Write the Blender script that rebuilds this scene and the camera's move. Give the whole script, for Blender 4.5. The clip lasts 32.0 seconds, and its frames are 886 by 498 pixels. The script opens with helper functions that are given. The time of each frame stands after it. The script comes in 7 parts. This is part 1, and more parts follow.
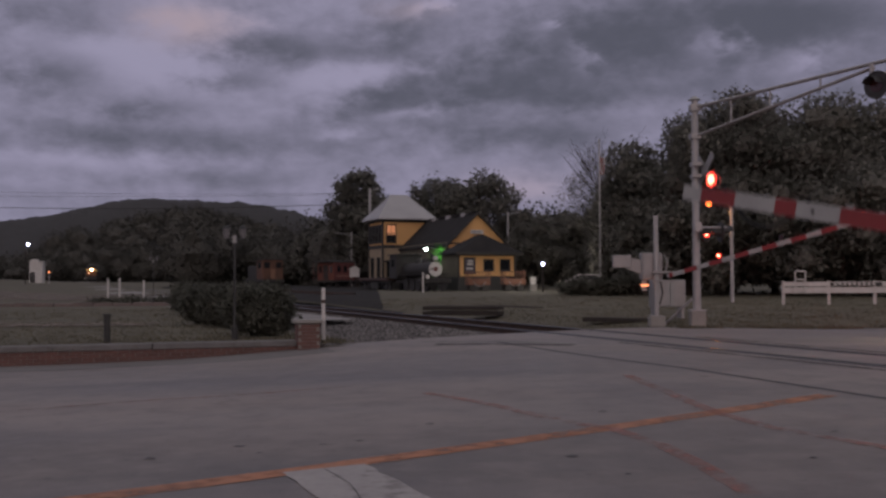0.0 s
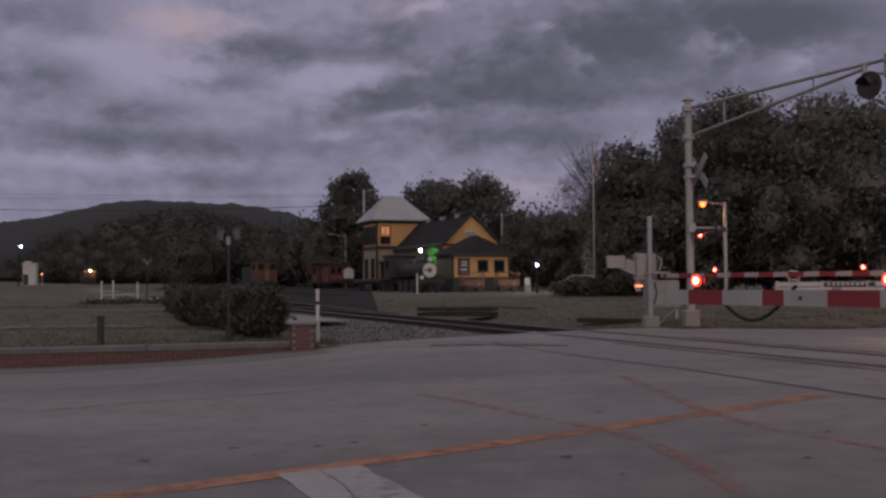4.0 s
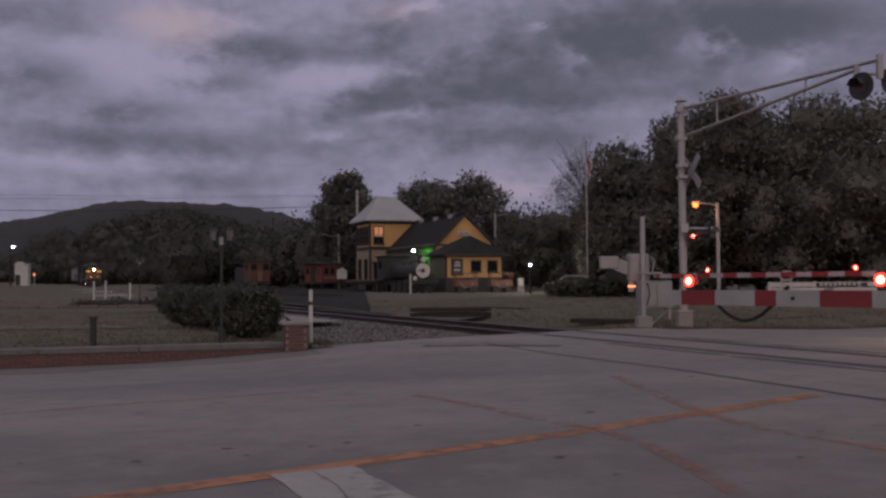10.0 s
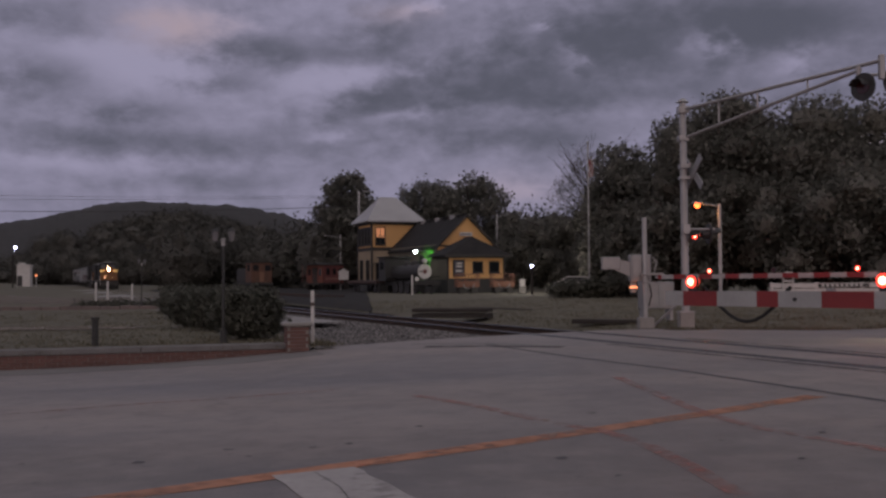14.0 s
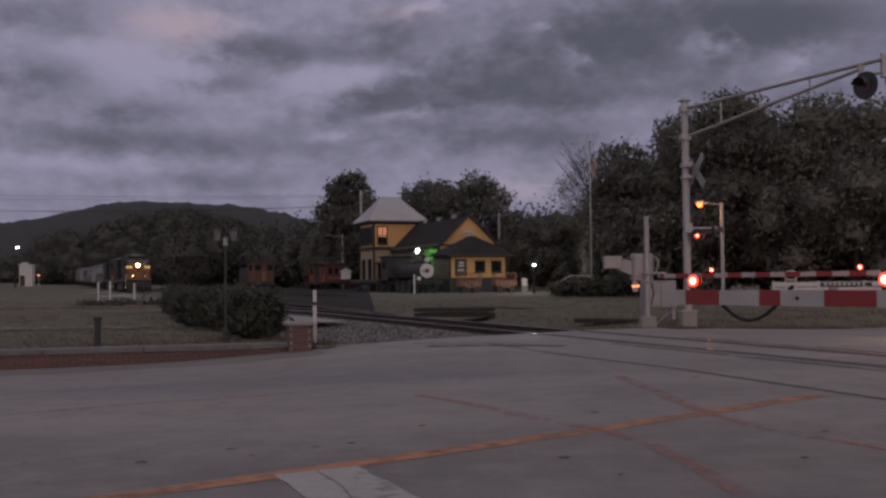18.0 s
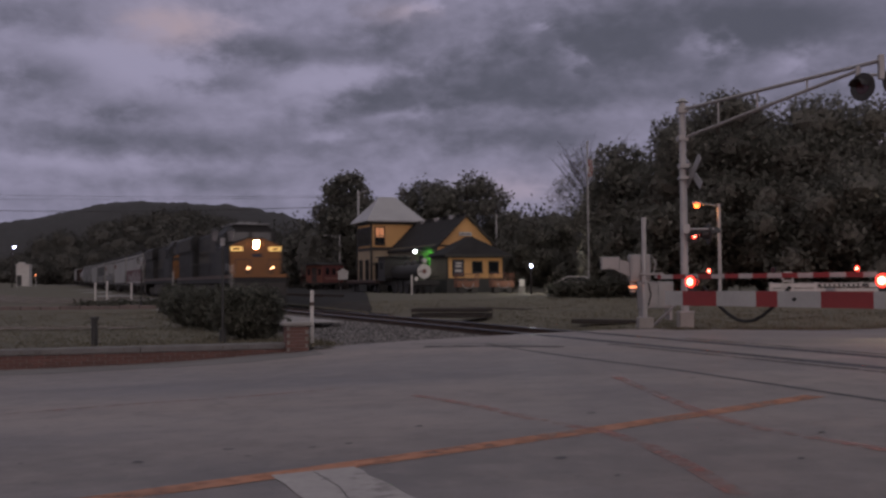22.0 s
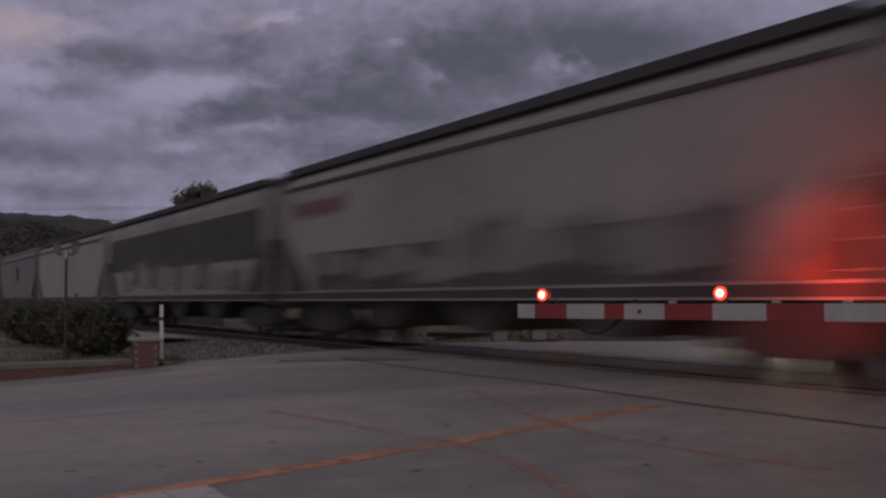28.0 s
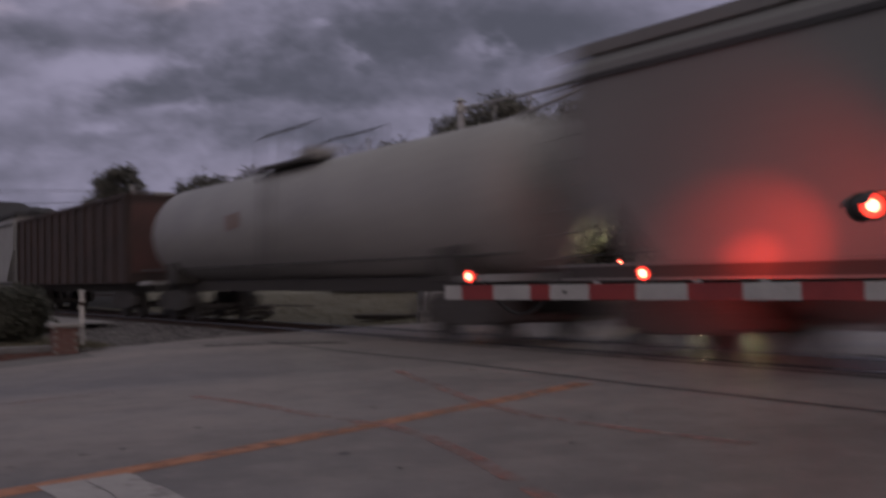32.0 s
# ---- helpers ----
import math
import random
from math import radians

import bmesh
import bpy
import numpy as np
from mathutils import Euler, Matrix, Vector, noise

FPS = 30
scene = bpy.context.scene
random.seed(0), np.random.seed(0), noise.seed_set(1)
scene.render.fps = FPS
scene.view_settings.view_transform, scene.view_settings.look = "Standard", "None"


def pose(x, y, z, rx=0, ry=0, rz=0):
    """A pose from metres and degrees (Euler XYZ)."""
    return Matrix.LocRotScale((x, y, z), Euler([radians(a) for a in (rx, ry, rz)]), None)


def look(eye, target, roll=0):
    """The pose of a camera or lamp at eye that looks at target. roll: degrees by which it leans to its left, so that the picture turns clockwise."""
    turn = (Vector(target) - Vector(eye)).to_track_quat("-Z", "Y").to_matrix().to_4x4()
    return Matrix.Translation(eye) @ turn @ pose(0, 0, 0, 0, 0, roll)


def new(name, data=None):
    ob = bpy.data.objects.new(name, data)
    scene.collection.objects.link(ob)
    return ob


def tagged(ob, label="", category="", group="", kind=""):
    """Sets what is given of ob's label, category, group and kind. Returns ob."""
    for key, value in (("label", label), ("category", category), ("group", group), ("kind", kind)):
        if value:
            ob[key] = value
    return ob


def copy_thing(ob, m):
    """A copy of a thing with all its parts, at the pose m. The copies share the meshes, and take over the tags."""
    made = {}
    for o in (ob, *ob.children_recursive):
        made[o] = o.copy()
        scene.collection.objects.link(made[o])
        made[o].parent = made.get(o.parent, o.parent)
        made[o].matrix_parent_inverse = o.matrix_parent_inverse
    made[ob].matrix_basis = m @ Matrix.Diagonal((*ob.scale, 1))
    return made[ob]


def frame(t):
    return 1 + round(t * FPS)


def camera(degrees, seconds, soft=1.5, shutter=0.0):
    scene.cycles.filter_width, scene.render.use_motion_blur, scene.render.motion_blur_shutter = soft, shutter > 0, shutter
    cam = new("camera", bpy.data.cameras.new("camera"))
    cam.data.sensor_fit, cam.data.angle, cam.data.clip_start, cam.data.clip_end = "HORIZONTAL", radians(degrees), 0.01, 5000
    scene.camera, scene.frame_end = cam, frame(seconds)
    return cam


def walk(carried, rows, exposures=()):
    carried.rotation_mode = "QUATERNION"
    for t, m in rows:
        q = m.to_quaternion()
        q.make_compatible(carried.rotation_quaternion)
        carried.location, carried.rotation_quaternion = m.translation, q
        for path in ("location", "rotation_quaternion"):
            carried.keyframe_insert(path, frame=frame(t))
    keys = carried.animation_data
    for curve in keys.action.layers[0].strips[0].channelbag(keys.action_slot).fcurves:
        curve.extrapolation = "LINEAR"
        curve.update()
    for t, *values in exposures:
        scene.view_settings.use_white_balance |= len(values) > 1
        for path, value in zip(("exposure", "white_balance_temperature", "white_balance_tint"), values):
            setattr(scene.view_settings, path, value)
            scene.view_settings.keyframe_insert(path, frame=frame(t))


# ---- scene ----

EYE_Z = 1.2
cam = camera(47.55, 32.0, soft=2.6, shutter=1.6)


def aim(yaw, pitch, roll):
    """Camera pose: degrees to the right, up, and the lean of the picture."""
    return (Matrix.Translation((0, 0, EYE_Z)) @ pose(0, 0, 0, 0, 0, -yaw)
            @ pose(0, 0, 0, 90 + pitch) @ pose(0, 0, 0, 0, 0, -roll))


VIEW = [
    (0, -0.44, 1.82, 0.29), (0.5, -0.83, 1.97, 0.35), (1, -0.88, 1.97, 0.36), (1.5, -0.72, 1.96, 0.39),
    (2, -0.19, 1.91, 0.40), (2.5, -0.19, 1.89, 0.36), (3, -0.18, 1.87, 0.36), (3.5, -0.14, 1.87, 0.42),
    (5.5, -0.01, 1.92, 0.37), (6, 0.00, 1.92, 0.36), (6.5, -0.04, 1.92, 0.36), (7, -0.03, 1.90, 0.43),
    (7.5, 0.00, 1.90, 0.45), (8, -0.00, 1.90, 0.45), (8.5, -0.00, 1.90, 0.42), (9, -0.19, 1.91, 0.37),
    (9.5, 0.00, 1.90, 0.46), (10, 0.28, 1.90, 0.45), (10.5, 0.27, 1.91, 0.47), (11, 0.14, 1.95, 0.49),
    (11.5, 0.14, 1.95, 0.46), (12, 0.16, 1.95, 0.46), (12.5, 0.18, 1.95, 0.45), (13, 0.18, 1.95, 0.45),
    (13.5, 0.18, 1.95, 0.45), (14, 0.18, 1.95, 0.45), (14.5, 0.18, 1.95, 0.47), (16.5, 0.21, 1.90, 0.53),
    (17, 0.17, 1.91, 0.49), (17.5, 0.15, 1.91, 0.48), (18, 0.06, 1.91, 0.52), (18.5, 0.01, 1.91, 0.48),
    (19, 0.00, 1.91, 0.49), (19.5, -0.16, 1.91, 0.46), (20, -0.20, 1.90, 0.45), (20.5, -0.20, 1.90, 0.43),
    (21, -0.19, 1.89, 0.43), (21.5, -0.18, 1.91, 0.44), (22, 0.21, 1.94, 0.43), (22.5, 0.66, 1.99, 0.48),
    (23, 3.85, 2.08, 0.42), (23.5, 6.45, 2.29, 0.44), (24, 7.97, 2.81, 0.47), (24.5, 8.51, 2.81, 0.54),
    (25, 8.53, 2.72, 0.58), (25.5, 8.53, 2.71, 0.58), (27.5, 8.46, 2.70, 0.45), (28, 8.41, 2.64, 0.58),
    (28.5, 8.87, 2.55, 0.61), (29, 8.93, 2.51, 0.73), (29.5, 8.97, 2.50, 0.64), (30, 9.13, 2.54, 0.63),
    (30.5, 9.13, 2.53, 0.71), (31, 9.27, 2.55, 0.72), (31.5, 10.28, 2.50, 0.80), (32, 12.56, 1.56, 1.05),
]
walk(cam, [(t, aim(y, p, r)) for t, y, p, r in VIEW], [(0, 0.0), (22.5, 0.0), (24.5, -0.06), (32, -0.08)])

# ---------------------------------------------------------------- world
world = bpy.data.worlds.new("dusk_sky")
scene.world = world
world.use_nodes = True
WN = world.node_tree.nodes
WL = world.node_tree.links
WN.clear()


def wmath(op, a, b=None, c=None):
    n = WN.new("ShaderNodeMath")
    n.operation = op
    for i, v in enumerate((a, b, c)):
        if v is None:
            continue
        if isinstance(v, (int, float)):
            n.inputs[i].default_value = v
        else:
            WL.new(v, n.inputs[i])
    return n.outputs[0]


def wmix(fac, a, b):
    n = WN.new("ShaderNodeMix")
    n.data_type = "RGBA"
    for sock, v in ((n.inputs["Factor"], fac), (n.inputs["A"], a), (n.inputs["B"], b)):
        if isinstance(v, tuple):
            sock.default_value = (*v, 1)
        elif isinstance(v, (int, float)):
            sock.default_value = v
        else:
            WL.new(v, sock)
    return n.outputs["Result"]


def wnoise(vec, scale, detail, rough, dist=0.0):
    n = WN.new("ShaderNodeTexNoise")
    WL.new(vec, n.inputs["Vector"])
    n.inputs["Scale"].default_value = scale
    n.inputs["Detail"].default_value = detail
    n.inputs["Roughness"].default_value = rough
    n.inputs["Distortion"].default_value = dist
    return n.outputs["Fac"]


def build_sky():
    tc = WN.new("ShaderNodeTexCoord")
    sep = WN.new("ShaderNodeSeparateXYZ")
    WL.new(tc.outputs["Generated"], sep.inputs[0])
    x, y, z = sep.outputs
    # azimuth to the right of the road's view and elevation, both in degrees
    az = wmath("MULTIPLY", wmath("ARCTAN2", x, y), 57.2958)
    el = wmath("MULTIPLY", wmath("ARCSINE", z), 57.2958)
    flat = WN.new("ShaderNodeCombineXYZ")
    WL.new(wmath("DIVIDE", az, 4.6), flat.inputs[0])
    WL.new(wmath("DIVIDE", el, 2.7), flat.inputs[1])
    v = flat.outputs[0]
    n1 = wnoise(v, 1.05, 8, 0.58, 0.1)
    n2 = wnoise(v, 2.9, 8, 0.54, 0.2)
    n4 = wnoise(v, 8.0, 8, 0.6, 0.3)
    n3 = wnoise(v, 0.4, 4, 0.5, 0.3)
    wob_a = wmath("MULTIPLY", wmath("SUBTRACT", n2, 0.5), 4.5)
    wob_e = wmath("MULTIPLY", wmath("SUBTRACT", n1, 0.5), 1.6)
    azw = wmath("ADD", az, wob_a)
    elw = wmath("ADD", el, wob_e)

    def bank(ca, ce, ra, re, tilt=0.0):
        da = wmath("DIVIDE", wmath("SUBTRACT", azw, ca), ra)
        de = wmath("DIVIDE", wmath("SUBTRACT", wmath("SUBTRACT", elw, ce), wmath("MULTIPLY", wmath("SUBTRACT", azw, ca), tilt)), re)
        q = wmath("ADD", wmath("MULTIPLY", da, da), wmath("MULTIPLY", de, de))
        return wmath("EXPONENT", wmath("MULTIPLY", q, -1.0))

    def total(items):
        out = None
        for wgt, *a in items:
            b = wmath("MULTIPLY", bank(*a), wgt * 1.75)
            out = b if out is None else wmath("ADD", out, b)
        return out

    dark = total(DARK_BANKS)
    light = total(LIGHT_BANKS)
    base = wmath("ADD", wmath("MULTIPLY", wmath("SUBTRACT", n1, 0.5), 0.9), wmath("MULTIPLY", wmath("SUBTRACT", n2, 0.5), 0.8))
    base = wmath("ADD", base, wmath("MULTIPLY", wmath("SUBTRACT", n3, 0.5), 0.5))
    base = wmath("ADD", base, wmath("MULTIPLY", wmath("SUBTRACT", n4, 0.5), 0.16))
    cover = wmath("ADD", 0.43, wmath("SUBTRACT", dark, light))
    dens = wmath("ADD", cover, base)
    n = WN.new("ShaderNodeMapRange")
    n.interpolation_type = "SMOOTHSTEP"
    WL.new(dens, n.inputs["Value"])
    n.inputs["From Min"].default_value = -0.25
    n.inputs["From Max"].default_value = 1.5
    k = n.outputs["Result"]
    # clear twilight behind, violet; clouds blue grey; a warm patch here and there
    pale = wmix(total(PINK_BANKS), (0.305, 0.284, 0.4), (0.41, 0.315, 0.35))
    col = wmix(k, pale, (0.092, 0.094, 0.127))
    # brighter towards the zenith, as under any closed cloud
    up = WN.new("ShaderNodeMapRange")
    WL.new(el, up.inputs["Value"])
    up.inputs["From Min"].default_value = 20.0
    up.inputs["From Max"].default_value = 60.0
    up.inputs["To Min"].default_value = 1.0
    up.inputs["To Max"].default_value = SKY_ZENITH
    high = WN.new("ShaderNodeMapRange")
    WL.new(el, high.inputs["Value"])
    high.inputs["From Min"].default_value = 22.0
    high.inputs["From Max"].default_value = 45.0
    col = wmix(high.outputs["Result"], col, (0.2, 0.192, 0.205))
    # afterglow of the set sun behind the camera
    back = WN.new("ShaderNodeMapRange")
    back.interpolation_type = "SMOOTHSTEP"
    WL.new(y, back.inputs["Value"])
    back.inputs["From Min"].default_value = 0.0
    back.inputs["From Max"].default_value = -0.8
    low = WN.new("ShaderNodeMapRange")
    low.interpolation_type = "SMOOTHSTEP"
    WL.new(el, low.inputs["Value"])
    low.inputs["From Min"].default_value = 55.0
    low.inputs["From Max"].default_value = 8.0
    col = wmix(wmath("MULTIPLY", back.outputs["Result"], low.outputs["Result"]), col, AFTERGLOW)
    bg = WN.new("ShaderNodeBackground")
    WL.new(col, bg.inputs["Color"])
    WL.new(up.outputs["Result"], bg.inputs["Strength"])
    out = WN.new("ShaderNodeOutputWorld")
    WL.new(bg.outputs[0], out.inputs["Surface"])


SKY_ZENITH = 1.9
AFTERGLOW = (0.8, 0.66, 0.66)
# weight, azimuth, elevation, half width, half height, tilt
DARK_BANKS = [
    (0.42, -9.7, 12.9, 4.8, 0.9, 0.00),
    (0.32, -21.4, 11.0, 2.7, 1.03, 0.00),
    (0.32, -16.6, 9.5, 2.6, 0.58, 0.00),
    (0.34, -11.9, 11.0, 2.9, 0.55, 0.00),
    (0.34, -15.8, 7.8, 9.0, 0.84, -0.02),
    (0.33, 2.8, 11.8, 7.7, 2.09, 0.25),
    (0.36, 10.8, 13.4, 6.8, 2.74, 0.00),
    (0.30, -2.3, 14.0, 2.6, 1.29, 0.20),
    (0.32, 7.9, 10.3, 8.4, 0.97, -0.02),
    (0.54, 18.6, 13.6, 5.4, 1.80, 0.00),
    (0.26, -21.9, 14.0, 4.5, 1.13, 0.00),
    (0.24, -4.3, 10.1, 2.6, 0.84, 0.30),
    (0.34, 5.0, 8.2, 6.5, 0.9, 0.00),
    (0.20, -12.5, 5.7, 4.2, 0.48, 0.00),
    (0.24, 22.3, 7.9, 4.8, 2.58, 0.00),
    (0.24, 29.0, 10.5, 5.2, 1.93, 0.00),
    (0.20, 33.0, 8.6, 6.0, 0.80, 0.00),
]
LIGHT_BANKS = [
    (0.32, -14.3, 14.1, 3.1, 1.03, 0.00),
    (0.40, -16.7, 12.0, 3.1, 1.45, 0.00),
    (0.40, -6.4, 11.4, 3.9, 0.71, 0.15),
    (0.48, -0.9, 15.5, 1.4, 0.39, 0.40),
    (0.44, 14.7, 12.9, 1.4, 0.77, 0.00),
    (0.28, -6.7, 8.3, 1.3, 0.32, 0.00),
    (0.28, -2.0, 9.6, 2.3, 0.32, 0.10),
    (0.24, 7.3, 12.6, 0.8, 0.90, -0.80),
    (0.24, -19.9, 6.5, 4.8, 0.39, 0.00),
    (0.26, 3.7, 5.3, 2.6, 0.75, 0.00),
    (0.28, 19.1, 11.6, 1.0, 0.77, 0.00),
    (0.28, 5.4, 14.3, 0.7, 0.29, 0.00),
    (0.24, -19.7, 12.7, 2.3, 0.58, 0.00),
    (0.50, 29.8, 5.9, 8.4, 1.30, 0.00),
    (0.24, 26.1, 9.0, 1.9, 0.97, 0.00),
]
PINK_BANKS = [
    (0.42, -14.6, 14.1, 2.7, 0.97, 0.00),
    (0.80, 29.8, 5.9, 8.4, 1.70, 0.00),
    (0.2, 4.0, 5.2, 3.2, 1.0, 0.00),
    (0.24, -2.3, 15.1, 1.9, 0.64, 0.00),
]
build_sky()

# ---------------------------------------------------------------- materials
MATS = {}


def mat(name, c1, c2=None, scale=3.0, fine=40.0, rough=0.8, metal=0.0, bump=0.2, spread=0.5, depth=0.02, random=0.0, emit=None, strength=0.0, sub=0.0):
    if name in MATS:
        return MATS[name]
    m = bpy.data.materials.new(name)
    m.use_nodes = True
    nt = m.node_tree
    p = nt.nodes["Principled BSDF"]
    c2 = c2 or tuple(v * 0.7 for v in c1)
    tc = nt.nodes.new("ShaderNodeTexCoord")
    big = nt.nodes.new("ShaderNodeTexNoise")
    big.inputs["Scale"].default_value = scale
    big.inputs["Detail"].default_value = 5
    small = nt.nodes.new("ShaderNodeTexNoise")
    small.inputs["Scale"].default_value = fine
    small.inputs["Detail"].default_value = 3
    nt.links.new(tc.outputs["Object"], big.inputs["Vector"])
    nt.links.new(tc.outputs["Object"], small.inputs["Vector"])
    add = nt.nodes.new("ShaderNodeMath")
    add.operation = "MULTIPLY_ADD"
    nt.links.new(small.outputs["Fac"], add.inputs[0])
    add.inputs[1].default_value = 0.6
    nt.links.new(big.outputs["Fac"], add.inputs[2])
    last = add.outputs[0]
    if random:
        oi = nt.nodes.new("ShaderNodeObjectInfo")
        ra = nt.nodes.new("ShaderNodeMath")
        ra.operation = "MULTIPLY_ADD"
        nt.links.new(oi.outputs["Random"], ra.inputs[0])
        ra.inputs[1].default_value = random
        nt.links.new(last, ra.inputs[2])
        last = ra.outputs[0]
    ramp = nt.nodes.new("ShaderNodeMapRange")
    nt.links.new(last, ramp.inputs["Value"])
    mid = 0.8 + random * 0.5
    ramp.inputs["From Min"].default_value = mid - spread * 0.5
    ramp.inputs["From Max"].default_value = mid + spread * 0.5
    mix = nt.nodes.new("ShaderNodeMix")
    mix.data_type = "RGBA"
    nt.links.new(ramp.outputs["Result"], mix.inputs["Factor"])
    mix.inputs["A"].default_value = (*c2, 1)
    mix.inputs["B"].default_value = (*c1, 1)
    nt.links.new(mix.outputs["Result"], p.inputs["Base Color"])
    p.inputs["Roughness"].default_value = rough
    p.inputs["Metallic"].default_value = metal
    if bump:
        b = nt.nodes.new("ShaderNodeBump")
        b.inputs["Strength"].default_value = bump
        b.inputs["Distance"].default_value = depth
        nt.links.new(last, b.inputs["Height"])
        nt.links.new(b.outputs[0], p.inputs["Normal"])
    if emit:
        p.inputs["Emission Color"].default_value = (*emit, 1)
        p.inputs["Emission Strength"].default_value = strength
    if sub:
        tr = nt.nodes.new("ShaderNodeBsdfTranslucent")
        nt.links.new(mix.outputs["Result"], tr.inputs["Color"])
        ms = nt.nodes.new("ShaderNodeMixShader")
        ms.inputs[0].default_value = sub
        nt.links.new(p.outputs[0], ms.inputs[1])
        nt.links.new(tr.outputs[0], ms.inputs[2])
        nt.links.new(ms.outputs[0], nt.nodes["Material Output"].inputs["Surface"])
    MATS[name] = m
    return m


def glow(name, colour, strength):
    m = bpy.data.materials.new(name)
    m.use_nodes = True
    p = m.node_tree.nodes["Principled BSDF"]
    p.inputs["Base Color"].default_value = (*[min(1, c * 0.8) for c in colour], 1)
    p.inputs["Roughness"].default_value = 0.3
    p.inputs["Emission Color"].default_value = (*colour, 1)
    p.inputs["Emission Strength"].default_value = strength
    return m


def asphalt(name, c1, c2, dust):
    """Worn asphalt: tyre lanes along the road, patches, stone speckle."""
    m = bpy.data.materials.new(name)
    m.use_nodes = True
    nt = m.node_tree
    p = nt.nodes["Principled BSDF"]
    tc = nt.nodes.new("ShaderNodeTexCoord")

    def field(scale, detail, stretch, rot, rough=0.55, dist=0.0):
        mp = nt.nodes.new("ShaderNodeMapping")
        mp.inputs["Rotation"].default_value = (0, 0, radians(-rot))
        mp.inputs["Scale"].default_value = (stretch, 1, 1)
        n = nt.nodes.new("ShaderNodeTexNoise")
        n.inputs["Scale"].default_value = scale
        n.inputs["Detail"].default_value = detail
        n.inputs["Roughness"].default_value = rough
        n.inputs["Distortion"].default_value = dist
        nt.links.new(tc.outputs["Object"], mp.inputs["Vector"])
        nt.links.new(mp.outputs[0], n.inputs["Vector"])
        return n.outputs["Fac"]

    def calc(op, a, b):
        n = nt.nodes.new("ShaderNodeMath")
        n.operation = op
        for k, v in enumerate((a, b)):
            if isinstance(v, (int, float)):
                n.inputs[k].default_value = v
            else:
                nt.links.new(v, n.inputs[k])
        return n.outputs[0]

    def ramp(v, lo, hi):
        n = nt.nodes.new("ShaderNodeMapRange")
        nt.links.new(v, n.inputs["Value"])
        n.inputs["From Min"].default_value = lo
        n.inputs["From Max"].default_value = hi
        return n.outputs["Result"]

    def blend(f, a, b):
        n = nt.nodes.new("ShaderNodeMix")
        n.data_type = "RGBA"
        nt.links.new(f, n.inputs["Factor"])
        for s, v in ((n.inputs["A"], a), (n.inputs["B"], b)):
            if isinstance(v, tuple):
                s.default_value = (*v, 1)
            else:
                nt.links.new(v, s)
        return n.outputs["Result"]

    lanes = field(0.55, 4, 0.1, 36.6)
    patch = field(0.3, 6, 0.55, 36.6, 0.6, 0.6)
    grain = field(55, 3, 1, 0, 0.7)
    pits = field(9, 4, 1, 0, 0.7)
    mixv = calc("ADD", calc("MULTIPLY", lanes, 0.5), calc("MULTIPLY", patch, 0.5))
    col = blend(ramp(mixv, 0.36, 0.62), c2, c1)
    col = blend(calc("MULTIPLY", ramp(patch, 0.52, 0.72), 0.55), col, dust)
    col = blend(calc("MULTIPLY", ramp(grain, 0.62, 0.8), 0.35), col, tuple(v * 1.7 for v in c1))
    col = blend(calc("MULTIPLY", ramp(pits, 0.62, 0.7), 0.6), col, tuple(v * 0.45 for v in c2))
    mottle = field(2.4, 8, 1, 0, 0.68)
    col = blend(calc("MULTIPLY", ramp(mottle, 0.5, 0.68), 0.42), col, tuple(v * 0.72 for v in c2))
    col = blend(calc("MULTIPLY", ramp(mottle, 0.48, 0.34), 0.3), col, tuple(v * 1.12 for v in dust))
    nt.links.new(col, p.inputs["Base Color"])
    nt.links.new(ramp(patch, -0.6, 1.3), p.inputs["Roughness"])
    b = nt.nodes.new("ShaderNodeBump")
    b.inputs["Strength"].default_value = 0.35
    b.inputs["Distance"].default_value = 0.006
    nt.links.new(calc("ADD", grain, pits), b.inputs["Height"])
    nt.links.new(b.outputs[0], p.inputs["Normal"])
    return m


ASPHALT = asphalt("worn_asphalt", (0.246, 0.212, 0.198), (0.128, 0.114, 0.11), (0.28, 0.233, 0.214))
GRASS = mat("dry_lawn", (0.14, 0.122, 0.082), (0.065, 0.062, 0.043), 0.5, 6, 0.95, 0, 0.6, 0.8, 0.05)
LANE = mat("pale_lane_gravel", (0.3, 0.28, 0.27), (0.2, 0.185, 0.18), 0.8, 18, 0.9, 0, 0.4, 0.7, 0.02)
OILY_SHADED = mat("oily_shaded_ballast", (0.07, 0.062, 0.058), (0.03, 0.028, 0.027), 0.8, 14, 0.95, 0, 0.8, 0.7, 0.05)
GRAVEL = mat("ballast_stone", (0.24, 0.22, 0.21), (0.045, 0.042, 0.042), 0.8, 13, 0.95, 0, 1.0, 0.6, 0.06)
PATH = mat("grey_gravel_lane", (0.2, 0.185, 0.18), (0.13, 0.12, 0.118), 0.8, 18, 0.9, 0, 0.4, 0.7, 0.02)
CONCRETE = mat("weathered_concrete", (0.34, 0.32, 0.3), (0.2, 0.19, 0.18), 1.5, 25, 0.85, 0, 0.3, 0.8, 0.01)
BRICK = mat("red_brick", (0.185, 0.094, 0.08), (0.1, 0.06, 0.053), 4, 40, 0.85, 0, 0.3, 0.7, 0.006, random=0.4)
MORTAR = mat("mortar", (0.3, 0.28, 0.26), None, 6, 60, 0.9)
STEEL = mat("galvanised_steel", (0.42, 0.41, 0.41), (0.29, 0.285, 0.285), 2, 30, 0.5, 0.35, 0.08, 0.8, 0.004)
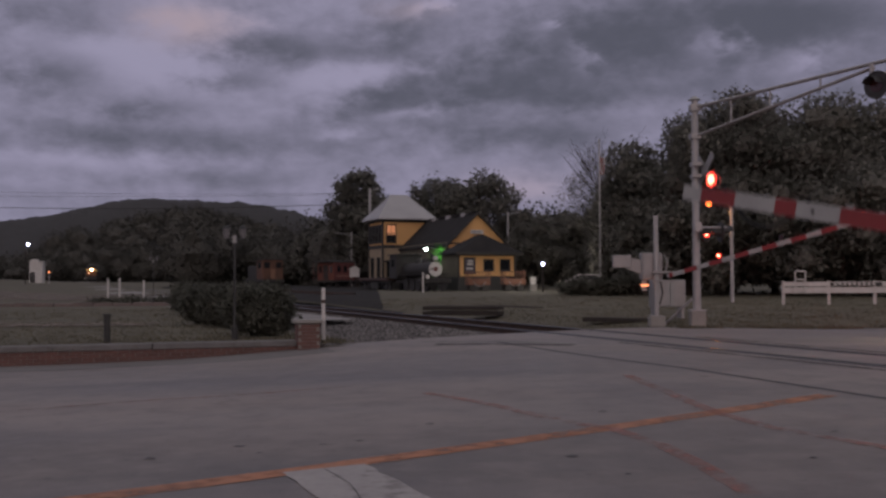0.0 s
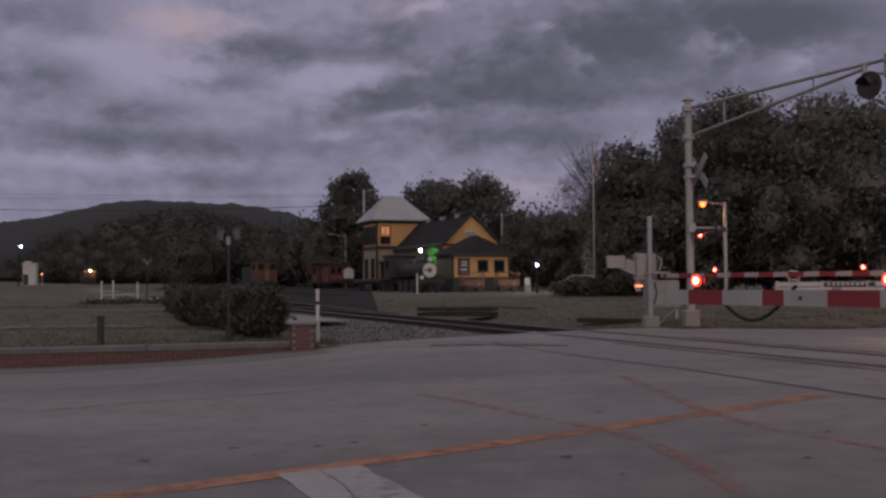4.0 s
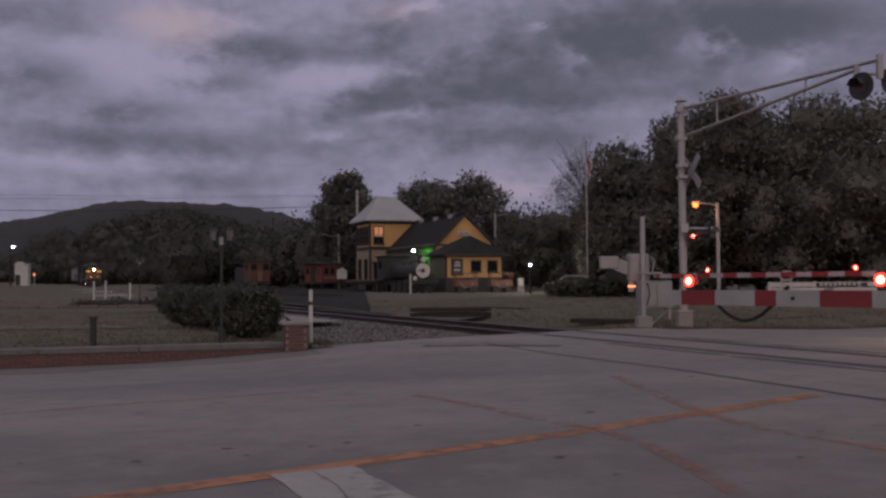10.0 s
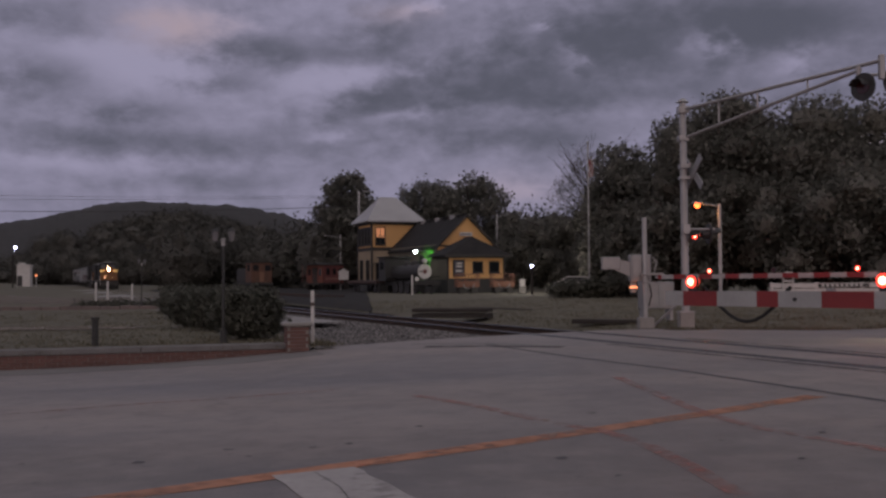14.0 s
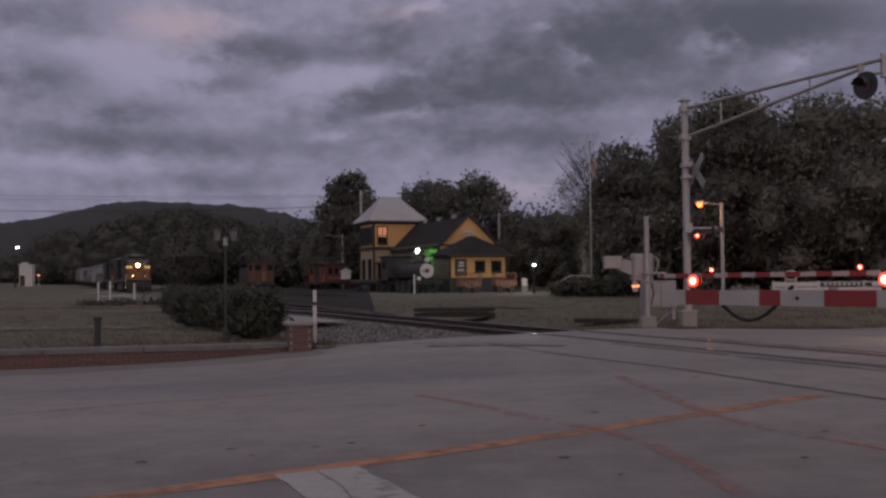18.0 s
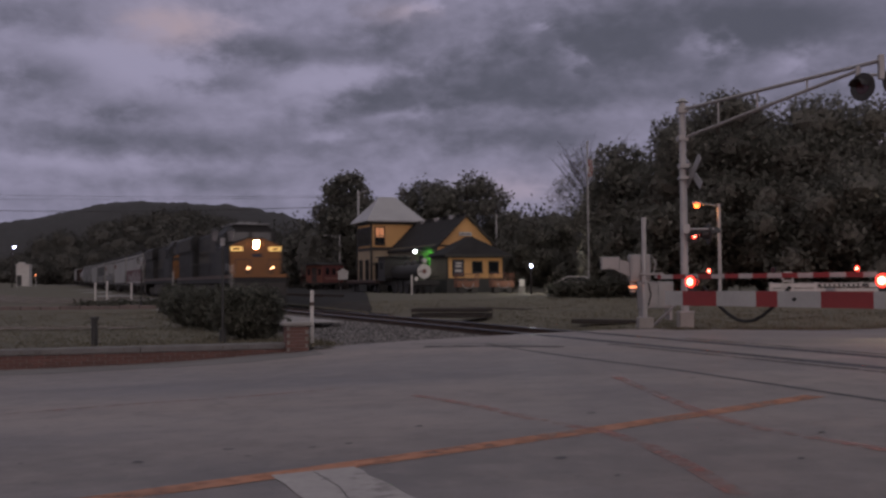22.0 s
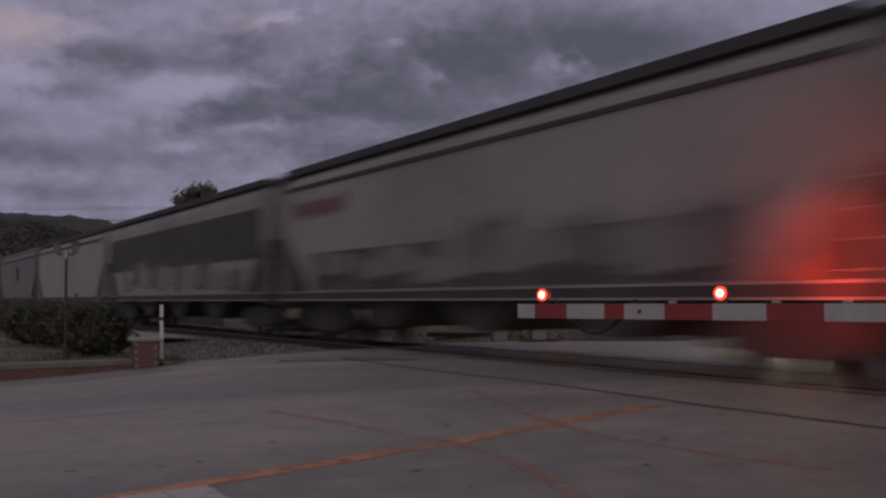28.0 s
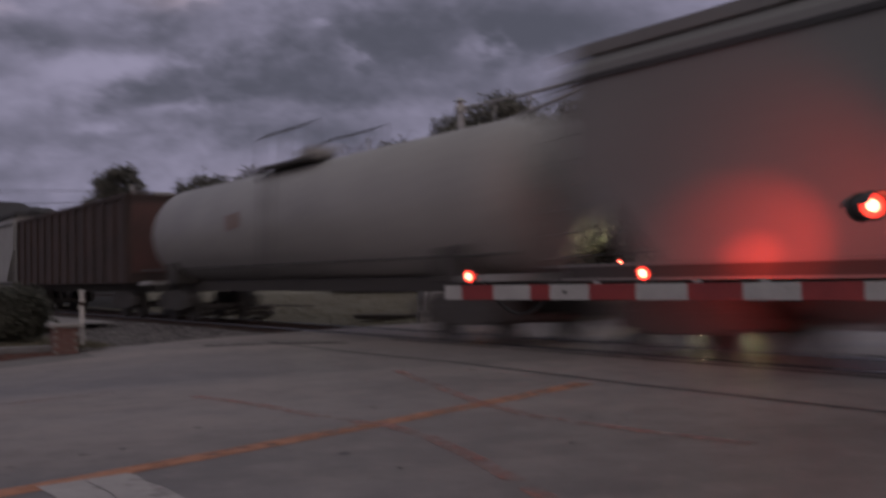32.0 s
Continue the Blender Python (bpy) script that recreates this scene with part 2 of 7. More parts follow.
ALU = mat("dull_aluminium", (0.36, 0.35, 0.345), (0.25, 0.245, 0.245), 3, 40, 0.45, 0.4, 0.05, 0.8, 0.003)
RAIL = mat("polished_rail", (0.19, 0.175, 0.165), (0.11, 0.098, 0.09), 2, 30, 0.13, 0.9, 0.01, 0.8, 0.002)
RUST = mat("rusty_rail_web", (0.075, 0.045, 0.032), (0.035, 0.022, 0.018), 3, 30, 0.85, 0.1)
TIE = mat("creosoted_timber", (0.06, 0.052, 0.047), (0.035, 0.031, 0.029), 4, 30, 0.9, 0, 0.5, 0.7, 0.01)
BLACK = mat("black_paint", (0.035, 0.034, 0.034), (0.022, 0.022, 0.022), 3, 30, 0.55, 0, 0.1)
RUBBER = mat("black_rubber", (0.016, 0.016, 0.016), None, 5, 40, 0.8)
WHITE = mat("white_paint", (0.62, 0.6, 0.58), (0.45, 0.43, 0.41), 3, 30, 0.6, 0, 0.1, 0.8, 0.004)
REFLECT_WHITE = mat("white_sheeting", (0.36, 0.355, 0.345), (0.28, 0.275, 0.268), 5, 60, 0.45, 0, 0.05)
REFLECT_RED = mat("red_sheeting", (0.24, 0.026, 0.026), (0.18, 0.021, 0.021), 5, 60, 0.45, 0, 0.05)


def worn_paint(name, c1, c2, cover):
    """Road paint rubbed thin: the asphalt shows through where the noise is low. cover: the share of paint left."""
    m = mat(name, c1, c2, 1.2, 16, 0.75, 0, 0.15, 0.7, 0.003)
    nt = m.node_tree
    tc = nt.nodes.new("ShaderNodeTexCoord")
    fac = []
    for scale, detail in ((1.6, 4), (7, 6)):
        n = nt.nodes.new("ShaderNodeTexNoise")
        n.inputs["Scale"].default_value = scale
        n.inputs["Detail"].default_value = detail
        nt.links.new(tc.outputs["Object"], n.inputs["Vector"])
        fac.append(n.outputs["Fac"])
    s = nt.nodes.new("ShaderNodeMath")
    s.operation = "ADD"
    nt.links.new(fac[0], s.inputs[0])
    nt.links.new(fac[1], s.inputs[1])
    r = nt.nodes.new("ShaderNodeMapRange")
    nt.links.new(s.outputs[0], r.inputs["Value"])
    r.inputs["From Min"].default_value = 1.15 - cover * 0.75
    r.inputs["From Max"].default_value = 1.75 - cover * 0.75
    nt.links.new(r.outputs["Result"], nt.nodes["Principled BSDF"].inputs["Alpha"])
    return m


YELLOW_LINE = worn_paint("faded_yellow_paint", (0.48, 0.19, 0.09), (0.32, 0.17, 0.115), 0.82)
WHITE_LINE = worn_paint("worn_white_paint", (0.42, 0.39, 0.38), (0.28, 0.26, 0.255), 1.15)
# worn yellow paint, its red tint standing in for the flashers' light
GHOST_LINE = worn_paint("red_lit_ghost_line", (0.44, 0.19, 0.155), (0.32, 0.18, 0.16), 0.43)
TAR_PATCH = worn_paint("worn_tar_patch", (0.055, 0.052, 0.051), (0.08, 0.074, 0.072), 0.6)
TAR = mat("tar_seam", (0.035, 0.033, 0.033), (0.06, 0.056, 0.056), 2, 20, 0.6)
GLASS_DARK = mat("dark_window_glass", (0.02, 0.022, 0.026), (0.012, 0.013, 0.015), 1, 10, 0.08, 0, 0)
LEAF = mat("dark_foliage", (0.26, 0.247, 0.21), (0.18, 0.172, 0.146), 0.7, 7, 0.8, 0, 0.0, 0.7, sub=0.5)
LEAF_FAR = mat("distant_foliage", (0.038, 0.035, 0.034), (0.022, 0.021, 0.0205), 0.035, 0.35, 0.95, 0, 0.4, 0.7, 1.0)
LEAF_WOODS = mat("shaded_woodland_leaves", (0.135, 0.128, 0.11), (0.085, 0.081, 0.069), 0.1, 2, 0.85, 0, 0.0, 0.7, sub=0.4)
HEDGE = mat("hedge_leaves", (0.19, 0.188, 0.15), (0.12, 0.12, 0.096), 3, 24, 0.8, 0, 0.0, 0.7, sub=0.45)
BARK = mat("bark", (0.07, 0.055, 0.045), (0.035, 0.028, 0.024), 3, 20, 0.95, 0, 0.6, 0.7, 0.02)
RED_LAMP = glow("lit_red_lens", (1.0, 0.05, 0.03), 2.2)
RED_HOT = glow("hot_red_bulb", (1.0, 0.17, 0.1), 14.0)
AMBER_LAMP = glow("lit_sodium_lamp", (1.0, 0.14, 0.03), 5.0)
WHITE_LAMP = glow("lit_white_lamp", (0.85, 0.9, 1.0), 30.0)
BLUE_LAMP = glow("lit_mercury_lamp", (0.6, 0.65, 1.0), 30.0)
HEAD_LAMP = glow("lit_headlight", (1.0, 0.5, 0.24), 260.0)

# ---------------------------------------------------------------- mesh helpers


def bbox(bm, x0, x1, y0, y1, z0, z1, bevel=0.0, m=None):
    m = m or Matrix()
    r = bmesh.ops.create_cube(bm, size=1.0, matrix=m @ Matrix.Translation(((x0 + x1) / 2, (y0 + y1) / 2, (z0 + z1) / 2)) @ Matrix.Diagonal((x1 - x0, y1 - y0, z1 - z0, 1)))
    if bevel:
        es = list({e for v in r["verts"] for e in v.link_edges})
        bmesh.ops.bevel(bm, geom=es, offset=bevel, segments=1, affect="EDGES")
    return r["verts"]


def tube(bm, p, q, r0, r1=None, seg=12, caps=True):
    p, q = Vector(p), Vector(q)
    d = q - p
    m = Matrix.Translation((p + q) / 2) @ d.to_track_quat("Z", "Y").to_matrix().to_4x4()
    bmesh.ops.create_cone(bm, cap_ends=caps, segments=seg, radius1=r0, radius2=r0 if r1 is None else r1, depth=d.length, matrix=m)


def prism(bm, pts, y0, y1, m=None):
    """A solid: the outline pts in x and z, drawn out from y0 to y1."""
    m = m or Matrix()
    a = [bm.verts.new(m @ Vector((x, y0, z))) for x, z in pts]
    b = [bm.verts.new(m @ Vector((x, y1, z))) for x, z in pts]
    n = len(pts)
    bm.faces.new(a)
    bm.faces.new(b[::-1])
    for i in range(n):
        bm.faces.new((a[i], b[i], b[(i + 1) % n], a[(i + 1) % n]))
    bmesh.ops.recalc_face_normals(bm, faces=bm.faces[:])


def pipe(bm, pts, r, seg=6, closed=False):
    """One bent round bar along pts."""
    pts = [Vector(p) for p in pts]
    n = len(pts)
    rings = []
    for i, p in enumerate(pts):
        a = pts[(i - 1) % n] if closed or i else p
        b = pts[(i + 1) % n] if closed or i < n - 1 else p
        q = (b - a).to_track_quat("Z", "Y").to_matrix()
        rings.append([bm.verts.new(p + q @ Vector((math.cos(6.2832 * k / seg) * r, math.sin(6.2832 * k / seg) * r, 0))) for k in range(seg)])
    for i in range(n if closed else n - 1):
        A, B = rings[i], rings[(i + 1) % n]
        for k in range(seg):
            bm.faces.new((A[k], A[(k + 1) % seg], B[(k + 1) % seg], B[k]))
    if not closed:
        bm.faces.new(rings[0][::-1])
        bm.faces.new(rings[-1])


def finish(name, bm, material, smooth=False):
    me = bpy.data.meshes.new(name)
    bm.to_mesh(me)
    bm.free()
    me.materials.append(material)
    if smooth:
        me.shade_smooth()
    return me


def thing(name, m=None, label="", category="", group="", kind=""):
    ob = new(name)
    ob.matrix_basis = m or Matrix()
    return tagged(ob, label, category, group, kind)


def part(name, bm, material, parent, label="", at=None, smooth=False):
    ob = new(name, finish(name, bm, material, smooth))
    ob.parent = parent
    if at is not None:
        ob.matrix_basis = at
    return tagged(ob, label)


def solid(name, bm, material, m=None, label="", category="", group="", kind="", smooth=False):
    ob = new(name, finish(name, bm, material, smooth))
    ob.matrix_basis = m or Matrix()
    return tagged(ob, label, category, group, kind)


def boxes(*rows, bevel=0.0):
    bm = bmesh.new()
    for r in rows:
        bbox(bm, *r, bevel=bevel)
    return bm


def tubes(*rows, seg=12):
    bm = bmesh.new()
    for p, q, r in rows:
        tube(bm, p, q, r, seg=seg)
    return bm


# ---------------------------------------------------------------- plan
TRACK_O = Vector((12.43, 0, 0))           # foot of the track line
TRACK_D = Vector((0.3714, -0.9285, 0))    # the train's way
TRACK_N = Vector((-0.9285, -0.3714, 0))   # from the track to the camera's side
TRACK_YAW = math.degrees(math.atan2(TRACK_D.y, TRACK_D.x))
ROAD_D = Vector((0.803, 0.597, 0))
ROAD_M = Vector((-0.597, 0.803, 0))
ROAD_YAW = math.degrees(math.atan2(ROAD_D.y, ROAD_D.x))


def grade(d):
    """Height of the line at d metres up the track from the crossing."""
    return 1.15 * (max(0.0, d - 60) / 200) ** 1.5


def on_track(s, n=0.0, z=0.0):
    p = TRACK_O + TRACK_D * s + TRACK_N * n
    p.z = z + grade(-s)
    return p


def smooth01(v):
    v = min(1, max(0, v))
    return v * v * (3 - 2 * v)


def road_z(x, y):
    dn = (Vector((x, y, 0)) - TRACK_O).dot(TRACK_N)
    r, m = x * ROAD_D.x + y * ROAD_D.y, x * ROAD_M.x + y * ROAD_M.y
    dip = 0.13 * smooth01((m - 11) / 6) * smooth01((11.2 - r) / 4.5)
    return -0.012 - (0.19 if dn > 0 else 0.32) * smooth01((abs(dn) - 1.3) / 12) - dip


def sheet(name, fn, us, vs, material, label="", category="", kind="structure"):
    """A sheet of quads over the grid us x vs, fn(u, v) -> place."""
    verts = [fn(u, v) for u in us for v in vs]
    nv = len(vs)
    faces = [(i * nv + j, (i + 1) * nv + j, (i + 1) * nv + j + 1, i * nv + j + 1) for i in range(len(us) - 1) for j in range(nv - 1)]
    me = bpy.data.meshes.new(name)
    me.from_pydata(verts, [], faces)
    me.materials.append(material)
    me.shade_smooth()
    return tagged(new(name, me), label, category, "", kind)


def steps(a, b, n):
    return [a + (b - a) * i / n for i in range(n + 1)]

# ---------------------------------------------------------------- ground, road, track


def road_at(r, m):
    p = ROAD_D * r + ROAD_M * m
    return p


def s_of_m(m, n):
    """Where the line n metres beside the track meets the line m metres across the road."""
    q = TRACK_O + TRACK_N * n
    return (m - q.dot(ROAD_M)) / TRACK_D.dot(ROAD_M)


def ground_z(x, y):
    d = math.hypot(x, y)
    n = (Vector((x, y, 0)) - TRACK_O).dot(TRACK_N)
    return -0.34 + 0.3 * smooth01((d - 60) / 40) + grade(min(max(y, 0), 260) / 0.93) + 0.95 * smooth01((y - 48) / 70) * smooth01((n - 8) / 14)


XS = [-3000, -1500, -800, -450] + steps(-300, 300, 50) + [450, 800, 1500, 3000]
YS = [-1500, -500, -200] + steps(-100, 400, 50) + [600, 900, 1400, 2200, 3500]
sheet("ground", lambda x, y: (x, y, ground_z(x, y)), XS, YS, GRASS, "flat grassy valley floor around the crossing", "ground")

sheet("road", lambda r, m: (*road_at(r, m).xy, road_z(*road_at(r, m).xy)), steps(-60, 90, 150), steps(-14, 17.85, 32), ASPHALT,
      "wide worn grey asphalt road crossing the railway", "road")


sheet("forecourt", lambda r, m: (*road_at(r, m).xy, road_z(*road_at(r, m).xy) - 0.001), steps(-60, 10.2, 60), steps(17.85, 30, 12), ASPHALT,
      "worn asphalt apron in front of the low wall", "road")
WALL_O = Vector((-2.72, 20.08, 0))
WALL_D = Vector((0.956, 0.292, 0))
WALL_YAW = 17.0


def s_of_wall(n, back):
    """Where the line n metres beside the track meets the line behind the low wall."""
    w = Vector((-WALL_D.y, WALL_D.x, 0))
    q = TRACK_O + TRACK_N * n
    return (back - (q - WALL_O).dot(w)) / TRACK_D.dot(w)


def rise(y, n):
    """The far lawn climbs gently away from the line."""
    return 0.95 * smooth01((y - 48) / 70) * smooth01((n - 8) / 14)


def lawn_left(u, n):
    s = s_of_wall(n, 0.12)
    s = s + (-150 - s) * u ** 1.6
    p = on_track(s, n)
    return (p.x, p.y, p.z + rise(p.y, n) - 0.02 + 0.03 * noise.noise((p.x * 0.3, p.y * 0.3, 0)))


def lawn_right(u, n):
    s = s_of_m(17.2, -n)
    s = s + (-150 - s) * u ** 1.6
    p = on_track(s, -n)
    k = smooth01((p.dot(ROAD_M) - 17.2) / 1.6)
    return (p.x, p.y, (road_z(p.x, p.y) + 0.012) * (1 - k) + k * (p.z - 0.06 - 0.28 * (1 - smooth01((n - 3.4) / 1.6)) + 0.3 * smooth01((p.y - 32) / 45)) + k * 0.04 * noise.noise((p.x * 0.3, p.y * 0.3, 3)))


sheet("lawn", lawn_left, steps(0, 1, 40), steps(6.0, 80, 40), GRASS, "dry mown lawn behind the low brick wall", "lawn")
sheet("lawn", lawn_right, steps(0, 1, 90), steps(3.4, 110, 60), GRASS, "dry mown lawn of the station park", "lawn")


def bed(s, n):
    p = on_track(s, n)
    a = abs(n)
    z = -0.17 if a < 1.5 else -0.17 - 0.2 * smooth01((a - 1.5) / (4.0 if n > 0 else 1.6))
    return (p.x, p.y, p.z + z + 0.02 * noise.noise((p.x * 2, p.y * 2, 5)))


S_ROAD = s_of_m(17.9, 0)
sheet("track_bed", bed, steps(-620, -300, 60)[:-1] + steps(-300, S_ROAD + 3.0, 220), [-3.6, -2.8, -2.1, -1.5, -0.75, 0, 0.75, 1.5, 2.2, 3, 3.8, 4.6, 5.5, 6.4], GRAVEL,
      "grey crushed stone ballast under the rails", "track bed")
sheet("track_bed", bed, steps(s_of_m(-14.5, 0), 160, 40), [-3.6, -2.1, -1.5, 0, 1.5, 2.2, 3.8, 5.5], GRAVEL,
      "grey crushed stone ballast under the rails", "track bed")


# dark sheet between the rails: their shadow is put into its colour
sheet("track_bed", lambda s, n: tuple(Vector(bed(s, n)) + Vector((0, 0, 0.02))), steps(-300, S_ROAD + 0.6, 200), [-1.75, -1.3, -0.65, 0, 0.65, 1.3, 1.75], OILY_SHADED,
      "dark ballast between the rails, oil and rail shadow in its colour", "track bed")


def ballast(count, seed):
    """Loose crushed stones over the bed beside the crossing, each a rough eight sided lump."""
    rng = np.random.default_rng(seed)
    verts, faces = [], []
    base = np.array([(1, 0, 0), (0, 1, 0), (-1, 0, 0), (0, -1, 0), (0, 0, 0.8), (0, 0, -0.8)])
    tri = ((0, 1, 4), (1, 2, 4), (2, 3, 4), (3, 0, 4), (1, 0, 5), (2, 1, 5), (3, 2, 5), (0, 3, 5))
    for i in range(count):
        n = 1.0 + 5.2 * rng.random() if rng.random() < 0.8 else -1.0 - 2.2 * rng.random()
        s = S_ROAD - 0.5 + 1.6 * (n > 2) - 34 * rng.random() ** 1.5
        x, y, z = bed(s, n)
        if (x * ROAD_M.x + y * ROAD_M.y) < 17.7:
            continue
        k = len(verts)
        r = 0.018 + 0.036 * rng.random()
        a = rng.random() * 6.28
        for q in base:
            w = q * r * (0.65 + 0.7 * rng.random(3))
            verts.append((x + w[0] * math.cos(a) - w[1] * math.sin(a), y + w[0] * math.sin(a) + w[1] * math.cos(a), z + 0.02 + w[2]))
        faces.extend(tuple(k + v for v in f) for f in tri)
    me = bpy.data.meshes.new("ballast_stones")
    me.from_pydata(verts, [], faces)
    me.materials.append(STONE)
    return tagged(new("ballast_stones", me), "loose grey crushed stone beside the rails", "ballast", "", "stuff")


def island_mat(name, c1, c2, rough=0.9):
    """A colour between c1 and c2 for each loose piece."""
    m = mat(name, c1, c2, 2, 30, rough)
    nt = m.node_tree
    g = nt.nodes.new("ShaderNodeNewGeometry")
    mix = [n for n in nt.nodes if n.bl_idname == "ShaderNodeMix"][0]
    nt.links.new(g.outputs["Random Per Island"], mix.inputs["Factor"])
    return m


STONE = island_mat("crushed_stone", (0.24, 0.225, 0.22), (0.06, 0.057, 0.057))
BLADE = island_mat("dry_grass_blades", (0.16, 0.136, 0.09), (0.06, 0.059, 0.038))
ballast(14000, 3)


def grass(fn, count, seed, label, umax, n0, n1, h):
    """Short blades over a lawn given by fn(u, n), in tufts."""
    rng = np.random.default_rng(seed)
    verts, faces = [], []
    for i in range(count // 5):
        u, n = umax * rng.random() ** 1.3, n0 + (n1 - n0) * rng.random() ** 1.3
        x0, y0, z0 = fn(u, n)
        if noise.noise((x0 * 0.6, y0 * 0.6, 1)) < -0.25 and rng.random() < 0.7:
            continue
        for j in range(5):
            x, y = x0 + rng.normal() * 0.12, y0 + rng.normal() * 0.12
            a, hh = rng.random() * 3.14, h * (0.5 + rng.random())
            k = len(verts)
            dx, dy = math.cos(a) * 0.012, math.sin(a) * 0.012
            verts += [(x - dx, y - dy, z0 - 0.02), (x + dx, y + dy, z0 - 0.02), (x + rng.normal() * 0.03, y + rng.normal() * 0.03, z0 + hh)]
            faces.append((k, k + 1, k + 2))
    me = bpy.data.meshes.new("grass")
    me.from_pydata(verts, [], faces)
    me.materials.append(BLADE)
    return tagged(new("grass", me), label, "grass", "", "stuff")


grass(lawn_left, 60000, 7, "short dry grass behind the low wall", 0.4, 6.0, 45, 0.05)
grass(lawn_right, 60000, 8, "short dry grass of the station park", 0.45, 3.6, 45, 0.06)
# grey lane beside the line
sheet("lane", lambda s, n: tuple(on_track(s, n, -0.03)), steps(-190, -36, 50), steps(2.3, 6.4, 3), LANE, "pale grey gravel lane beside the track", "lane")


def sweep(name, profile, ss, material, parent, label=""):
    """profile: closed outline of (n, z); ss: places along the track."""
    verts, faces = [], []
    k = len(profile)
    for s in ss:
        for n, z in profile:
            verts.append(tuple(on_track(s, n, z)))
    for i in range(len(ss) - 1):
        for j in range(k):
            a, b = i * k + j, i * k + (j + 1) % k
            faces.append((a, b, b + k, a + k))
    me = bpy.data.meshes.new(name)
    me.from_pydata(verts, [], faces)
    me.materials.append(material)
    ob = new(name, me)
    ob.parent = parent
    return tagged(ob, label)


track = thing("railway_track", label="single railway line with polished rails on dark ties", category="railway track", kind="structure")
SS = steps(-620, -300, 40)[:-1] + steps(-300, -60, 60) + steps(-56, 160, 54)
for side in (-0.7525, 0.7525):
    c = side
    sweep("rail", [(c - 0.012, -0.04), (c + 0.012, -0.04), (c + 0.012, -0.14), (c + 0.065, -0.16), (c + 0.065, -0.172), (c - 0.065, -0.172), (c - 0.065, -0.16), (c - 0.012, -0.14)], SS, RUST, track)
    crown = [(c + 0.036 * math.sin(radians(a)) / math.sin(radians(70)), -0.006 + 0.006 * math.cos(radians(a))) for a in range(-70, 71, 14)]
    sweep("rail_head", [(c - 0.037, -0.045)] + crown + [(c + 0.037, -0.045)], SS, RAIL, track, "shiny worn rail head").data.shade_smooth()
# dark flangeways in the crossing
for c in (-0.86, -0.645, 0.645, 0.86):
    w = 0.055 if abs(c) < 0.7 else 0.07
    sweep("flangeway", [(c - w, -0.02), (c - w, -0.006), (c + w, -0.006), (c + w, -0.02)], steps(s_of_m(17.8, 0), s_of_m(-13, 0), 30), TAR, track, "dark rubber flangeway")
tie_bm = boxes((-0.11, 0.11, -1.3, 1.3, -0.18, 0.0), bevel=0.012)
TIE_ME = finish("tie", tie_bm, TIE)
s = S_ROAD - 0.4
while s > -120:
    ob = new("tie", TIE_ME)
    ob.parent = track
    ob.matrix_basis = Matrix.Translation(on_track(s, 0, -0.165)) @ pose(0, 0, 0, 0, 0, TRACK_YAW)
    s -= 0.52

# dusty gutter along the low wall


def gutter(u, k):
    q = WALL_O + WALL_D * u - Vector((-WALL_D.y, WALL_D.x, 0)) * (0.02 + k * (1.2 + 0.4 * noise.noise((u * 0.35, 0, 2))))
    return (q.x, q.y, road_z(q.x, q.y) + 0.004)


sheet("gutter", gutter, steps(-34, 0.2, 70), steps(0, 1, 3), PATH, "pale dusty gutter beside the low wall", "gutter")

# painted lines, seams


def stripe(name, pts, width, material, label, z=0.004, n=14):
    """A painted strip along a bent line on the road."""
    verts, faces = [], []
    P = []
    for (a, b) in zip(pts, pts[1:]):
        for i in range(n):
            P.append(Vector((a[0] + (b[0] - a[0]) * i / n, a[1] + (b[1] - a[1]) * i / n, 0)))
    P.append(Vector((*pts[-1], 0)))
    for i, p in enumerate(P):
        d = (P[min(i + 1, len(P) - 1)] - P[max(i - 1, 0)]).normalized()
        q = Vector((-d.y, d.x, 0)) * width / 2
        for sgn in (1, -1):
            v = p + q * (sgn * (1 + 0.12 * noise.noise((i * 0.7, sgn, 0))))
            verts.append((v.x, v.y, road_z(v.x, v.y) + z))
    for i in range(len(P) - 1):
        faces.append((2 * i, 2 * i + 1, 2 * i + 3, 2 * i + 2))
    me = bpy.data.meshes.new(name)
    me.from_pydata(verts, [], faces)
    me.materials.append(material)
    return tagged(new(name, me), label, "road marking", "", "structure")


stripe("centre_line", [(-9.0, 2.2), (-2.19, 6.6), (-0.4, 7.75), (1.55, 9.0), (2.66, 9.76), (4.0, 10.75)], 0.25, YELLOW_LINE, "faded orange yellow centre line worn by tyres", n=20)
stripe("turn_line", [(-0.3, 11.8), (0.35, 10.75), (1.03, 9.34), (1.42, 8.78), (1.65, 7.95), (1.76, 7.1), (1.82, 6.3), (1.9, 5.2)], 0.14, GHOST_LINE, "faint worn yellow line across the lane, red lamplight in its colour", z=0.006)
stripe("turn_line", [(2.3, 13.2), (2.35, 12.31), (2.45, 10.69), (2.52, 9.64), (2.73, 8.68), (3.03, 8.08), (3.29, 7.55), (3.8, 6.7)], 0.14, GHOST_LINE, "faint worn yellow line across the lane, red lamplight in its colour", z=0.006)
stripe("edge_line", [(-10.5, 7.6), (-6.6, 10.0), (-3.59, 11.74), (-2.55, 12.08), (-1.2, 12.75)], 0.1, GHOST_LINE, "nearly worn away yellow line", z=0.005)
stripe("stop_bar", [(-0.93, 7.36), (0.1, 5.0), (0.9, 3.0)], 0.62, WHITE_LINE, "worn white stop bar beside the centre line", z=0.005)
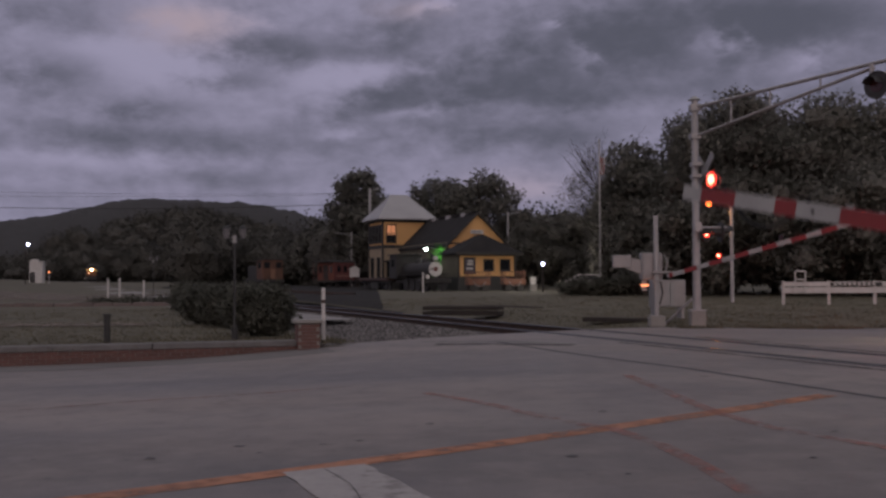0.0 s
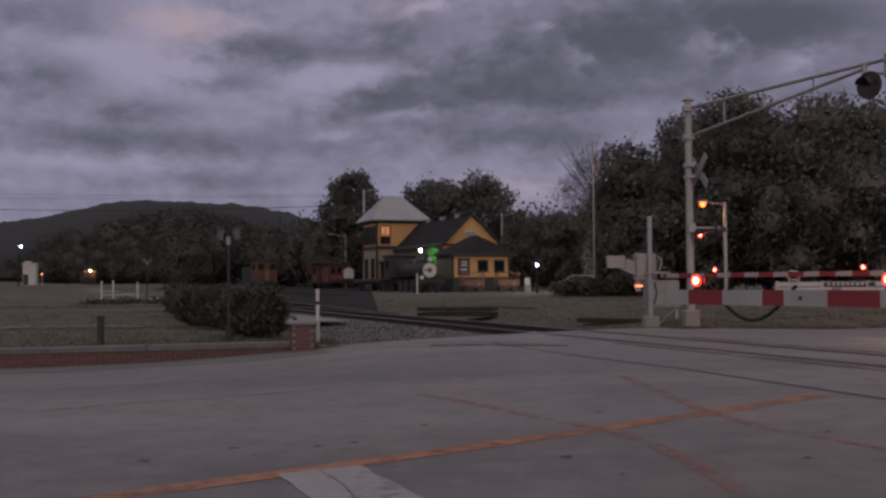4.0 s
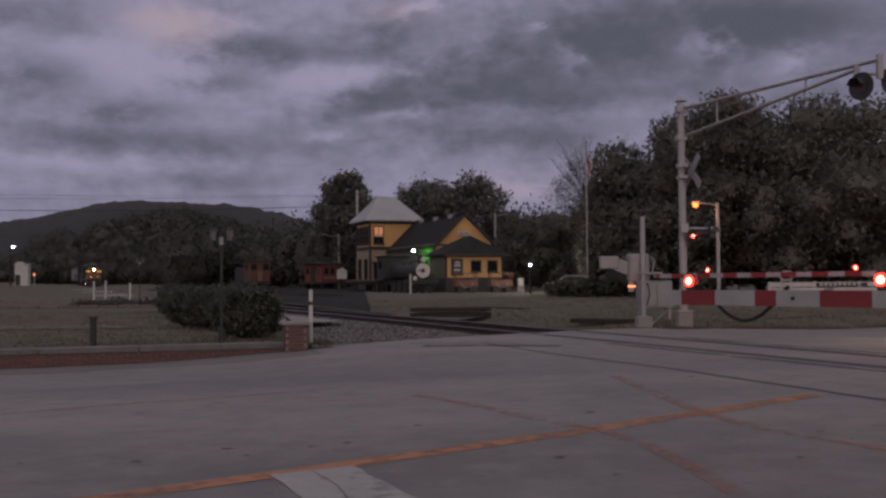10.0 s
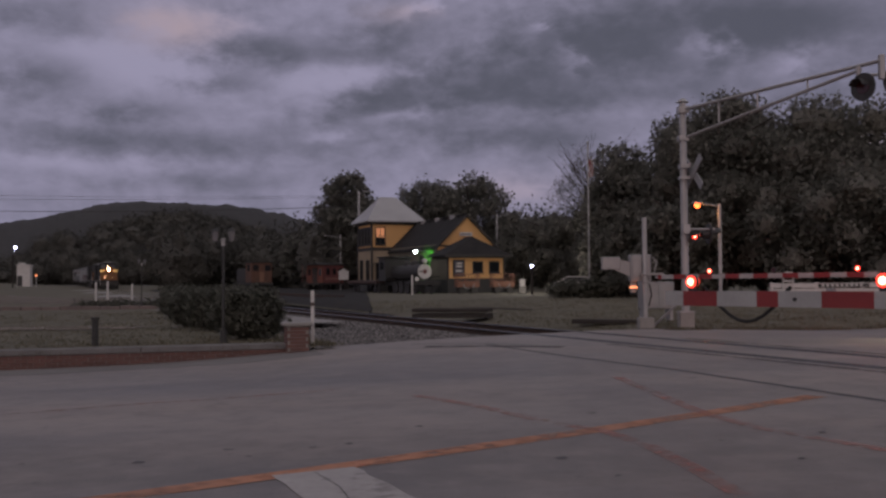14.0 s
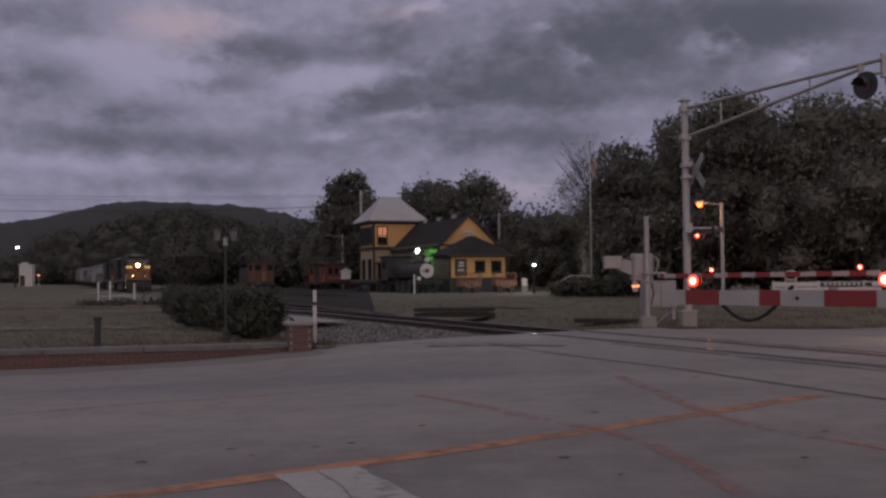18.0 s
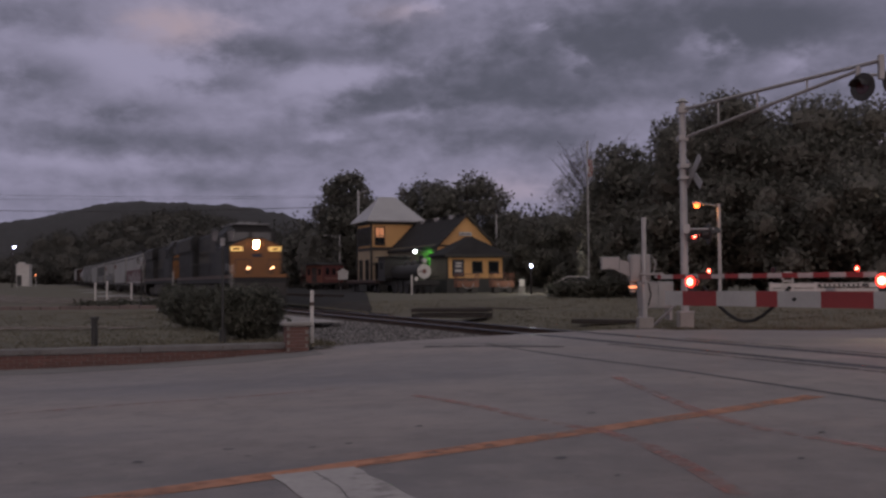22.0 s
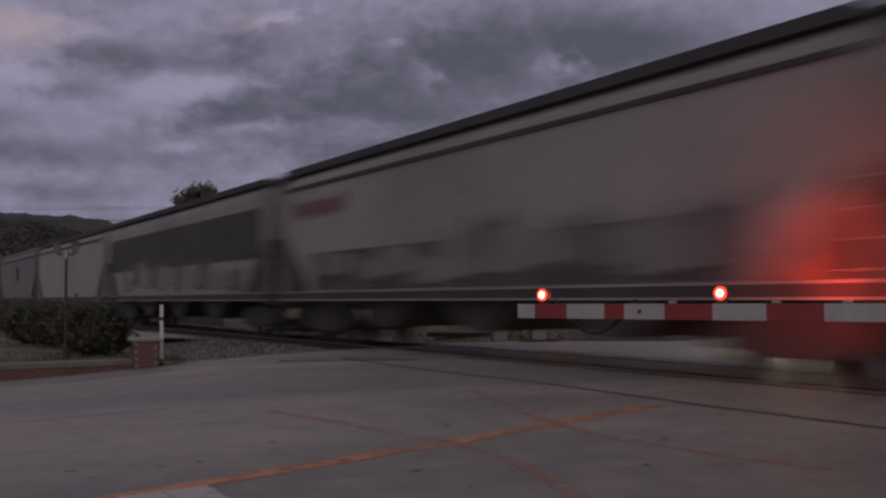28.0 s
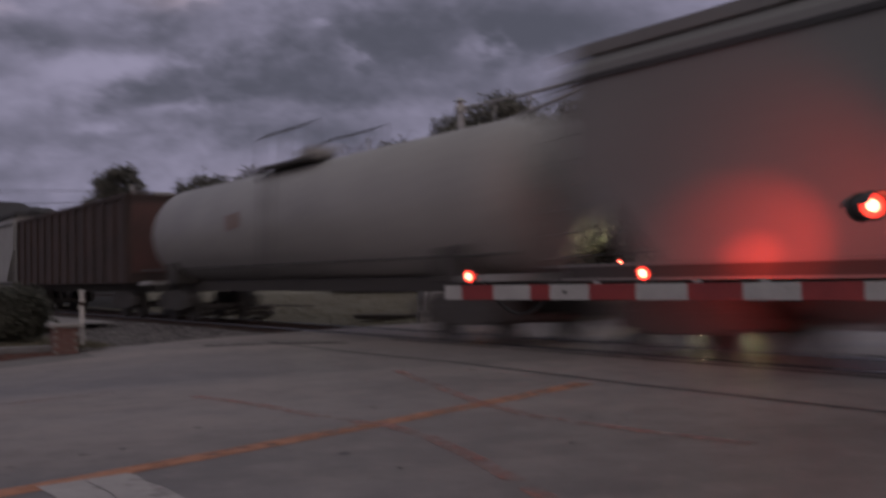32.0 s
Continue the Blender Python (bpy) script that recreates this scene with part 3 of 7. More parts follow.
stripe("tar_seam", [(0.9, 20.4), (1.18, 19.34), (1.99, 17.01), (2.65, 15.37), (3.22, 14.11), (4.0, 11.76), (4.48, 10.33), (5.7, 7.2)], 0.1, TAR, "dark tar seam along the crossing slab", z=0.003)
stripe("tar_seam", [(-0.6, 20.6), (1.2, 20.2), (1.9, 19.6)], 0.09, TAR, "dark tar seam along the crossing slab", z=0.0035)

stripe("tar_patch", [(-0.3, 19.75), (0.9, 19.5), (2.3, 18.9)], 0.42, TAR_PATCH, "worn dark repair patch before the rails", z=0.006)
stripe("tar_patch", [tuple(on_track(s, 1.25).xy) for s in (-21.5, -17, -12, -6)], 0.2, TAR_PATCH, "worn dark strip along the rails", z=0.007)
stripe("tar_patch", [tuple(on_track(s, -1.2).xy) for s in (-22.5, -17, -11, -6)], 0.18, TAR_PATCH, "worn dark strip along the rails", z=0.007)


def pothole(x, y, r, seed):
    """A small worn hole in the road's surface, dark with old tar."""
    rng = random.Random(seed)
    n = 11
    verts = [(x, y, road_z(x, y) + 0.003)]
    for i in range(n):
        a = 6.2832 * i / n
        k = r * (0.55 + 0.7 * rng.random())
        px, py = x + math.cos(a) * k * 1.2, y + math.sin(a) * k
        verts.append((px, py, road_z(px, py) + 0.0035))
    me = bpy.data.meshes.new("pothole")
    me.from_pydata(verts, [], [(0, 1 + i, 1 + (i + 1) % n) for i in range(n)])
    me.materials.append(TAR)
    tagged(new("pothole", me), "small dark worn pit in the asphalt", "pothole", "", "structure")


for k, (x, y) in enumerate(((-1.54, 8.07), (-1.07, 8.4), (-1.77, 8.41), (-2.37, 7.91), (-3.29, 7.95), (-0.78, 8.54), (1.48, 9.93), (1.78, 7.0), (2.26, 8.15), (3.17, 8.4), (3.23, 12.89), (0.9, 7.6), (1.2, 6.9), (2.6, 7.3), (-0.2, 9.4))):
    pothole(x, y, 0.022 + 0.009 * (k % 4), k)
stripe("crack", [(-0.92, 7.32), (-0.69, 6.8), (-0.6, 6.46), (-0.5, 5.9)], 0.006, TAR, "thin crack across the white bar", z=0.008, n=5)
# ---------------------------------------------------------------- low brick wall and pier


COPING = mat("dark_weathered_coping", (0.2, 0.19, 0.187), (0.11, 0.105, 0.104), 2.5, 22, 0.9, 0, 0.4, 0.8, 0.01)


def brick_wall():
    L = 34.0
    w = thing("wall_garden", Matrix.Translation(WALL_O) @ pose(0, 0, 0, 0, 0, WALL_YAW), "low red brick retaining wall with a concrete coping", "wall", kind="structure")
    part("core", boxes((-L, -0.3, 0.0, 0.22, -0.5, -0.075)), MORTAR, w)
    for i in range(12):
        a = -L + i * (L - 0.3) / 12
        b = -L + (i + 1) * (L - 0.3) / 12
        part("coping", boxes((a + 0.006, b - 0.006, -0.05, 0.3, -0.075, 0.04), bevel=0.012), COPING, w, "grey weathered concrete coping stone")
    me = finish("brick", boxes((-0.1, 0.1, -0.02, 0.03, -0.03, 0.03), bevel=0.004), BRICK)
    for row in range(5):
        for i in range(60):
            x = -0.45 - i * 0.212 - (0.106 if row % 2 else 0)
            ob = new("brick", me)
            ob.parent = w
            ob.matrix_basis = Matrix.Translation((x, -0.005 + 0.006 * random.random(), -0.375 + row * 0.066))
    return w


brick_wall()


def brick_pier():
    p = thing("brick_pier", Matrix.Translation((-2.86, 20.02, -0.12)) @ pose(0, 0, 0, 0, 0, WALL_YAW), "square red brick pier with a concrete cap ending the wall", "pier")
    part("core", boxes((-0.2, 0.2, -0.2, 0.2, -0.3, 0.5)), MORTAR, p)
    part("cap", boxes((-0.28, 0.28, -0.28, 0.28, 0.5, 0.57), bevel=0.015), CONCRETE, p, "pale concrete cap slab")
    me = finish("brick", boxes((-0.1, 0.1, -0.02, 0.02, -0.03, 0.03), bevel=0.004), BRICK)
    for row in range(-2, 7):
        z = 0.04 + row * 0.068
        off = 0.1 if row % 2 else 0.0
        for f in range(4):
            for i in (-0.5, 0.5):
                x = i * 0.206 + (off - 0.05 if f % 2 else 0.05 - off)
                x = max(-0.115, min(0.115, x))
                ob = new("brick", me)
                ob.parent = p
                ob.matrix_basis = pose(0, 0, 0, 0, 0, 90 * f) @ Matrix.Translation((x, -0.2, z))


brick_pier()


def marker_post():
    w = thing("marker_post", Matrix.Translation((-2.6, 20.5, -0.1)), "white painted marker post with a dark band near its top", "post")
    part("shaft", boxes((-0.034, 0.034, -0.034, 0.034, 0, 1.17), bevel=0.01), WHITE, w)
    part("band", boxes((-0.037, 0.037, -0.037, 0.037, 0.86, 0.93)), RUST, w, "dark reddish band")


marker_post()

# ---------------------------------------------------------------- crossing signals
ARM_A = math.degrees(math.atan2(-0.803, 0.597))   # across the road


def flasher(parent, at, yaw, lit, name="flasher", r=0.15, blade=0.3):
    """A round signal lamp with its backing disc and hood; it looks along local -y."""
    m = at @ pose(0, 0, 0, 0, 0, yaw)
    bm = bmesh.new()
    tube(bm, (0, 0, 0), (0, 0.02, 0), blade, seg=28)
    tube(bm, (0, 0.02, 0), (0, 0.2, 0), r * 0.9, r * 0.6, seg=20)
    f = part(name, bm, BLACK, parent, "black backing disc", m)
    bm = bmesh.new()
    pipe(bm, [(math.cos(6.2832 * k / 28) * blade, 0, math.sin(6.2832 * k / 28) * blade) for k in range(28)], 0.016, closed=True)
    part("rim", bm, BLACK, f)
    bm = bmesh.new()
    tube(bm, (0, -0.015, 0), (0, 0, 0), r, seg=24)
    part("lens", bm, lit, f, "red glass lens")
    if lit is RED_LAMP:
        bm = bmesh.new()
        tube(bm, (0, -0.022, 0), (0, -0.015, 0), r * 0.5, seg=18)
        part("bulb", bm, RED_HOT, f, "bright bulb behind the lens")
    bm = bmesh.new()
    for i in range(-6, 7):
        a, b = radians(90 + i * 13 - 6.5), radians(90 + i * 13 + 6.5)
        v = [bm.verts.new((math.cos(q) * rr, y, math.sin(q) * rr)) for q, rr, y in ((a, r * 1.1, 0), (b, r * 1.1, 0), (b, r * 1.05, -0.28), (a, r * 1.05, -0.28))]
        bm.faces.new(v)
    bmesh.ops.remove_doubles(bm, verts=bm.verts[:], dist=0.0005)
    bmesh.ops.solidify(bm, geom=bm.faces[:], thickness=0.006)
    part("hood", bm, BLACK, f)
    return f


RED_GLASS = mat("unlit_red_glass", (0.05, 0.016, 0.016), (0.035, 0.012, 0.012), 4, 30, 0.15, 0, 0)


def cantilever():
    t = thing("cantilever_signal", Matrix.Translation((6.5, 26.65, -0.05)), "tall galvanised cantilever mast with red flashing lamps over the road", "crossing signal")
    bm = bmesh.new()
    tube(bm, (0, 0, 0.3), (0, 0, 6.02), 0.105, 0.088, seg=20)
    part("mast", bm, STEEL, t, smooth=False)
    part("base", boxes((-0.19, 0.19, -0.19, 0.19, 0, 0.42), bevel=0.02), CONCRETE, t, "square concrete footing")
    part("flange", boxes((-0.2, 0.2, -0.2, 0.2, 0.42, 0.46)), STEEL, t)
    bm = bmesh.new()
    tube(bm, (0, 0, 6.02), (0, 0, 6.12), 0.17, 0.05, seg=16)
    part("mast_cap", bm, STEEL, t)
    d = pose(0, 0, 0, 0, 0, ARM_A)
    L = 5.6
    for y in (-0.04, 0.04):
        part("upper_chord", tubes((d @ Vector((0, y, 5.82)), d @ Vector((L, y, 6.12)), 0.036), seg=10), STEEL, t)
        part("lower_chord", tubes((d @ Vector((0, y, 5.05)), d @ Vector((L - 0.5, y, 6.0)), 0.03), seg=10), STEEL, t)
    for i in (1.3, 2.6, 4.15):
        x = L * i / 6.2
        zt, zb = 5.82 + 0.3 * x / L, 5.05 + 0.95 * x / (L - 0.5)
        part("strut", tubes((d @ Vector((x, 0, zb)), d @ Vector((x, 0, zt)), 0.024), seg=8), STEEL, t)
    part("clamp", boxes((-0.13, 0.13, -0.15, 0.15, 5.72, 5.9)), STEEL, t)
    part("clamp", boxes((-0.13, 0.13, -0.15, 0.15, 4.98, 5.12)), STEEL, t)
    # two lamps back to back at the arm's end
    e = d @ Vector((L, 0, 0))
    part("end_box", boxes((e.x - 0.06, e.x + 0.06, e.y - 0.06, e.y + 0.06, 5.7, 6.25), bevel=0.01), STEEL, t)
    part("lamp_bar", tubes(((2.9, -4.2, 5.85), (3.8, -4.05, 5.9), 0.035)), STEEL, t)
    part("lamp_hanger", tubes(((2.95, -4.2, 5.5), (2.95, -4.2, 6.05), 0.05)), STEEL, t)
    part("lamp_hanger", tubes(((3.73, -4.05, 5.6), (3.73, -4.05, 5.92), 0.04)), STEEL, t)
    flasher(t, Matrix.Translation((9.44 - 6.5, 22.2 - 26.65, 5.54)), -58, RED_GLASS, r=0.16, blade=0.3)
    flasher(t, Matrix.Translation((10.23 - 6.5, 22.4 - 26.65, 5.68)), 22, RED_GLASS, r=0.16, blade=0.32)
    # lamps on the mast
    part("lamp_bar", tubes(((-0.1, -0.2, 2.62), (0.75, -0.2, 2.62), 0.03)), STEEL, t)
    flasher(t, Matrix.Translation((0.2, -0.26, 2.43)), 20, RED_LAMP, r=0.075, blade=0.16)
    flasher(t, Matrix.Translation((0.62, -0.1, 2.5)), 95, RED_GLASS, r=0.15, blade=0.26)
    part("junction_box", boxes((-0.1, 0.1, -0.26, -0.12, 2.5, 2.75), bevel=0.01), STEEL, t)
    # crossbuck, seen from behind at an angle
    m = Matrix.Translation((0.2, -0.22, 4.1)) @ pose(0, 0, 0, 0, 0, -78)
    for a in (40, -40):
        bm = bmesh.new()
        bbox(bm, -0.61, 0.61, -0.012 + a * 0.0003, 0.012 + a * 0.0003, -0.11, 0.11, m=pose(0, 0, 0, 0, a))
        part("crossbuck_blade", bm, ALU, t, "bare aluminium blade", m)
    part("sign_bracket", boxes((-0.12, 0.12, -0.2, 0.12, 4.25, 4.36)), STEEL, t)
    part("sign_bracket", boxes((-0.12, 0.12, -0.2, 0.12, 3.95, 4.03)), STEEL, t)
    # leaning stay rods at the foot
    part("stay", tubes(((-0.75, 0.5, 0.05), (-0.12, 0.0, 0.75), 0.035)), STEEL, t)
    return t


cantilever()


def arm_stripes(mast, at, L, lengths, h, label):
    """A gate arm along local +x from the pivot (0) to the tip (L); its stripes run from the tip."""
    parent = part("gate_arm", boxes((-0.1, L, -0.02, 0.02, -h * 0.46, h * 0.46), bevel=0.008), ALU, mast, label, at)
    x = L
    i = 0
    while x > 0.05:
        w = lengths[i] if i < len(lengths) else 0.406
        w = min(w, x)
        white = i % 2 == 0
        part("white_stripe" if white else "red_stripe", boxes((x - w, x - 0.001, -0.025, 0.025, -h / 2, h / 2)), REFLECT_WHITE if white else REFLECT_RED, parent)
        x -= w
        i += 1
    return parent


def arm_lamp(parent, x, h, lit=None, r=0.05):
    part("lamp_housing", tubes(((x, -0.015, h / 2 + 0.075), (x, 0.015, h / 2 + 0.075), r * 1.1), seg=16), BLACK, parent)
    for y0, y1 in ((-0.025, -0.015), (0.015, 0.025)):
        part("lens", tubes(((x, y0, h / 2 + 0.075), (x, y1, h / 2 + 0.075), r), seg=16), lit or RED_LAMP, parent, "dark red lens" if lit else "lit red lens")
        if lit:
            continue
        ym = y0 - 0.005 if y0 < 0 else y1
        part("bulb", tubes(((x, ym, h / 2 + 0.075), (x, ym + 0.005, h / 2 + 0.075), r * 0.6), seg=14), RED_HOT, parent, "bright bulb")
    part("lamp_foot", boxes((x - 0.03, x + 0.03, -0.02, 0.02, h / 2 - 0.01, h / 2 + 0.04)), BLACK, parent)


def clip(parent, x, h):
    part("cable_clip", boxes((x - 0.03, x + 0.03, -0.02, 0.02, h / 2, h / 2 + 0.02), bevel=0.004), ALU, parent)


NEAR_PIVOT = Vector((4.64, 4.81, 1.06))
NEAR_L = 4.57
FAR_PIVOT = Vector((5.75, 26.45, 1.32))


def near_gate():
    """The gate beside the camera: a mast out of view, and its arm across the lane."""
    g = thing("gate_mast", Matrix.Translation((4.74, 4.7, -0.2)), "steel crossing gate mast with its silver motor box", "crossing signal")
    part("pole", tubes(((0.25, -0.25, 0.0), (0.25, -0.25, 4.2), 0.065)), STEEL, g)
    part("base", boxes((0.0, 0.5, -0.5, 0.0, 0, 0.3), bevel=0.02), CONCRETE, g)
    part("gate_motor", boxes((0.32, 0.75, -0.5, -0.05, 1.0, 1.75), bevel=0.02), ALU, g)
    return g


NEAR_MAST = near_gate()


def flasher_post():
    """Back to back red lamps on a post between the gate and the line."""
    g = thing("flasher_post", Matrix.Translation((5.78, 6.98, -0.2)), "steel post with red flashing lamps facing both ways", "crossing signal")
    part("pole", tubes(((0, 0, 0), (0, 0, 4.0), 0.06)), STEEL, g)
    part("base", boxes((-0.2, 0.2, -0.2, 0.2, 0, 0.3), bevel=0.02), CONCRETE, g)
    part("lamp_bar", tubes(((-0.58, 0.32, 1.91), (0.58, -0.32, 1.91), 0.03)), STEEL, g)
    for x, y in ((-0.58, 0.32), (0.58, -0.32)):
        flasher(g, Matrix.Translation((x - 0.02, y - 0.1, 1.91)), -20, RED_LAMP, r=0.1, blade=0.11)
        flasher(g, Matrix.Translation((x + 0.02, y + 0.1, 1.91)), 160, RED_LAMP, r=0.1, blade=0.11)


flasher_post()
for power, wide, target in ((1700.0, 13, (6.32, 11.05, 1.36)), (950.0, 36, (6.35, 11.0, 1.5)), (230.0, 78, (6.6, 10.8, 1.85))):
    eye = (5.3, 7.85, 1.76)
    lamp = bpy.data.lights.new("flasher_beam", "SPOT")
    lamp.energy, lamp.color, lamp.spot_size, lamp.spot_blend, lamp.shadow_soft_size = power, (1.0, 0.05, 0.025), radians(wide), 1.0, 0.08
    ob = new("flasher_beam", lamp)
    ob.matrix_basis = look(eye, target)
NEAR_REST = Matrix.Translation(NEAR_PIVOT - Vector((4.74, 4.7, -0.2))) @ pose(0, 0, 0, 0, 0, ARM_A + 180)


def near_arm():
    h = 0.12
    a = arm_stripes(NEAR_MAST, NEAR_REST, NEAR_L, [0.19, 0.34, 0.375, 0.19, 0.365, 0.405, 0.42, 0.415], h, "striped red and white gate arm")
    for x in (NEAR_L - 0.27, NEAR_L - 1.93, 0.35):
        arm_lamp(a, x, h, r=0.05)
    for x in (NEAR_L - 1.52, NEAR_L - 2.35, NEAR_L - 2.85):
        clip(a, x, h)
    bm = bmesh.new()
    P = [Vector((NEAR_L - 0.36 - 0.8 * i / 10, -0.04, h / 2 + 0.03 - 0.27 * math.sin(math.pi * i / 10))) for i in range(11)]
    pipe(bm, P, 0.014)
    part("cable", bm, RUBBER, a, "slack black cable")
    part("bolt", tubes(((NEAR_L - 1.24, -0.035, 0.0), (NEAR_L - 1.24, 0.035, 0.0), 0.015), seg=8), BLACK, a)
    return a


NEAR_ARM = near_arm()


def far_gate():
    g = thing("gate_mast", Matrix.Translation((5.47, 26.84, -0.05)), "crossing gate mast with its silver motor box and counterweight", "crossing signal")
    part("pole", tubes(((0, 0, 0.3), (0, 0, 2.97), 0.065), seg=14), STEEL, g)
    part("base", boxes((-0.2, 0.2, -0.2, 0.2, 0, 0.3), bevel=0.02), CONCRETE, g)
    part("gate_motor", boxes((-0.36, 0.2, 0.1, 0.5, 1.25, 1.98), bevel=0.03), ALU, g, "dull silver motor box")
    part("motor_door", boxes((-0.3, -0.05, 0.07, 0.1, 1.35, 1.9), bevel=0.01), ALU, g)
    part("motor_door", boxes((0.0, 0.17, 0.07, 0.1, 1.35, 1.9), bevel=0.01), ALU, g)
    bm = bmesh.new()
    prism(bm, [(-0.85, 1.6), (-0.25, 1.35), (-0.25, 1.75), (-0.8, 1.9)], 0.18, 0.3)
    part("weight_arm", bm, ALU, g)
    part("counterweight", boxes((-1.12, -0.62, 0.15, 0.34, 1.58, 1.92), bevel=0.02), ALU, g, "flat silver counterweight plates")
    part("bracket", boxes((-0.12, 0.5, -0.12, -0.02, 1.42, 1.48), bevel=0.01), ALU, g)
    part("bracket", boxes((-0.12, 0.5, -0.12, -0.02, 1.2, 1.24), bevel=0.01), ALU, g)
    part("lever", tubes(((0.22, -0.07, 1.45), (0.3, -0.07, 1.75), 0.02), ((0.3, -0.07, 1.75), (0.2, -0.07, 1.9), 0.02), seg=8), ALU, g)
    part("shear_plate", boxes((-0.35, -0.2, 0.2, 0.28, 0.95, 1.3), bevel=0.01), ALU, g)
    part("pilot_lamp", boxes((-0.4, -0.2, 0.0, 0.08, 1.08, 1.13)), AMBER_SMALL, g, "small glowing orange lamp")
    part("hose", tubes(((0.1, -0.05, 1.2), (0.16, -0.05, 0.9), 0.02), ((0.16, -0.05, 0.9), (0.08, -0.05, 0.6), 0.02), seg=8), RUBBER, g)
    return g


AMBER_SMALL = glow("small_orange_lamp", (1.0, 0.3, 0.12), 2.0)
FAR_MAST = far_gate()
FAR_REST = Matrix.Translation(FAR_PIVOT - Vector((5.47, 26.84, -0.05))) @ pose(0, 0, 0, 0, 0, ARM_A)


def far_arm():
    h = 0.115
    a = arm_stripes(FAR_MAST, FAR_REST, 6.1, [0.3], h, "thin striped gate arm")
    for x, lit in ((1.67, None), (3.52, RED_GLASS), (5.65, None)):
        arm_lamp(a, x, h, lit, r=0.06)
    return a


FAR_ARM = far_arm()


def relay_cabinet():
    c = thing("relay_cabinet", Matrix.Translation((6.75, 31.5, 0.0)) @ pose(0, 0, 0, 0, 0, 5), "silver trackside relay cabinet on short legs", "cabinet")
    part("body", boxes((-0.5, 0.5, -0.3, 0.3, 0.35, 1.2), bevel=0.02), ALU, c)
    part("door", boxes((-0.46, -0.01, -0.32, -0.3, 0.4, 1.15), bevel=0.005), ALU, c)
    part("door", boxes((0.01, 0.46, -0.32, -0.3, 0.4, 1.15), bevel=0.005), ALU, c)
    for x in (-0.42, 0.42):
        part("leg", boxes((x - 0.04, x + 0.04, -0.25, 0.25, 0, 0.35)), STEEL, c)


relay_cabinet()

# ---------------------------------------------------------------- depot
YELLOW_WALL = mat("yellow_clapboard", (0.74, 0.42, 0.165), (0.6, 0.345, 0.14), 0.8, 20, 0.75, 0, 0.15, 0.8, 0.01)
TAN_WALL = mat("faded_tan_boards", (0.36, 0.28, 0.19), (0.26, 0.205, 0.145), 0.8, 20, 0.8, 0, 0.15, 0.8, 0.01)
GREEN_TRIM = mat("dark_trim_paint", (0.045, 0.04, 0.035), (0.03, 0.027, 0.024), 2, 20, 0.7)
WAINSCOT = mat("grey_green_wainscot", (0.06, 0.06, 0.058), (0.04, 0.04, 0.038), 1, 20, 0.8)
SHINGLE = mat("dark_shingles", (0.042, 0.04, 0.041), (0.024, 0.023, 0.024), 1.2, 12, 0.9, 0, 0.4, 0.7, 0.02)
TIN_ROOF = mat("pale_metal_roof", (0.42, 0.41, 0.42), (0.32, 0.31, 0.32), 0.6, 10, 0.45, 0.2, 0.1, 0.8, 0.01)
LIT_WINDOW = glow("warm_lit_blind", (1.0, 0.42, 0.2), 0.28)
DEPOT_M = Matrix.Translation((-0.3, 95.0, 0.28)) @ pose(0, 0, 0, 0, 0, 21.8)


def window(parent, x, z, w, h, y, wall="front", glass=None, bars=True):
    """A sash window on a wall of the house: frame proud of the wall, glass set back. wall: front (y) or left (x)."""
    m = Matrix.Translation((x, y, z)) if wall == "front" else Matrix.Translation((y, x, z)) @ pose(0, 0, 0, 0, 0, -90)
    bm = bmesh.new()
    t = 0.1
    ring = []
    for y in (-0.06, 0.02):
        ring.append([bm.verts.new((x, y, z)) for x, z in ((-w / 2 - t, -t), (w / 2 + t, -t), (w / 2 + t, h + t), (-w / 2 - t, h + t))])
        ring.append([bm.verts.new((x, y, z)) for x, z in ((-w / 2, 0), (w / 2, 0), (w / 2, h), (-w / 2, h))])
    for a, b in ((0, 1), (1, 3), (3, 2), (2, 0)):
        for i in range(4):
            bm.faces.new((ring[a][i], ring[a][(i + 1) % 4], ring[b][(i + 1) % 4], ring[b][i]))
    bmesh.ops.recalc_face_normals(bm, faces=bm.faces[:])
    f = part("window", bm, GREEN_TRIM, parent, "dark framed sash window", m)
    if bars:
        part("meeting_rail", boxes((-w / 2, w / 2, -0.04, -0.013, h / 2 - 0.03, h / 2 + 0.03)), GREEN_TRIM, f)
        part("muntin", boxes((-0.025, 0.025, -0.035, -0.013, 0, h)), GREEN_TRIM, f)
    part("pane", boxes((-w / 2, w / 2, -0.012, -0.002, 0, h)), glass or GLASS_DARK, f)
    part("sill", boxes((-w / 2 - 0.14, w / 2 + 0.14, -0.12, 0.02, -0.17, -0.1)), GREEN_TRIM, f)
    return f


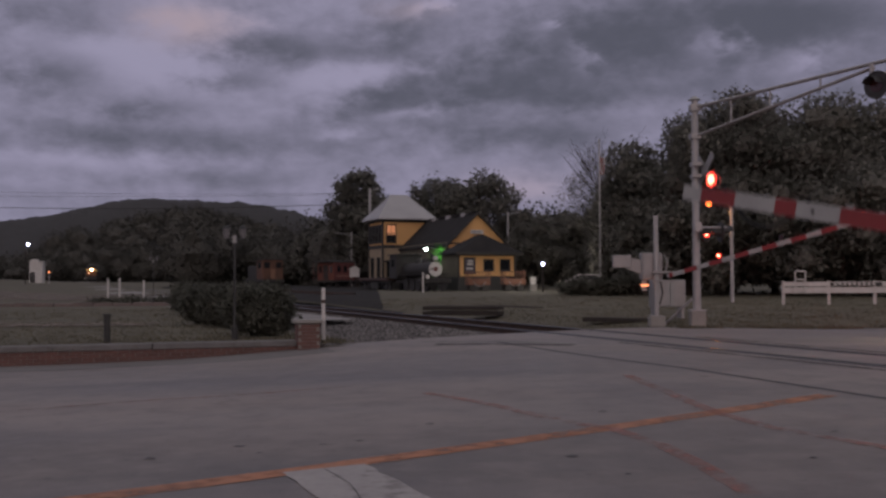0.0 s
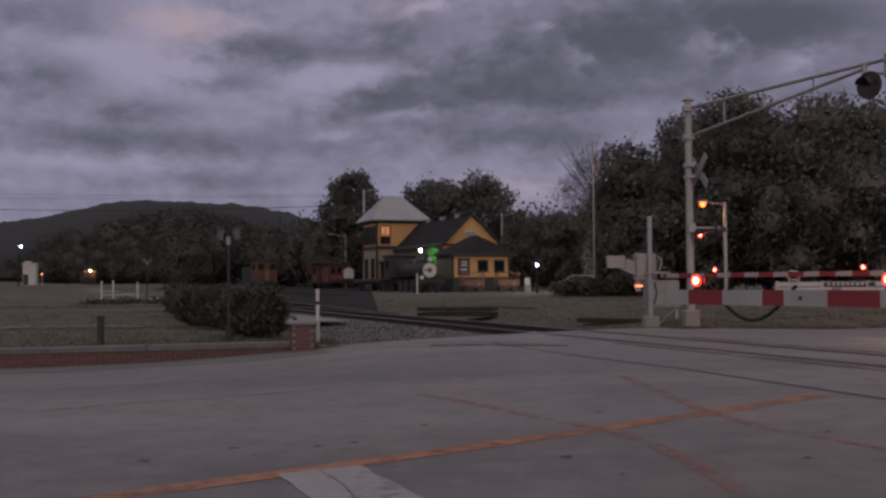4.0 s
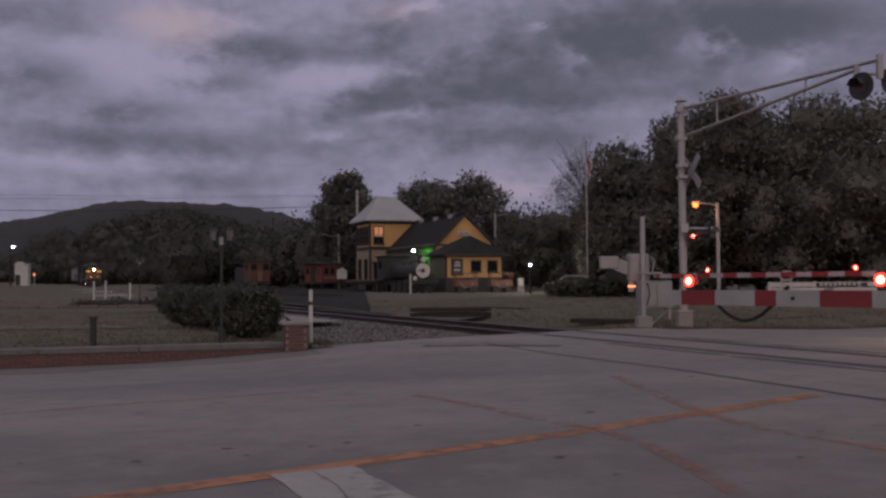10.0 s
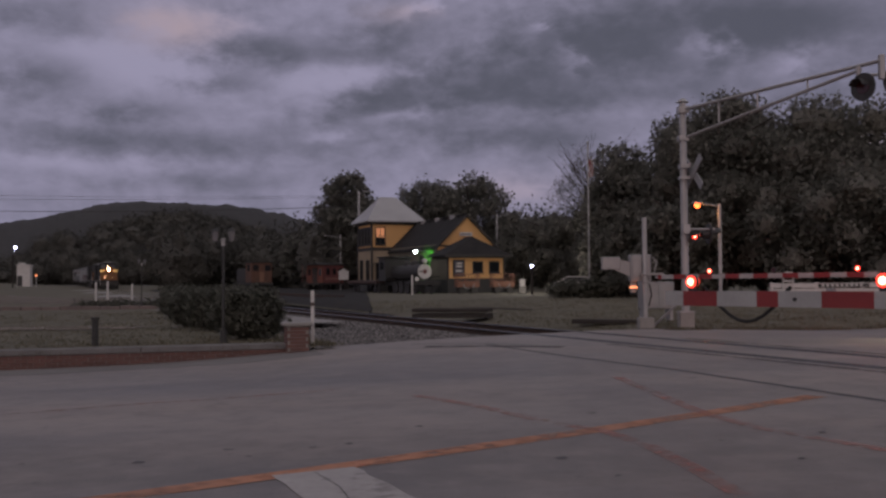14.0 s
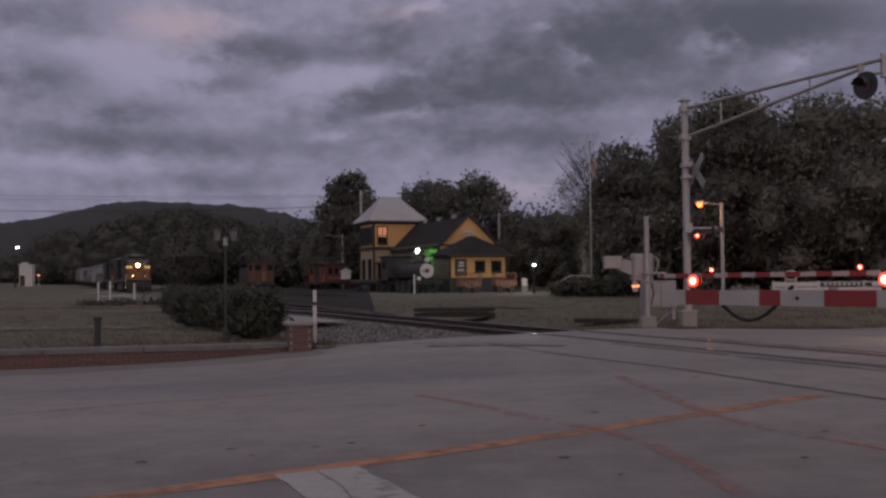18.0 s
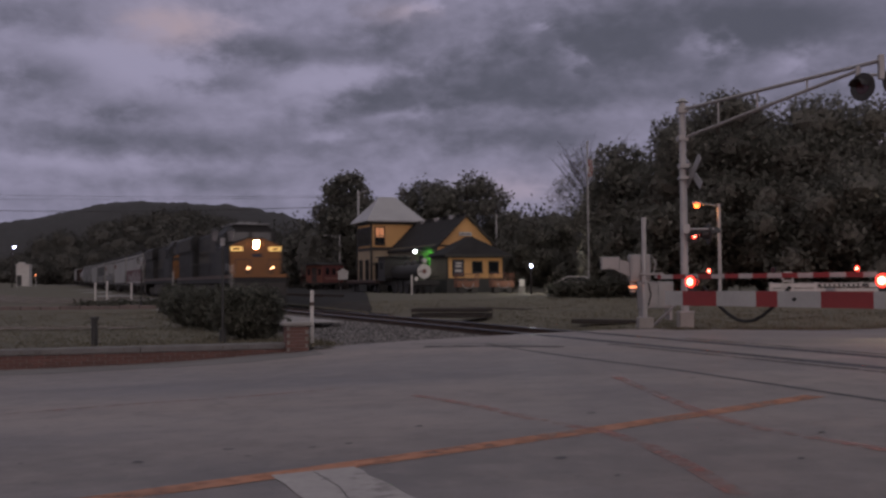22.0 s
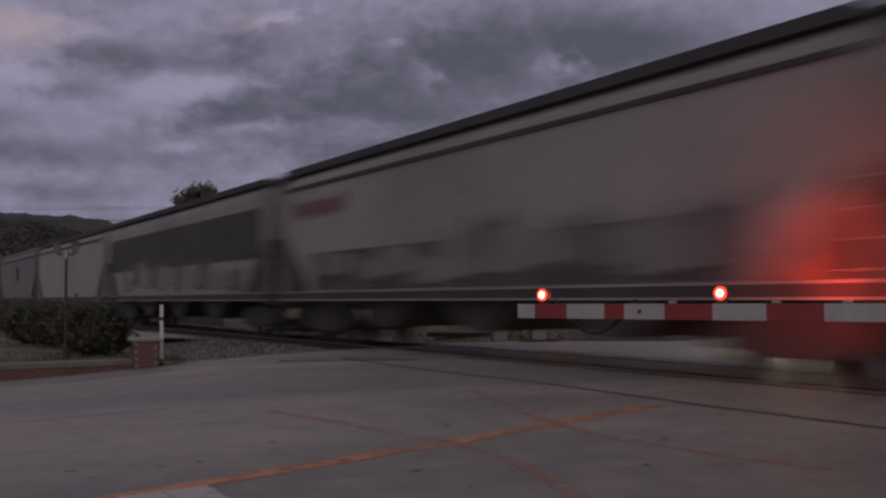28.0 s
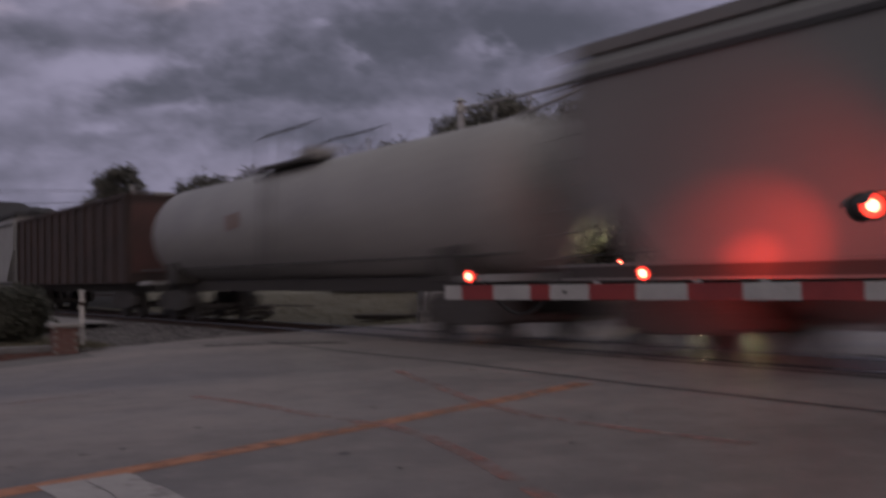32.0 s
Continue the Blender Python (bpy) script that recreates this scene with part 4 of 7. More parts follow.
def hip_roof(x0, x1, y0, y1, z0, z1, ridge, along="x", t=0.14):
    bm = bmesh.new()
    cx, cy = (x0 + x1) / 2, (y0 + y1) / 2
    R = [(cx - ridge / 2, cy), (cx + ridge / 2, cy)] if along == "x" else [(cx, cy - ridge / 2), (cx, cy + ridge / 2)]
    lo = [bm.verts.new((x, y, z0 - t)) for x, y in ((x0, y0), (x1, y0), (x1, y1), (x0, y1))]
    up = [bm.verts.new((x, y, z0)) for x, y in ((x0, y0), (x1, y0), (x1, y1), (x0, y1))]
    r = [bm.verts.new((x, y, z1)) for x, y in R]
    bm.faces.new(lo[::-1])
    for i in range(4):
        bm.faces.new((lo[i], lo[(i + 1) % 4], up[(i + 1) % 4], up[i]))
    if along == "x":
        for f in ((up[0], up[1], r[1], r[0]), (up[1], up[2], r[1]), (up[2], up[3], r[0], r[1]), (up[3], up[0], r[0])):
            bm.faces.new(f)
    else:
        for f in ((up[0], up[1], r[0]), (up[1], up[2], r[1], r[0]), (up[2], up[3], r[1]), (up[3], up[0], r[0], r[1])):
            bm.faces.new(f)
    return bm


def clapboards(parent, rows):
    """Thin boards proud of a wall: rows of (x0, x1, y, z0, z1)."""
    for x0, x1, y, z0, z1 in rows:
        n = max(1, int((z1 - z0) / 0.3))
        for i in range(n):
            a = z0 + (z1 - z0) * i / n
            part("board", boxes((x0, x1, y - 0.03, y, a + 0.01, a + (z1 - z0) / n - 0.01)), YELLOW_WALL, parent)


def depot():
    d = thing("railway_depot", DEPOT_M, "yellow wooden railway depot with dark shingle roof and hipped annex", "depot")
    W, L, H, R = 6.1, 14.0, 4.5, 7.5
    bm = bmesh.new()
    prism(bm, [(0, 0), (W, 0), (W, H), (W / 2, R - 0.25), (0, H)], 0, L)
    part("wall", bm, YELLOW_WALL, d, "yellow clapboard wall")
    # the shade on this side of the house is put into the boarding's dark colour
    part("side_boarding", boxes((-0.025, 0.0, 0.1, L, 1.25, H + 0.1)), mat("shaded_olive_boards", (0.165, 0.148, 0.108), (0.11, 0.1, 0.074), 0.9, 16, 0.8), d, "olive boarding of the long side, its shade in the colour")
    part("wainscot", boxes((-0.04, W + 0.04, -0.04, L, 0, 1.25)), WAINSCOT, d, "dark lower boarding")
    part("trim", boxes((-0.05, 0.1, -0.05, 0.1, 1.25, H), (W - 0.1, W + 0.05, -0.05, 0.1, 1.25, H), (-0.05, W + 0.05, -0.055, 0.0, H - 0.12, H + 0.05)), GREEN_TRIM, d)
    o, t = 0.22, 0.16
    k = (R - H) / (W / 2)
    for sgn in (-1, 1):
        bm = bmesh.new()
        xs = [(W / 2, R), (W / 2 + sgn * (W / 2 + o), H - k * o)]
        prism(bm, [xs[0], xs[1], (xs[1][0], xs[1][1] - t), (xs[0][0], xs[0][1] - t)], -0.3, L + 0.3)
        part("roof", bm, SHINGLE, d, "dark grey shingle roof slope")
        bm = bmesh.new()
        prism(bm, [(xs[0][0], R + 0.02), (xs[1][0], xs[1][1] + 0.02), (xs[1][0], xs[1][1] - 0.22), (xs[0][0], R - 0.22)], -0.36, -0.3)
        part("bargeboard", bm, GREEN_TRIM, d)
    part("ridge_cap", boxes((W / 2 - 0.1, W / 2 + 0.1, -0.3, L, R - 0.02, R + 0.05)), SHINGLE, d)
    # patches of pale lichen and old flashing along the ridge
    for i in range(6):
        y = 0.5 + i * 2.0
        part("ridge_tile", boxes((W / 2 - 0.35, W / 2 + 0.0, y, y + 0.8, R - 0.3, R + 0.07)), TIN_ROOF if i % 2 else SHINGLE, d)
    # station board on the gable, too worn to read
    sg = part("station_board", boxes((W / 2 - 0.72, W / 2 + 0.58, -0.14, -0.06, 5.42, 5.78), bevel=0.01), WHITE, d, "white station name board")
    part("lettering", boxes((W / 2 - 0.56, W / 2 + 0.42, -0.15, -0.138, 5.53, 5.66)), mat("faded_letters", (0.25, 0.25, 0.26)), sg, "row of worn letters")
    # long side towards the track
    for y, w in ((2.2, 0.9), (5.0, 0.9), (8.4, 0.9), (11.5, 0.9)):
        window(d, y, 1.45, w, 1.6, -0.02, "left")
    part("door", boxes((-0.06, 0.02, 6.1, 7.2, 0, 2.3), bevel=0.01), GREEN_TRIM, d)
    for y in (0.2, 3.6, 7.0, 10.4):
        part("eave_bracket", tubes(((-0.03, y, H - 1.1), (-0.7, y, H - 0.75), 0.06), seg=6), GREEN_TRIM, d)
    # hipped annex in front of the gable
    bm = boxes((-0.6, 5.0, -4.2, 0.0, 1.25, 3.4))
    part("annex_wall", bm, YELLOW_WALL, d, "yellow annex wall")
    clapboards(d, [(-0.56, 4.96, -4.2, 1.3, 3.25)])
    # same boarding: the annex side's shade comes from its colour
    part("annex_side_boarding", boxes((-0.63, -0.6, -4.1, 0.0, 1.25, 3.4)), MATS["shaded_olive_boards"], d, "olive boarding of the annex side, its shade in the colour")
    part("annex_wainscot", boxes((-0.64, 5.04, -4.24, 0.0, 0, 1.25)), WAINSCOT, d, "dark lower boarding")
    part("annex_trim", boxes((-0.65, -0.5, -4.26, -4.1, 1.25, 3.4), (4.9, 5.05, -4.26, -4.1, 1.25, 3.4), (-0.65, 5.05, -4.27, -4.2, 1.22, 1.34), (-0.65, 5.05, -4.26, -4.2, 3.2, 3.4)), GREEN_TRIM, d)
    bm = hip_roof(-1.15, 5.5, -5.0, -0.31, 3.45, 5.2, 1.6, "y")
    part("annex_roof", bm, SHINGLE, d, "dark hipped annex roof")
    part("eave_board", boxes((-1.17, 5.52, -5.02, -4.98, 3.28, 3.48)), GREEN_TRIM, d)
    window(d, 2.35, 1.95, 0.85, 0.85, -4.22, bars=False)
    window(d, 4.0, 1.95, 0.85, 0.85, -4.22, bars=False)
    # framed poster beside the windows
    p = part("poster_frame", boxes((-0.12, 1.02, -4.32, -4.22, 1.5, 3.05), bevel=0.01), GREEN_TRIM, d, "dark framed notice board")
    part("poster", boxes((0.0, 0.9, -4.335, -4.32, 1.6, 2.95)), mat("dark_poster", (0.1, 0.09, 0.11), (0.06, 0.055, 0.07), 2, 10), p, "dark poster with pale lettering")
    for i, z in enumerate((1.95, 2.35, 2.62)):
        part("lettering", boxes((0.12 + 0.05 * i, 0.74, -4.345, -4.334, z, z + 0.17)), WHITE, p, "pale unreadable letters")
    # two storey tower at the far end
    x0, x1, y0, y1, h = -2.0, 3.2, 13.7, 18.5, 7.6
    part("tower_wall", boxes((x0, x1, y0, y1, 0, h)), YELLOW_WALL, d, "yellow tower wall")
    part("tower_lower_wall", boxes((x0 - 0.03, x1 + 0.03, y0 - 0.03, y1 + 0.03, 1.3, 4.45)), TAN_WALL, d, "faded tan lower boarding")
    part("tower_base", boxes((x0 - 0.05, x1 + 0.05, y0 - 0.05, y1 + 0.05, 0, 1.3)), WAINSCOT, d)
    part("tower_belt", boxes((x0 - 0.12, x1 + 0.12, y0 - 0.12, y1 + 0.12, 4.45, 4.8)), GREEN_TRIM, d)
    part("tower_cornice", boxes((x0 - 0.1, x1 + 0.1, y0 - 0.1, y1 + 0.1, h - 0.35, h)), GREEN_TRIM, d)
    for x, y in ((x0, y0), (x1, y0), (x0, y1)):
        part("corner_board", boxes((x - 0.1, x + 0.1, y - 0.1, y + 0.1, 1.3, h - 0.35)), GREEN_TRIM, d)
    part("tower_roof", hip_roof(x0 - 0.65, x1 + 0.75, y0 - 0.7, y1 + 0.7, h + 0.05, 10.4, 1.9, "x"), TIN_ROOF, d, "pale grey hipped metal roof")
    f = window(d, x0 + 0.95, 5.15, 0.95, 1.75, y0 - 0.02, glass=LIT_WINDOW)
    part("blind", boxes((-0.47, 0.47, -0.02, -0.013, 0, 0.72)), GLASS_DARK, f)
    for i in range(4):
        window(d, y0 + 0.8 + i * 1.1, 5.15, 0.75, 1.75, x0 - 0.02, "left")
    for i in range(2):
        window(d, y0 + 1.2 + i * 2.2, 1.4, 0.9, 2.0, x0 - 0.07, "left")
    window(d, x0 + 0.9, 1.5, 0.8, 1.5, y0 - 0.07)
    part("porch_roof", boxes((x0 + 0.2, x0 + 2.2, y0 - 1.6, y0, 3.0, 3.15)), SHINGLE, d)
    part("porch_post", tubes(((x0 + 0.4, y0 - 1.5, 0), (x0 + 0.4, y0 - 1.5, 3.0), 0.06), seg=8), GREEN_TRIM, d)
    # mercury flood lamp on the corner by the track
    part("lamp_arm", tubes(((0.0, 0.4, 3.8), (-2.3, -0.6, 4.05), 0.03), seg=8), STEEL, d)
    bm = bmesh.new()
    bmesh.ops.create_uvsphere(bm, u_segments=14, v_segments=8, radius=0.15, matrix=Matrix.Translation((-2.4, -0.65, 3.88)))
    part("flood_lamp", bm, MERCURY, d, "bright white flood lamp")
    return d


MERCURY = glow("bright_flood_lamp", (0.8, 1.0, 0.9), 22.0)
depot()
flood = bpy.data.lights.new("flood_light", "SPOT")
flood.energy, flood.color, flood.shadow_soft_size, flood.spot_size, flood.spot_blend = 1400.0, (0.12, 1.0, 0.06), 0.1, radians(50), 0.8
fl = new("flood_light", flood)
fl.matrix_basis = look(DEPOT_M @ Vector((-2.2, -0.5, 3.8)), DEPOT_M @ Vector((0.0, 1.9, 3.2)))

# ---------------------------------------------------------------- trees


def leaf_cloud(name, blobs, count, size, material, seed, parent=None, label="", shell=0.28, flat=0.0):
    """Leaves as small bent quads in ellipsoids (x, y, z, rx, ry, rz), thicker towards their outside and clumped."""
    rng = np.random.default_rng(seed)
    vol = np.array([b[3] * b[4] + b[4] * b[5] + b[3] * b[5] for b in blobs])
    pick = rng.choice(len(blobs), size=count, p=vol / vol.sum())
    B = np.array(blobs, float)[pick]
    d = rng.normal(size=(count, 3))
    d /= np.linalg.norm(d, axis=1)[:, None]
    r = rng.random(count) ** shell
    # clumps: pull each leaf to one of many small centres
    k = max(8, count // 26)
    centre_d = d[rng.integers(0, count, k)]
    near = rng.integers(0, k, count)
    c = B[:, :3] + d * r[:, None] * B[:, 3:]
    cl = B[:, :3] + centre_d[near] * (0.86 + 0.3 * rng.random(count))[:, None] * B[:, 3:]
    use = rng.random(count) < 0.45
    c[use] = cl[use] + rng.normal(size=(use.sum(), 3)) * size * 1.5
    a = rng.normal(size=(count, 3))
    a /= np.linalg.norm(a, axis=1)[:, None]
    b = np.cross(a, rng.normal(size=(count, 3)))
    b /= np.linalg.norm(b, axis=1)[:, None]
    s = size * (0.6 + 0.8 * rng.random(count))[:, None]
    v = np.empty((count, 4, 3))
    v[:, 0] = c - a * s
    v[:, 1] = c - b * s * 0.55
    v[:, 2] = c + a * s
    v[:, 3] = c + b * s * 0.55
    f = np.arange(count * 4).reshape(count, 4)
    me = bpy.data.meshes.new(name)
    me.from_pydata(v.reshape(-1, 3).tolist(), [], f.tolist())
    me.materials.append(material)
    nrm = (c - B[:, :3]) / (B[:, 3:] ** 2) * 1.0
    nrm /= np.linalg.norm(nrm, axis=1)[:, None] + 1e-6
    nrm = nrm * 0.6 + rng.normal(size=(count, 3)) * 0.12 + np.array([0, 0, 0.45])
    nrm /= np.linalg.norm(nrm, axis=1)[:, None]
    me.normals_split_custom_set_from_vertices(np.repeat(nrm, 4, axis=0).tolist())
    ob = new(name, me)
    ob.parent = parent
    return tagged(ob, label)


# for filler lumps in the woods; shade between the leaves is in this colour
WOODS_CORE = mat("woods_gap_filler", (0.085, 0.08, 0.07), (0.05, 0.048, 0.042), 0.4, 3, 0.95, 0, 0.8, 0.8, 0.3)
CROWN_CORE = mat("crown_gap_filler", (0.165, 0.157, 0.136), (0.1, 0.096, 0.083), 1.5, 9, 0.95, 0, 0.8, 0.8, 0.1)


def core_lumps(blobs, k):
    """One mesh of uneven lumps inside the blobs, k of their size."""
    bm = bmesh.new()
    for bx, by, bz, rx, ry, rz in blobs:
        r = bmesh.ops.create_icosphere(bm, subdivisions=2, radius=1, matrix=Matrix.Translation((bx, by, bz)) @ Matrix.Diagonal((rx * k, ry * k, rz * k, 1)))
        for v in r["verts"]:
            v.co += Vector((bx - v.co.x, by - v.co.y, bz - v.co.z)) * 0.55 * noise.noise(v.co * (2.2 / max(rx, 0.5)) + Vector((bx, by, 0)))
    return bm


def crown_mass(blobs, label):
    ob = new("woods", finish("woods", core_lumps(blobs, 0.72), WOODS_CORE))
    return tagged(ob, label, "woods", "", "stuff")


def tree(x, y, h, w, seed, label, blobs=None, count=4500, leaf=0.32, trunk=0.3, z=0.2, material=None, crown_from=0.25, group="", core=0.58):
    rng = random.Random(seed)
    h, w = h * 1.05, w * 1.12
    t = thing("tree", Matrix.Translation((x, y, z)), label, "tree", group)
    bm = bmesh.new()
    tube(bm, (0, 0, -0.3), (0.1, 0, h * 0.45), trunk, trunk * 0.6, seg=10)
    tube(bm, (0.1, 0, h * 0.45), (0.0, 0.1, h * 0.8), trunk * 0.6, trunk * 0.2, seg=8)
    part("trunk", bm, BARK, t)
    for i in range(7):
        a = rng.random() * 6.28
        z0 = h * (0.28 + 0.07 * i)
        bm = bmesh.new()
        e = Vector((math.cos(a) * w * 0.36, math.sin(a) * w * 0.36, z0 + h * 0.18))
        mid = Vector((0.1, 0, z0)).lerp(e, 0.5) + Vector((0, 0, h * 0.03))
        tube(bm, (0.08, 0, z0), mid, trunk * 0.4, trunk * 0.25, seg=7)
        tube(bm, mid, e, trunk * 0.25, trunk * 0.1, seg=6)
        part("limb", bm, BARK, t)
    if blobs is None:
        blobs = []
        n = 17
        for i in range(n):
            a = i * 2.4 + rng.random()
            zz = crown_from + (0.97 - crown_from) * (0.12 + 0.8 * (i / (n - 1)))
            rad = w * 0.5 * math.sin(math.pi * min(1, max(0.12, (1.02 - zz) / (1 - crown_from)) * 0.62 + 0.15)) * (0.6 + 0.42 * rng.random())
            br = w * (0.11 + 0.1 * rng.random())
            blobs.append((math.cos(a) * rad, math.sin(a) * rad, h * zz - br * 0.5, br, br, br * (0.7 + 0.3 * rng.random())))
        blobs.append((0, 0, h * (crown_from + 0.35), w * 0.28, w * 0.28, h * 0.26))
    # added filler lumps: their dark colour sets how shaded the leaf gaps look
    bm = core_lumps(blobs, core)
    part("inner_crown", bm, CROWN_CORE, t, "added filler lumps that tone the shaded leaf gaps")
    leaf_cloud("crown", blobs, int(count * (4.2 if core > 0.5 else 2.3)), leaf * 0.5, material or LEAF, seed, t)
    return t


# trees behind the depot
tree(-12.3, 132, 16.0, 7.0, 11, "tall dark leafy tree behind the depot tower", count=6000, leaf=0.42, core=0.36)
tree(-9.5, 128, 11.5, 7.0, 12, "dark leafy tree behind the depot tower", count=4000, leaf=0.42, core=0.36)
tree(-2.0, 138, 15.6, 8.5, 13, "broad dark tree behind the depot", count=4200, leaf=0.45, core=0.36)
tree(3.8, 134, 15.4, 10.5, 14, "broad dark tree behind the depot", count=6500, leaf=0.45, core=0.36)
tree(9.5, 130, 10.2, 6.0, 15, "small dark tree beside the depot", count=3000, leaf=0.42)
tree(13.5, 128, 9.5, 6.0, 16, "small dark tree beside the depot", count=3000, leaf=0.42)
tree(-20.5, 158, 9.2, 7.0, 17, "low dark tree beside the siding", count=3000, leaf=0.42)
# the dark grove beyond the crossing
GROVE = [(9.8, 116, 8.6, 6.0), (14.5, 80, 9.6, 6.5), (16.8, 74, 11.8, 9.5), (19.0, 68, 13.9, 10.0), (22.5, 70, 14.2, 11.5), (27.0, 69, 13.4, 11.0),
         (31.0, 72, 10.2, 8.0), (34.6, 75, 8.6, 6.0), (15.5, 66, 7.0, 7.5), (24.0, 62, 8.0, 9.0), (28.4, 63, 7.5, 7.5), (10.6, 98, 7.6, 6.0)]
for i, (x, y, h, w) in enumerate(GROVE):
    tree(x, y, h, w, 30 + i, "large dark leafy tree of the park grove", count=7000 if h > 10 else 4500, leaf=0.3, crown_from=0.1, group="trees of the park grove")


DRY_LEAF = mat("dry_grey_leaves", (0.2, 0.19, 0.17), (0.13, 0.122, 0.11), 0.7, 7, 0.8, 0, 0.0, 0.7, sub=0.5)


def bare_tree():
    t = thing("bare_tree", Matrix.Translation((12.3, 82, 0.25)), "thin half bare tree with fine twigs against the sky", "tree")
    rng = random.Random(5)
    bm = bmesh.new()
    tube(bm, (0, 0, -0.3), (0, 0, 9.0), 0.22, 0.1, seg=8)
    part("trunk", bm, BARK, t)
    for i in range(44):
        bm = bmesh.new()
        a = rng.random() * 6.28
        z0 = 3.5 + rng.random() * 5.6
        L = 2.6 + rng.random() * 2.6
        p = Vector((0, 0, z0))
        q = p + Vector((math.cos(a) * L * 0.6, math.sin(a) * L * 0.6, L * 0.8))
        tube(bm, p, q, 0.026, 0.01, seg=5)
        for j in range(12):
            b = a + rng.uniform(-1, 1)
            m = p.lerp(q, rng.uniform(0.4, 1))
            tube(bm, m, m + Vector((math.cos(b) * 0.9, math.sin(b) * 0.9, rng.uniform(0.4, 1.2))), 0.008, 0.004, seg=4)
        part("limb", bm, BARK, t)
    leaf_cloud("leaves", [(0, 0, 8.4, 2.6, 2.6, 3.2), (1.2, 0, 7.6, 2.2, 2.2, 2.4), (-1.3, 0, 7.4, 2.0, 2.0, 2.2)], 7000, 0.075, DRY_LEAF, 77, t)


bare_tree()

# far woods and hill
rngw = random.Random(9)
belt = []
for i in range(150):
    a = radians(-27 + 22 * rngw.random())
    d = 170 + 120 * rngw.random()
    if -0.47 < math.tan(a) < -0.265 and d < 320:
        d = 325 + 30 * rngw.random()
    h = (5 + 6.5 * rngw.random()) * (0.8 if math.degrees(a) < -22.5 else 1.0)
    belt.append((math.sin(a) * d, math.cos(a) * d, h * 0.55 + grade(200), 4 + 3 * rngw.random(), 4 + 3 * rngw.random(), h * 0.6))
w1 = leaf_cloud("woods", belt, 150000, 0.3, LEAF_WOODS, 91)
crown_mass(belt, "added filler lumps toning the shaded gaps of the woods")
tagged(w1, "dark belt of woods at the foot of the hill", "woods", "", "stuff")
belt = []
for i in range(90):
    a = radians(-8 + 62 * i / 90 + rngw.random())
    d = 150 + 50 * rngw.random()
    h = 6 + 6 * rngw.random()
    belt.append((math.sin(a) * d, math.cos(a) * d, h * 0.5, 5 + 2 * rngw.random(), 5, h * 0.6))
w2 = leaf_cloud("woods", belt, 90000, 0.32, LEAF_WOODS, 92)
crown_mass(belt, "added filler lumps toning the shaded gaps of the distant trees")
tagged(w2, "dark line of distant trees", "woods", "", "stuff")


def hill_z(az, k):
    """Height of the wooded ridge at az degrees, k from its foot (0) to its crest (1) and behind (2)."""
    crest = 81 + 36 * math.exp(-((az + 17.0) / 4.6) ** 2) + 25 * math.exp(-((az + 10.8) / 3.6) ** 2) - 40 * smooth01((az + 4) / 10)
    crest += 2.5 * noise.noise((az * 1.3, 0, 0)) + 1.3 * noise.noise((az * 5, 3, 0))
    return crest * smooth01(k if k <= 1 else 2 - k)


def hill_at(az, k):
    d = 700 + 800 * k
    a = radians(az)
    return (math.sin(a) * d, math.cos(a) * d, hill_z(az, k) + (3.0 * noise.noise((az * 9, k * 30, 0)) if k > 0.05 else 0))


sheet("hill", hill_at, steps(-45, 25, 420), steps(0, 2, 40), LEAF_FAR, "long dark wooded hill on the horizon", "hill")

SPUR = ((-19.0, 3.3), (-18.2, 3.6), (-16.6, 4.1), (-15.1, 4.4), (-13.0, 4.15), (-11.1, 3.5), (-8.4, 2.5), (-5.0, 1.7), (2.0, 1.2))


def spur_top(az):
    """Elevation in degrees of the nearer wooded spur's crest."""
    for (a, e), (b, f) in zip(SPUR, SPUR[1:]):
        if az <= b:
            return e + (f - e) * smooth01((az - a) / (b - a))
    return SPUR[-1][1]


def spur_at(az, k):
    d = 350 + 90 * k
    z = 440 * math.tan(radians(spur_top(az))) * 0.8 * smooth01(k if k <= 1 else 2 - k) * smooth01((az + 19.3) / 0.6)
    a = radians(az)
    return (math.sin(a) * d, math.cos(a) * d, z + 1.6 + 2.2 * noise.noise((az * 2.2, k * 7, 1)))


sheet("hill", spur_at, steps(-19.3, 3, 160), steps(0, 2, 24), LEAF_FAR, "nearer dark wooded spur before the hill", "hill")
clumps = []
for i in range(330):
    az, k = -19.0 + 21 * rngw.random(), 0.1 + 0.95 * rngw.random() ** 0.6
    x, y, z = spur_at(az, k)
    q = 3.0 + 3.0 * rngw.random()
    clumps.append((x, y, z + 0.5, q, q, q * 0.85))
for i in range(70):
    az = radians(-23.4 + 5.2 * rngw.random())
    d = 660 + 60 * rngw.random()
    q = 7 + 4 * rngw.random()
    clumps.append((math.sin(az) * d, math.cos(az) * d, 6 + 21 * rngw.random() * smooth01((math.degrees(az) + 24.4) / 4), q, q, q))
w3 = leaf_cloud("woods", clumps, 190000, 0.42, LEAF_WOODS, 93)
crown_mass(clumps, "added filler lumps toning the shaded gaps of the spur")
tagged(w3, "dark leafy woods covering the nearer spur", "woods", "", "stuff")

# ---------------------------------------------------------------- hedge bushes


